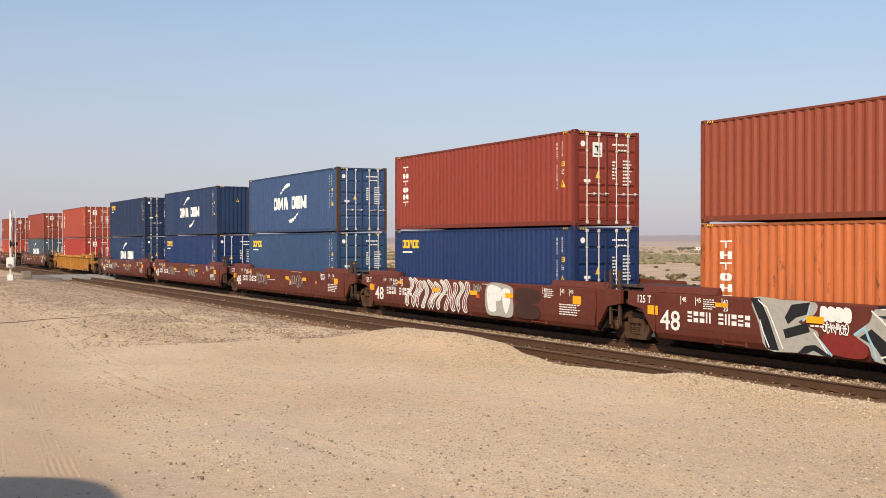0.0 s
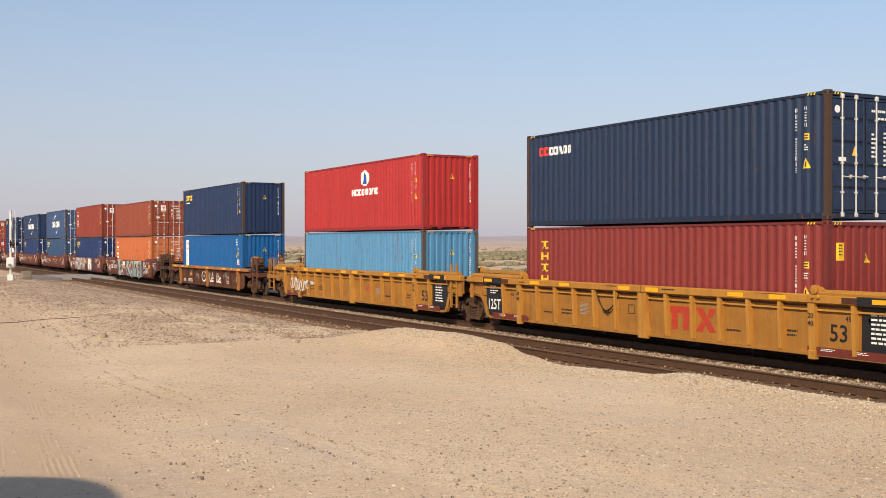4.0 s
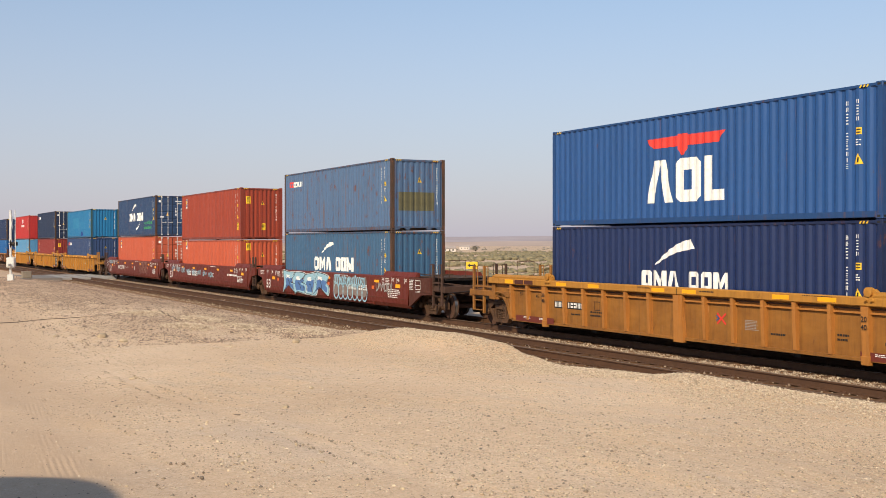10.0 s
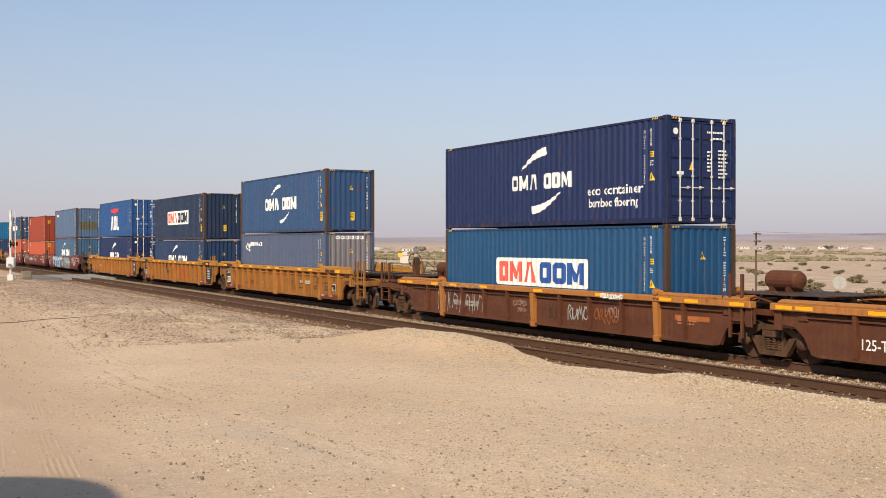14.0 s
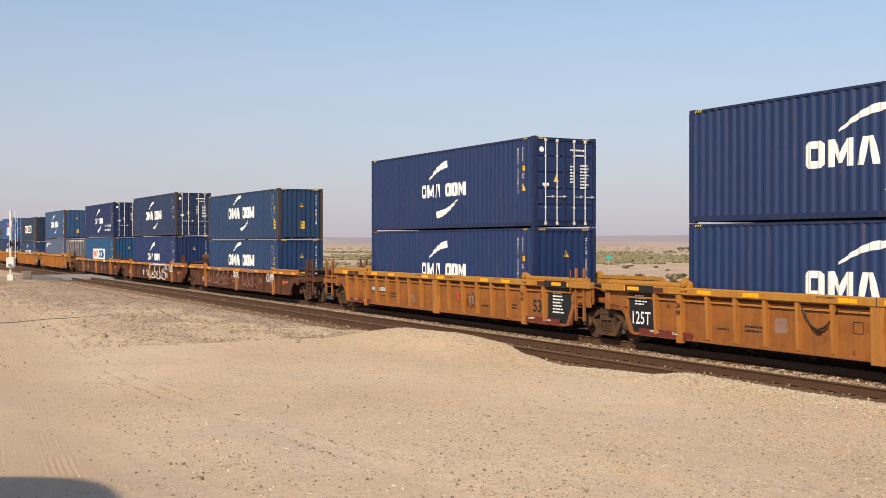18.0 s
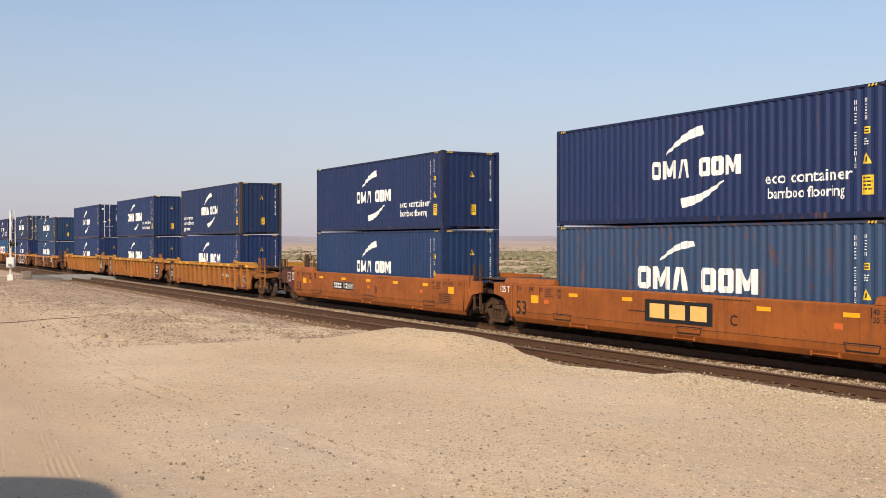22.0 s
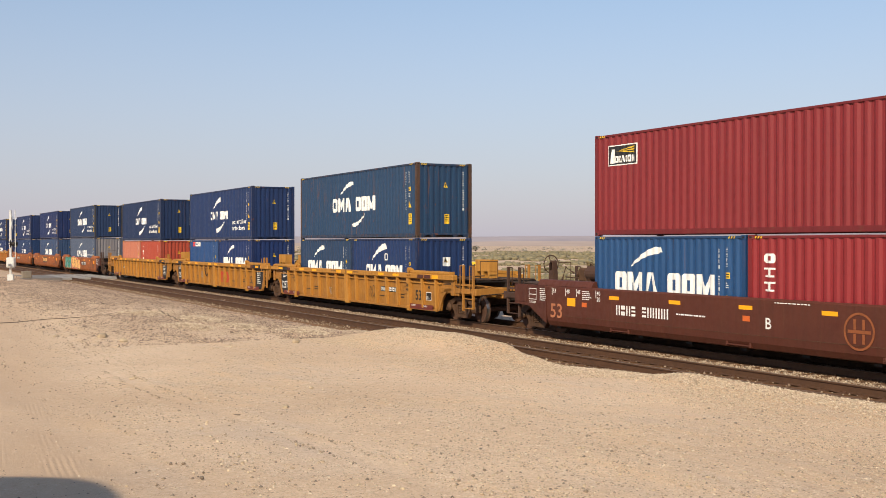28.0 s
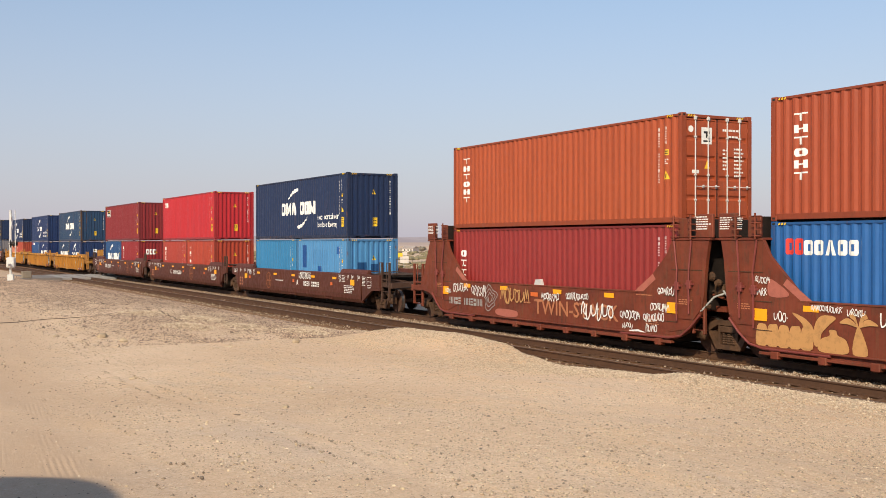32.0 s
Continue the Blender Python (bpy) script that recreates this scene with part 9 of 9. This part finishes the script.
for i, (c, l, r) in enumerate(units([83.8, 103.08, 122.23])):
    car = smooth_car("smooth-sided rust red well car with spray-can lettering", c, l, r, AOK_CAR, 8.2, 9.3, "rust53", i, wheel=i == 0)
    if i == 0:
        tags(car, 41, ((-8.0, 1.12, 1.3, 0.34),), SKY_FILL, -1.530, 0.045)
        tags(car, 42, ((-5.5, 1.14, 0.7, 0.32),), MAT_GREY, -1.530, 0.035)
        outlines(car, 6, 2.6, 0.62, 4.9, 1.46, 5, FAINT_SPRAY, -1.530, 0.02)
        outlines(car, 7, 2.65, 0.66, 4.95, 1.42, 5, FAINT_SPRAY, -1.535, 0.015)
    elif i == 1:
        tags(car, 7, [(-7.5 + 1.2 * k, 0.98 - 0.03 * k, 0.95, 0.34) for k in range(8)], SKY_FILL, -1.530, 0.04, "looping light blue spray tag")
        plate("lettering", car, tiny(4.6, 0.85, 7.0, 1.05, 1, 10, 3), MAT_WHITE, -1.530)
    else:
        shaded_piece(car, 9, -5.35, 0.4, 0.1, 1.46, 4, -1.530)
        cloud = decal("grey_brown_spray", (132, 116, 108), 0.5)
        rim = [(1.0 + 0.3 * k, 1.34 + 0.05 * (k % 2)) for k in range(12)] + [(4.45, 0.95)] + [(4.3 - 0.3 * k, 0.6 - 0.06 * (k % 2)) for k in range(12)] + [(0.85, 0.95)]
        plate("graffiti", car, [rounded(rim, 3)], cloud, -1.530, "see-through grey spray fill")
        for k in range(7):
            cx, rr = 1.2 + 0.5 * k, 0.27
            plate("graffiti", car, ribbon([(cx + rr * math.cos(a * 0.524), 0.72 + 0.34 * math.sin(a * 0.524)) for a in range(13)], 0.06), SKY_FILL, -1.532 - 0.0008 * k, "light blue sprayed loop")
        plate("graffiti", car, cursive(15, 0.95, 0.95, 4.4, 1.42, 0.05), SKY_FILL, -1.539)
        number_bars(car, 2.48, 0.84, 9, 0.22, MAT_WHITE, -1.541, 0.17)
        plate("graffiti", car, cursive(16, 5.3, 0.8, 6.9, 1.3, 0.04), MAT_GREY, -1.534)
for i, (c, l, r) in enumerate(units([145.8, 165.3, 184.82])):
    ribbed_car("ribbed golden yellow double-stack well car", c, l, r, GOLD_SIDE, YELLOW_PAINT, AMBER_RIB, seed=i, wheel=i == 2)
for i, (c, l, r) in enumerate(units([208.38, 227.89, 247.74])):
    car = ribbed_car("rusty brown ribbed well car with an ochre chord and graffiti", c, l, r, BROWN_PAINT, OCHRE_TOP, BROWN_PAINT, t=9.9, style="brown", seed=20 + i, wheel=i == 0, low=0.85)
    if i == 0:
        for k in range(4):
            x = -6.4 + 0.88 * k
            top = [(x + 0.08, 1.225), (x + 0.16, 1.31), (x + 0.4, 1.385), (x + 0.66, 1.31), (x + 0.74, 1.225)]
            plate("graffiti", car, ribbon(top, 0.03), MAT_GREY, -1.5255 - 0.0008 * k, "faint round-topped letter outline in white spray paint")
            for leg in ([(x + 0.05, 1.15), (x, 0.8), (x + 0.03, 0.38 + 0.08 * (k % 2))], [(x + 0.76, 1.15), (x + 0.8, 0.8), (x + 0.72, 0.36)], [(x + 0.2, 0.5), (x + 0.36, 1.02), (x + 0.56, 0.9), (x + 0.52, 0.45)]):
                plate("graffiti", car, ribbon(leg, 0.032), MAT_GREY, -1.37 - 0.0008 * k)
        number_bars(car, -5.2, 0.62, 10, 0.18, MAT_GREY, -1.369, 0.13)
        plate("graffiti", car, cursive(68, 1.75, 0.5, 2.85, 1.0, 0.04), MAT_GREY, -1.37, "pale spray-can handwriting")
        plate("graffiti", car, cursive(69, 3.1, 0.5, 4.3, 0.95, 0.04), FADED, -1.37)
        plate("graffiti", car, cursive(70, 3.6, 1.23, 4.7, 1.38, 0.025), MAT_WHITE, -1.528)
    if i == 1:
        plate("painted_panel", car, [rect(-2.62, 0.42, -0.26, 0.97)], MAT_BLACK, -1.366)
        for q in (rect(-2.5, 0.74, -1.3, 0.86), rect(-2.3, 0.5, -2.1, 0.74), rect(-1.62, 0.5, -1.42, 0.74), [(-1.15, 0.86), (-0.88, 0.86), (-0.36, 0.5), (-0.62, 0.5)], [(-0.6, 0.86), (-0.36, 0.86), (-0.9, 0.5), (-1.15, 0.5)]):
            plate("painted_mark", car, [q], MAT_WHITE, -1.369 - 0.001 * (q[0][0] > -0.7))
        outlines(car, 62, 0.15, 0.3, 4.5, 1.38, 3, MAT_WHITE, -1.53, 0.06)
        tags(car, 64, ((4.6, 0.95, 0.6, 0.4), (4.6, 0.45, 0.7, 0.4), (5.5, 0.85, 1.3, 0.45), (2.4, 1.25, 1.1, 0.13), (4.6, 1.25, 1.3, 0.12)), MAT_WHITE, -1.53, 0.035)
    if i == 2:
        outlines(car, 63, -5.0, 0.42, -1.2, 1.28, 4, FAINT_SPRAY, -1.53, 0.035)
        outlines(car, 65, 1.4, 0.42, 3.8, 1.28, 3, FAINT_SPRAY, -1.53, 0.035)
        tags(car, 66, ((-0.3, 0.8, 1.1, 0.5), (5.2, 0.7, 1.2, 0.6)), MAT_WHITE, -1.53, 0.04)
for i, (c, l, r) in enumerate(units([271.2, 290.67, 310.25])):
    ribbed_car("ribbed amber yellow double-stack well car with rust stains", c, l, r, AMBER_SIDE, YELLOW_PAINT, AMBER_RIB, seed=(2, 1, 3)[i])
for i, (c, l, r) in enumerate(units([333.8, 353.33, 373.05])):
    car = smooth_car("smooth-sided rusty orange well car", c, l, r, ORANGE_CAR, 8.2, 9.3, "orange", i, wheel=i == 0)
    if i == 1:
        plate("painted_mark", car, [rect(-1.5, 0.72, 1.1, 1.3)], MAT_BLACK, -1.529)
        plate("painted_mark", car, blocks(-1.3, 0.82, 0.9, 1.2, "iii"), PEACH, -1.532)
    if i == 2:
        plate("graffiti", car, [rounded([(-7.0, 0.5), (-5.5, 0.42), (-3.6, 0.46), (-3.5, 1.3), (-5.2, 1.44), (-6.9, 1.4)])], MIST_SPRAY, -1.5285, "pale grey-green spray haze")
        graffiti(car, 4, -6.9, 0.42, -3.7, 1.48, 4, SEA_GREEN, MAT_BLACK, -1.530, SKY_FILL, 0.035)
        plate("graffiti", car, [rounded([(-3.6, 0.5), (-1.5, 0.4), (1.0, 0.5), (0.6, 1.1), (-0.8, 1.46), (-3.4, 1.46)])], PINK, -1.5335, "pink spray fill")
        graffiti(car, 14, -3.7, 0.40, -1.0, 1.48, 3, PEACH, MAT_BLACK, -1.536, PINK, 0.035)
        graffiti(car, 19, -1.1, 0.36, 0.9, 1.3, 2, PEACH, MAT_BLACK, -1.545, PINK, 0.035)
for i, (c, l, r) in enumerate(units([396.58, 416.19, 435.64])):
    car = ribbed_car("clean golden yellow ribbed well car", c, l, r, YELLOW_SIDE, YELLOW_PAINT, YELLOW_RIB, seed=i, wheel=False)
    for x in (-9.4 if l == "end" else -8.45, 9.4 if r == "end" else 8.2):
        part("end_housing", cached("housing", lambda: Shape().prism([(-0.5, 1.78), (-0.5, 2.2), (0.5, 2.2), (0.5, 1.78)], "y", -0.25, 0.1).box(-0.5, -0.25, 1.54, -0.4, 0.1, 1.8).box(-0.1, -0.25, 1.54, 0.06, 0.1, 1.8).box(0.36, -0.25, 1.54, 0.5, 0.1, 1.8).mesh("end_housing", YELLOW_RIB)), car, (x, 0, 0), "yellow steel housing over the end deck")
for i, (c, l, r) in enumerate(units([459.18, 478.5, 498.26])):
    car = smooth_car("smooth-sided dark brown well car with amber reflectors", c, l, r, DARK_CAR, 8.2, 9.3, "red53", i, wheel=i == 0)
    rx = (3.6, 2.2, -3.2)[i]
    ring = ribbon([(rx + 0.38 * math.cos(k * math.pi / 12), 0.92 + 0.38 * math.sin(k * math.pi / 12)) for k in range(25)], 0.05)
    plate("painted_mark", car, ring, FADED, -1.529)
    for b in (rect(-0.3, 0.88, 0.3, 0.95), rect(-0.15, 0.96, -0.08, 1.18), rect(0.08, 0.96, 0.15, 1.18), rect(-0.15, 0.66, -0.08, 0.87), rect(0.08, 0.66, 0.15, 0.87)):
        plate("painted_mark", car, moved([b], rx, 0), FADED, -1.529)
    if i == 2:
        tags(car, 91, ((1.05, 1.08, 1.6, 0.36),), MAT_WHITE, -1.530, 0.05)
c0 = [519.95 + HALF40, 535.26 + HALF40]
tower_car("old red-brown well car with high end bulkheads and scribbles", c0[0], "end", 7.65, TOWER_CAR, 1)
tower_car("old red-brown well car with painted palm shapes and scribbles", c0[1], 7.65, "end", TOWER_CAR, 2)


# ---- the stacks: left end of each stack along the train, then what lies below and above ----
NAVY, DARK, SEA = (30, 58, 112), (26, 50, 98), (22, 54, 120)
BLUE_L = "navy blue corrugated shipping container with white stroke marks"
RED_L = "red-brown corrugated shipping container with a standing white mark"
TRAIN = []        # (ob, place along the train, height)
BASE = 0.40


def stack(x, lower, upper):
    mid = x + L40 / 2
    if isinstance(lower, dict):
        lower = [lower]
    if len(lower) == 2:
        h0 = LOW
        for dx, spec in zip((-3.067, 3.067), lower):
            TRAIN.append((container(L=L20, H=LOW, **spec), mid + dx, BASE))
    else:
        h0 = lower[0].get("H", HIGH)
        TRAIN.append((container(**lower[0]), mid, BASE))
    TRAIN.append((container(**upper), mid, BASE + h0 + 0.01))


def C(label, rgb, mark="", end="plain", **kw):
    return dict(label=label, rgb=rgb, mark=mark, end=end, **kw)


def navy(mark="pair", end="plain", rgb=NAVY, **kw):
    kw.setdefault("caution", end == "plain")
    kw.setdefault("rust", 0.22)
    extra = " and lettering" if mark.startswith(("eco", "panelled")) else ""
    return C(BLUE_L + extra, rgb, mark, end, **kw)


RUSTY = (84, 62, 46)
stack(-167.0, C(RED_L, (196, 78, 52), "upright", "doors"), C(RED_L, (160, 68, 46), "upright", "doors", end_extra="white_card"))
stack(-140.7, C("grey-blue corrugated container with white stroke marks", (74, 94, 112), "pair", "doors"), C(RED_L, (164, 70, 48), "upright", "doors", end_extra="white_card"))
stack(-116.1, C("bright red corrugated container with white door rods", (186, 60, 50), "upright", "doors", end_extra="white_card"), C(RED_L, (182, 78, 54), "upright", "doors", end_extra="white_card"))
stack(-93.0, navy("pair", "doors"), C("dark blue corrugated container with a small yellow mark", DARK, "sea_yellow", "doors"))
stack(-75.0, C("dark blue container with a small yellow mark, under another", SEA, "sea_yellow", "doors"), navy("pair", rgb=(40, 62, 112), caution=False))
stack(-56.9, C("faded blue container with a small yellow mark", (58, 86, 138), "sea_yellow", "doors"), navy("pair", "doors", rgb=(60, 90, 138), frame_rgb=RUSTY))
stack(-38.85, C("deep blue corrugated container with a yellow mark", SEA, "sea_yellow", "doors"), C(RED_L, (158, 62, 42), "upright", "doors", end_extra="white_card"))
stack(-21.17, C("faded orange corrugated container with rust streaks", (222, 122, 66), "upright", "doors", rust=0.5), C("brown-orange corrugated container with white door rods", (164, 78, 50), "", "doors", H=LOW, end_extra="red_card"))
stack(-0.43, C("bright blue container with a tall white board painted on it", (0, 104, 190), "tall_board"), C("navy blue corrugated container with a yellow mark", (32, 54, 104), "sea_yellow", rust=0.2, frame_rgb=RUSTY))
stack(21.1, C("rusty light blue corrugated container", (100, 166, 214), "", rust=0.45, frame_rgb=(96, 90, 84)), C("red corrugated container with a white round emblem", (202, 52, 50), "compass"))
stack(40.5, C("dull red container with standing yellow blocks", (150, 54, 48), "tall_yellow", end_extra="yellow_card", rust=0.3), C("navy container with a red and white mark and doors", (34, 52, 92), "sea_red", "doors", rust=0.25, frame_rgb=RUSTY))
stack(60.2, C("slate blue container with a red and white mark", (52, 78, 124), "sea_red", rust=0.25, patches=((8.4, 0.17, 9.1, 0.3, (96, 160, 200)),)), C("turquoise blue corrugated container with touched-up patches", (32, 128, 184), "", H=LOW, fade=0.4, frame_rgb=(60, 92, 92), patches=((7.15, 0.19, 8.2, 0.58, (18, 62, 158)), (3.2, 0.9, 6.2, 1.9, (44, 140, 190)), (6.4, 0.8, 9.0, 1.5, (38, 134, 188)))))
stack(83.8, C("coral orange container with a small blue flag mark", (212, 100, 68), "flag", "doors"), C("weathered blue container with white strokes and green lettering", (46, 76, 118), "eco_green", "doors", rust=0.4, frame_rgb=RUSTY))
stack(103.08, C("coral orange container with a small blue flag mark", (214, 100, 66), "flag", H=LOW, end_extra="yellow_card"), C("brown-red container with a small blue flag mark", (172, 70, 46), "flag", end_extra="yellow_card", caution=True))
stack(122.23, C("faded mid-blue rusty container with white stroke marks", (70, 112, 150), "pair", rust=0.55, frame_rgb=RUSTY), C("scuffed blue container with rust and an olive patch", (92, 124, 164), "sea_red", rust=0.6, end_extra="patch", frame_rgb=RUSTY))
stack(145.8, navy("small_left", "doors", rgb=(26, 48, 108)), C("bright blue container with a red bird shape and white blocks", (44, 92, 170), "eagle", "doors", rust=0.2))
stack(165.3, navy("pair_low", rgb=(40, 66, 116), H=LOW), C("dark navy container with a white board of red and blue blocks", (34, 54, 94), "board_dark", rust=0.4, frame_rgb=RUSTY, caution=True))
stack(184.82, C("lilac-grey corrugated container with a white knot emblem", (92, 106, 138), "knot", rust=0.25, end_extra="knot", end_rgb=(150, 144, 150)), navy("pair", rgb=(58, 90, 148), rust=0.42, frame_rgb=RUSTY))
stack(208.38, C("sea blue container with a white board of red and blue blocks", (22, 86, 136), "board", rust=0.3, frame_rgb=RUSTY), navy("eco", "doors", rgb=(20, 42, 104), rust=0.3))
stack(227.89, navy("small", rgb=(28, 52, 116)), navy("pair", "doors", rgb=(36, 56, 102), rust=0.3, frame_rgb=RUSTY))
stack(247.74, navy("pair", rgb=(34, 66, 122), H=LOW, rust=0.3), navy("pair", rgb=(36, 66, 116), H=LOW, rust=0.3, frame_rgb=RUSTY))
stack(271.2, navy("small", rgb=(28, 54, 116)), navy("small", "doors", rgb=(28, 52, 112)))
stack(290.67, navy("pair", rgb=(30, 56, 116)), navy("eco_large", rgb=(30, 54, 112)))
stack(310.25, navy("pair_far", rgb=(28, 54, 116)), navy("eco_left", rgb=(28, 50, 104), rust=0.3, frame_rgb=(80, 66, 48)))
stack(333.8, navy("small", rgb=(31, 60, 116)), navy("eco", rgb=(22, 45, 104)))
stack(353.33, navy("pair", rgb=(52, 80, 120), rust=0.5), navy("eco", rgb=(22, 44, 106)))
stack(373.05, navy("panelled", rgb=(88, 102, 128), rust=0.25, end_rgb=(146, 142, 146)), navy("eco_large", rgb=(34, 56, 104), rust=0.2, frame_rgb=(58, 58, 60)))
stack(396.58, [C("faded salmon short container", (214, 132, 104), ""), C("orange-red short container with standing white mark", (192, 82, 58), "upright_low")], navy("eco", rgb=(24, 48, 98)))
stack(416.19, [C("mid-blue short container with a small red and white mark", (44, 82, 150), "sea_red"), navy("short", rgb=(26, 52, 118), caution=False)], navy("eco", rgb=(30, 54, 112), rust=0.2))
stack(435.64, [navy("short", rgb=(44, 68, 112), caution=False), navy("short_inset", rgb=(28, 56, 116), caution=False, end_extra="square")], navy("pair", rgb=(42, 72, 116), rust=0.45, frame_rgb=RUSTY))
stack(459.18, [navy("short", rgb=(40, 86, 150), caution=False), C("maroon red short container with white end mark", (160, 44, 48), "low_word", end_extra="word")], C("maroon corrugated container with a small lighthouse board", (148, 42, 46), "lighthouse", caution=True))
stack(478.5, [C("brick red short container with standing white mark", (186, 70, 56), "low_word"), C("orange-red short container with standing white mark", (190, 72, 48), "upright_low")], C("bright red corrugated container with a small white mark", (208, 44, 54), "three", caution=True))
stack(498.26, [C("sky blue short container with patched panels", (56, 142, 198), ""), C("light blue short container with darker touched-up patches", (90, 160, 218), "", end_extra="blue_patches", patches=((0.68, 1.24, 1.1, 2.3, (16, 84, 170)), (4.78, 1.9, 5.2, 2.24, (24, 96, 184)), (2.6, 1.1, 3.0, 1.34, (16, 84, 170)), (1.9, 1.4, 3.7, 2.1, (84, 152, 210))))], navy("eco_large", rgb=(32, 50, 98)))
stack(519.95, C("maroon pink corrugated container with a white mark", (162, 50, 46), "low_word"), C("orange-brown container with a standing white mark and doors", (190, 88, 46), "upright", "doors", end_extra="white_card"))
stack(535.26, C("bright blue container with a red and white mark", (48, 112, 200), "sea_big"), C("orange-brown container with a standing white mark", (182, 82, 46), "upright", "doors", end_extra="white_card"))


# ---- what moves: the whole train rolls by, and its wheels turn ----
GONE = [0.0, 17.39, 34.8, 52.28, 69.76, 87.14, 104.52, 121.85, 139.16, 156.36, 173.61, 190.94, 208.32, 225.69, 243.05, 260.43, 277.75,
        295.0, 312.27, 329.48, 346.21, 363.41, 380.92, 398.39, 415.72, 433.01, 450.28, 467.56, 484.82, 502.05, 519.45, 536.76, 554.02]


def travelled(t):
    """Metres that the train has gone after t seconds, from its place at every full second."""
    i = min(int(t), 31)
    return GONE[i] + (GONE[i + 1] - GONE[i]) * (t - i)


def motions():
    times = list(range(33))
    for ob, x, z in TRAIN:
        walk(ob, [(t, pose(x - travelled(t), TRACKS[1], z)) for t in times])
    for ob, x in CARS:
        walk(ob, [(t, pose(x - travelled(t), TRACKS[1], 0)) for t in times])
    ticks = [i / 30 for i in range(961)]
    for ob in WHEELS:
        x, y, z = ob.matrix_basis.translation
        walk(ob, [(t, pose(x, y, z) @ Matrix.Rotation(-travelled(t) / 0.459, 4, "Y")) for t in ticks])


motions()
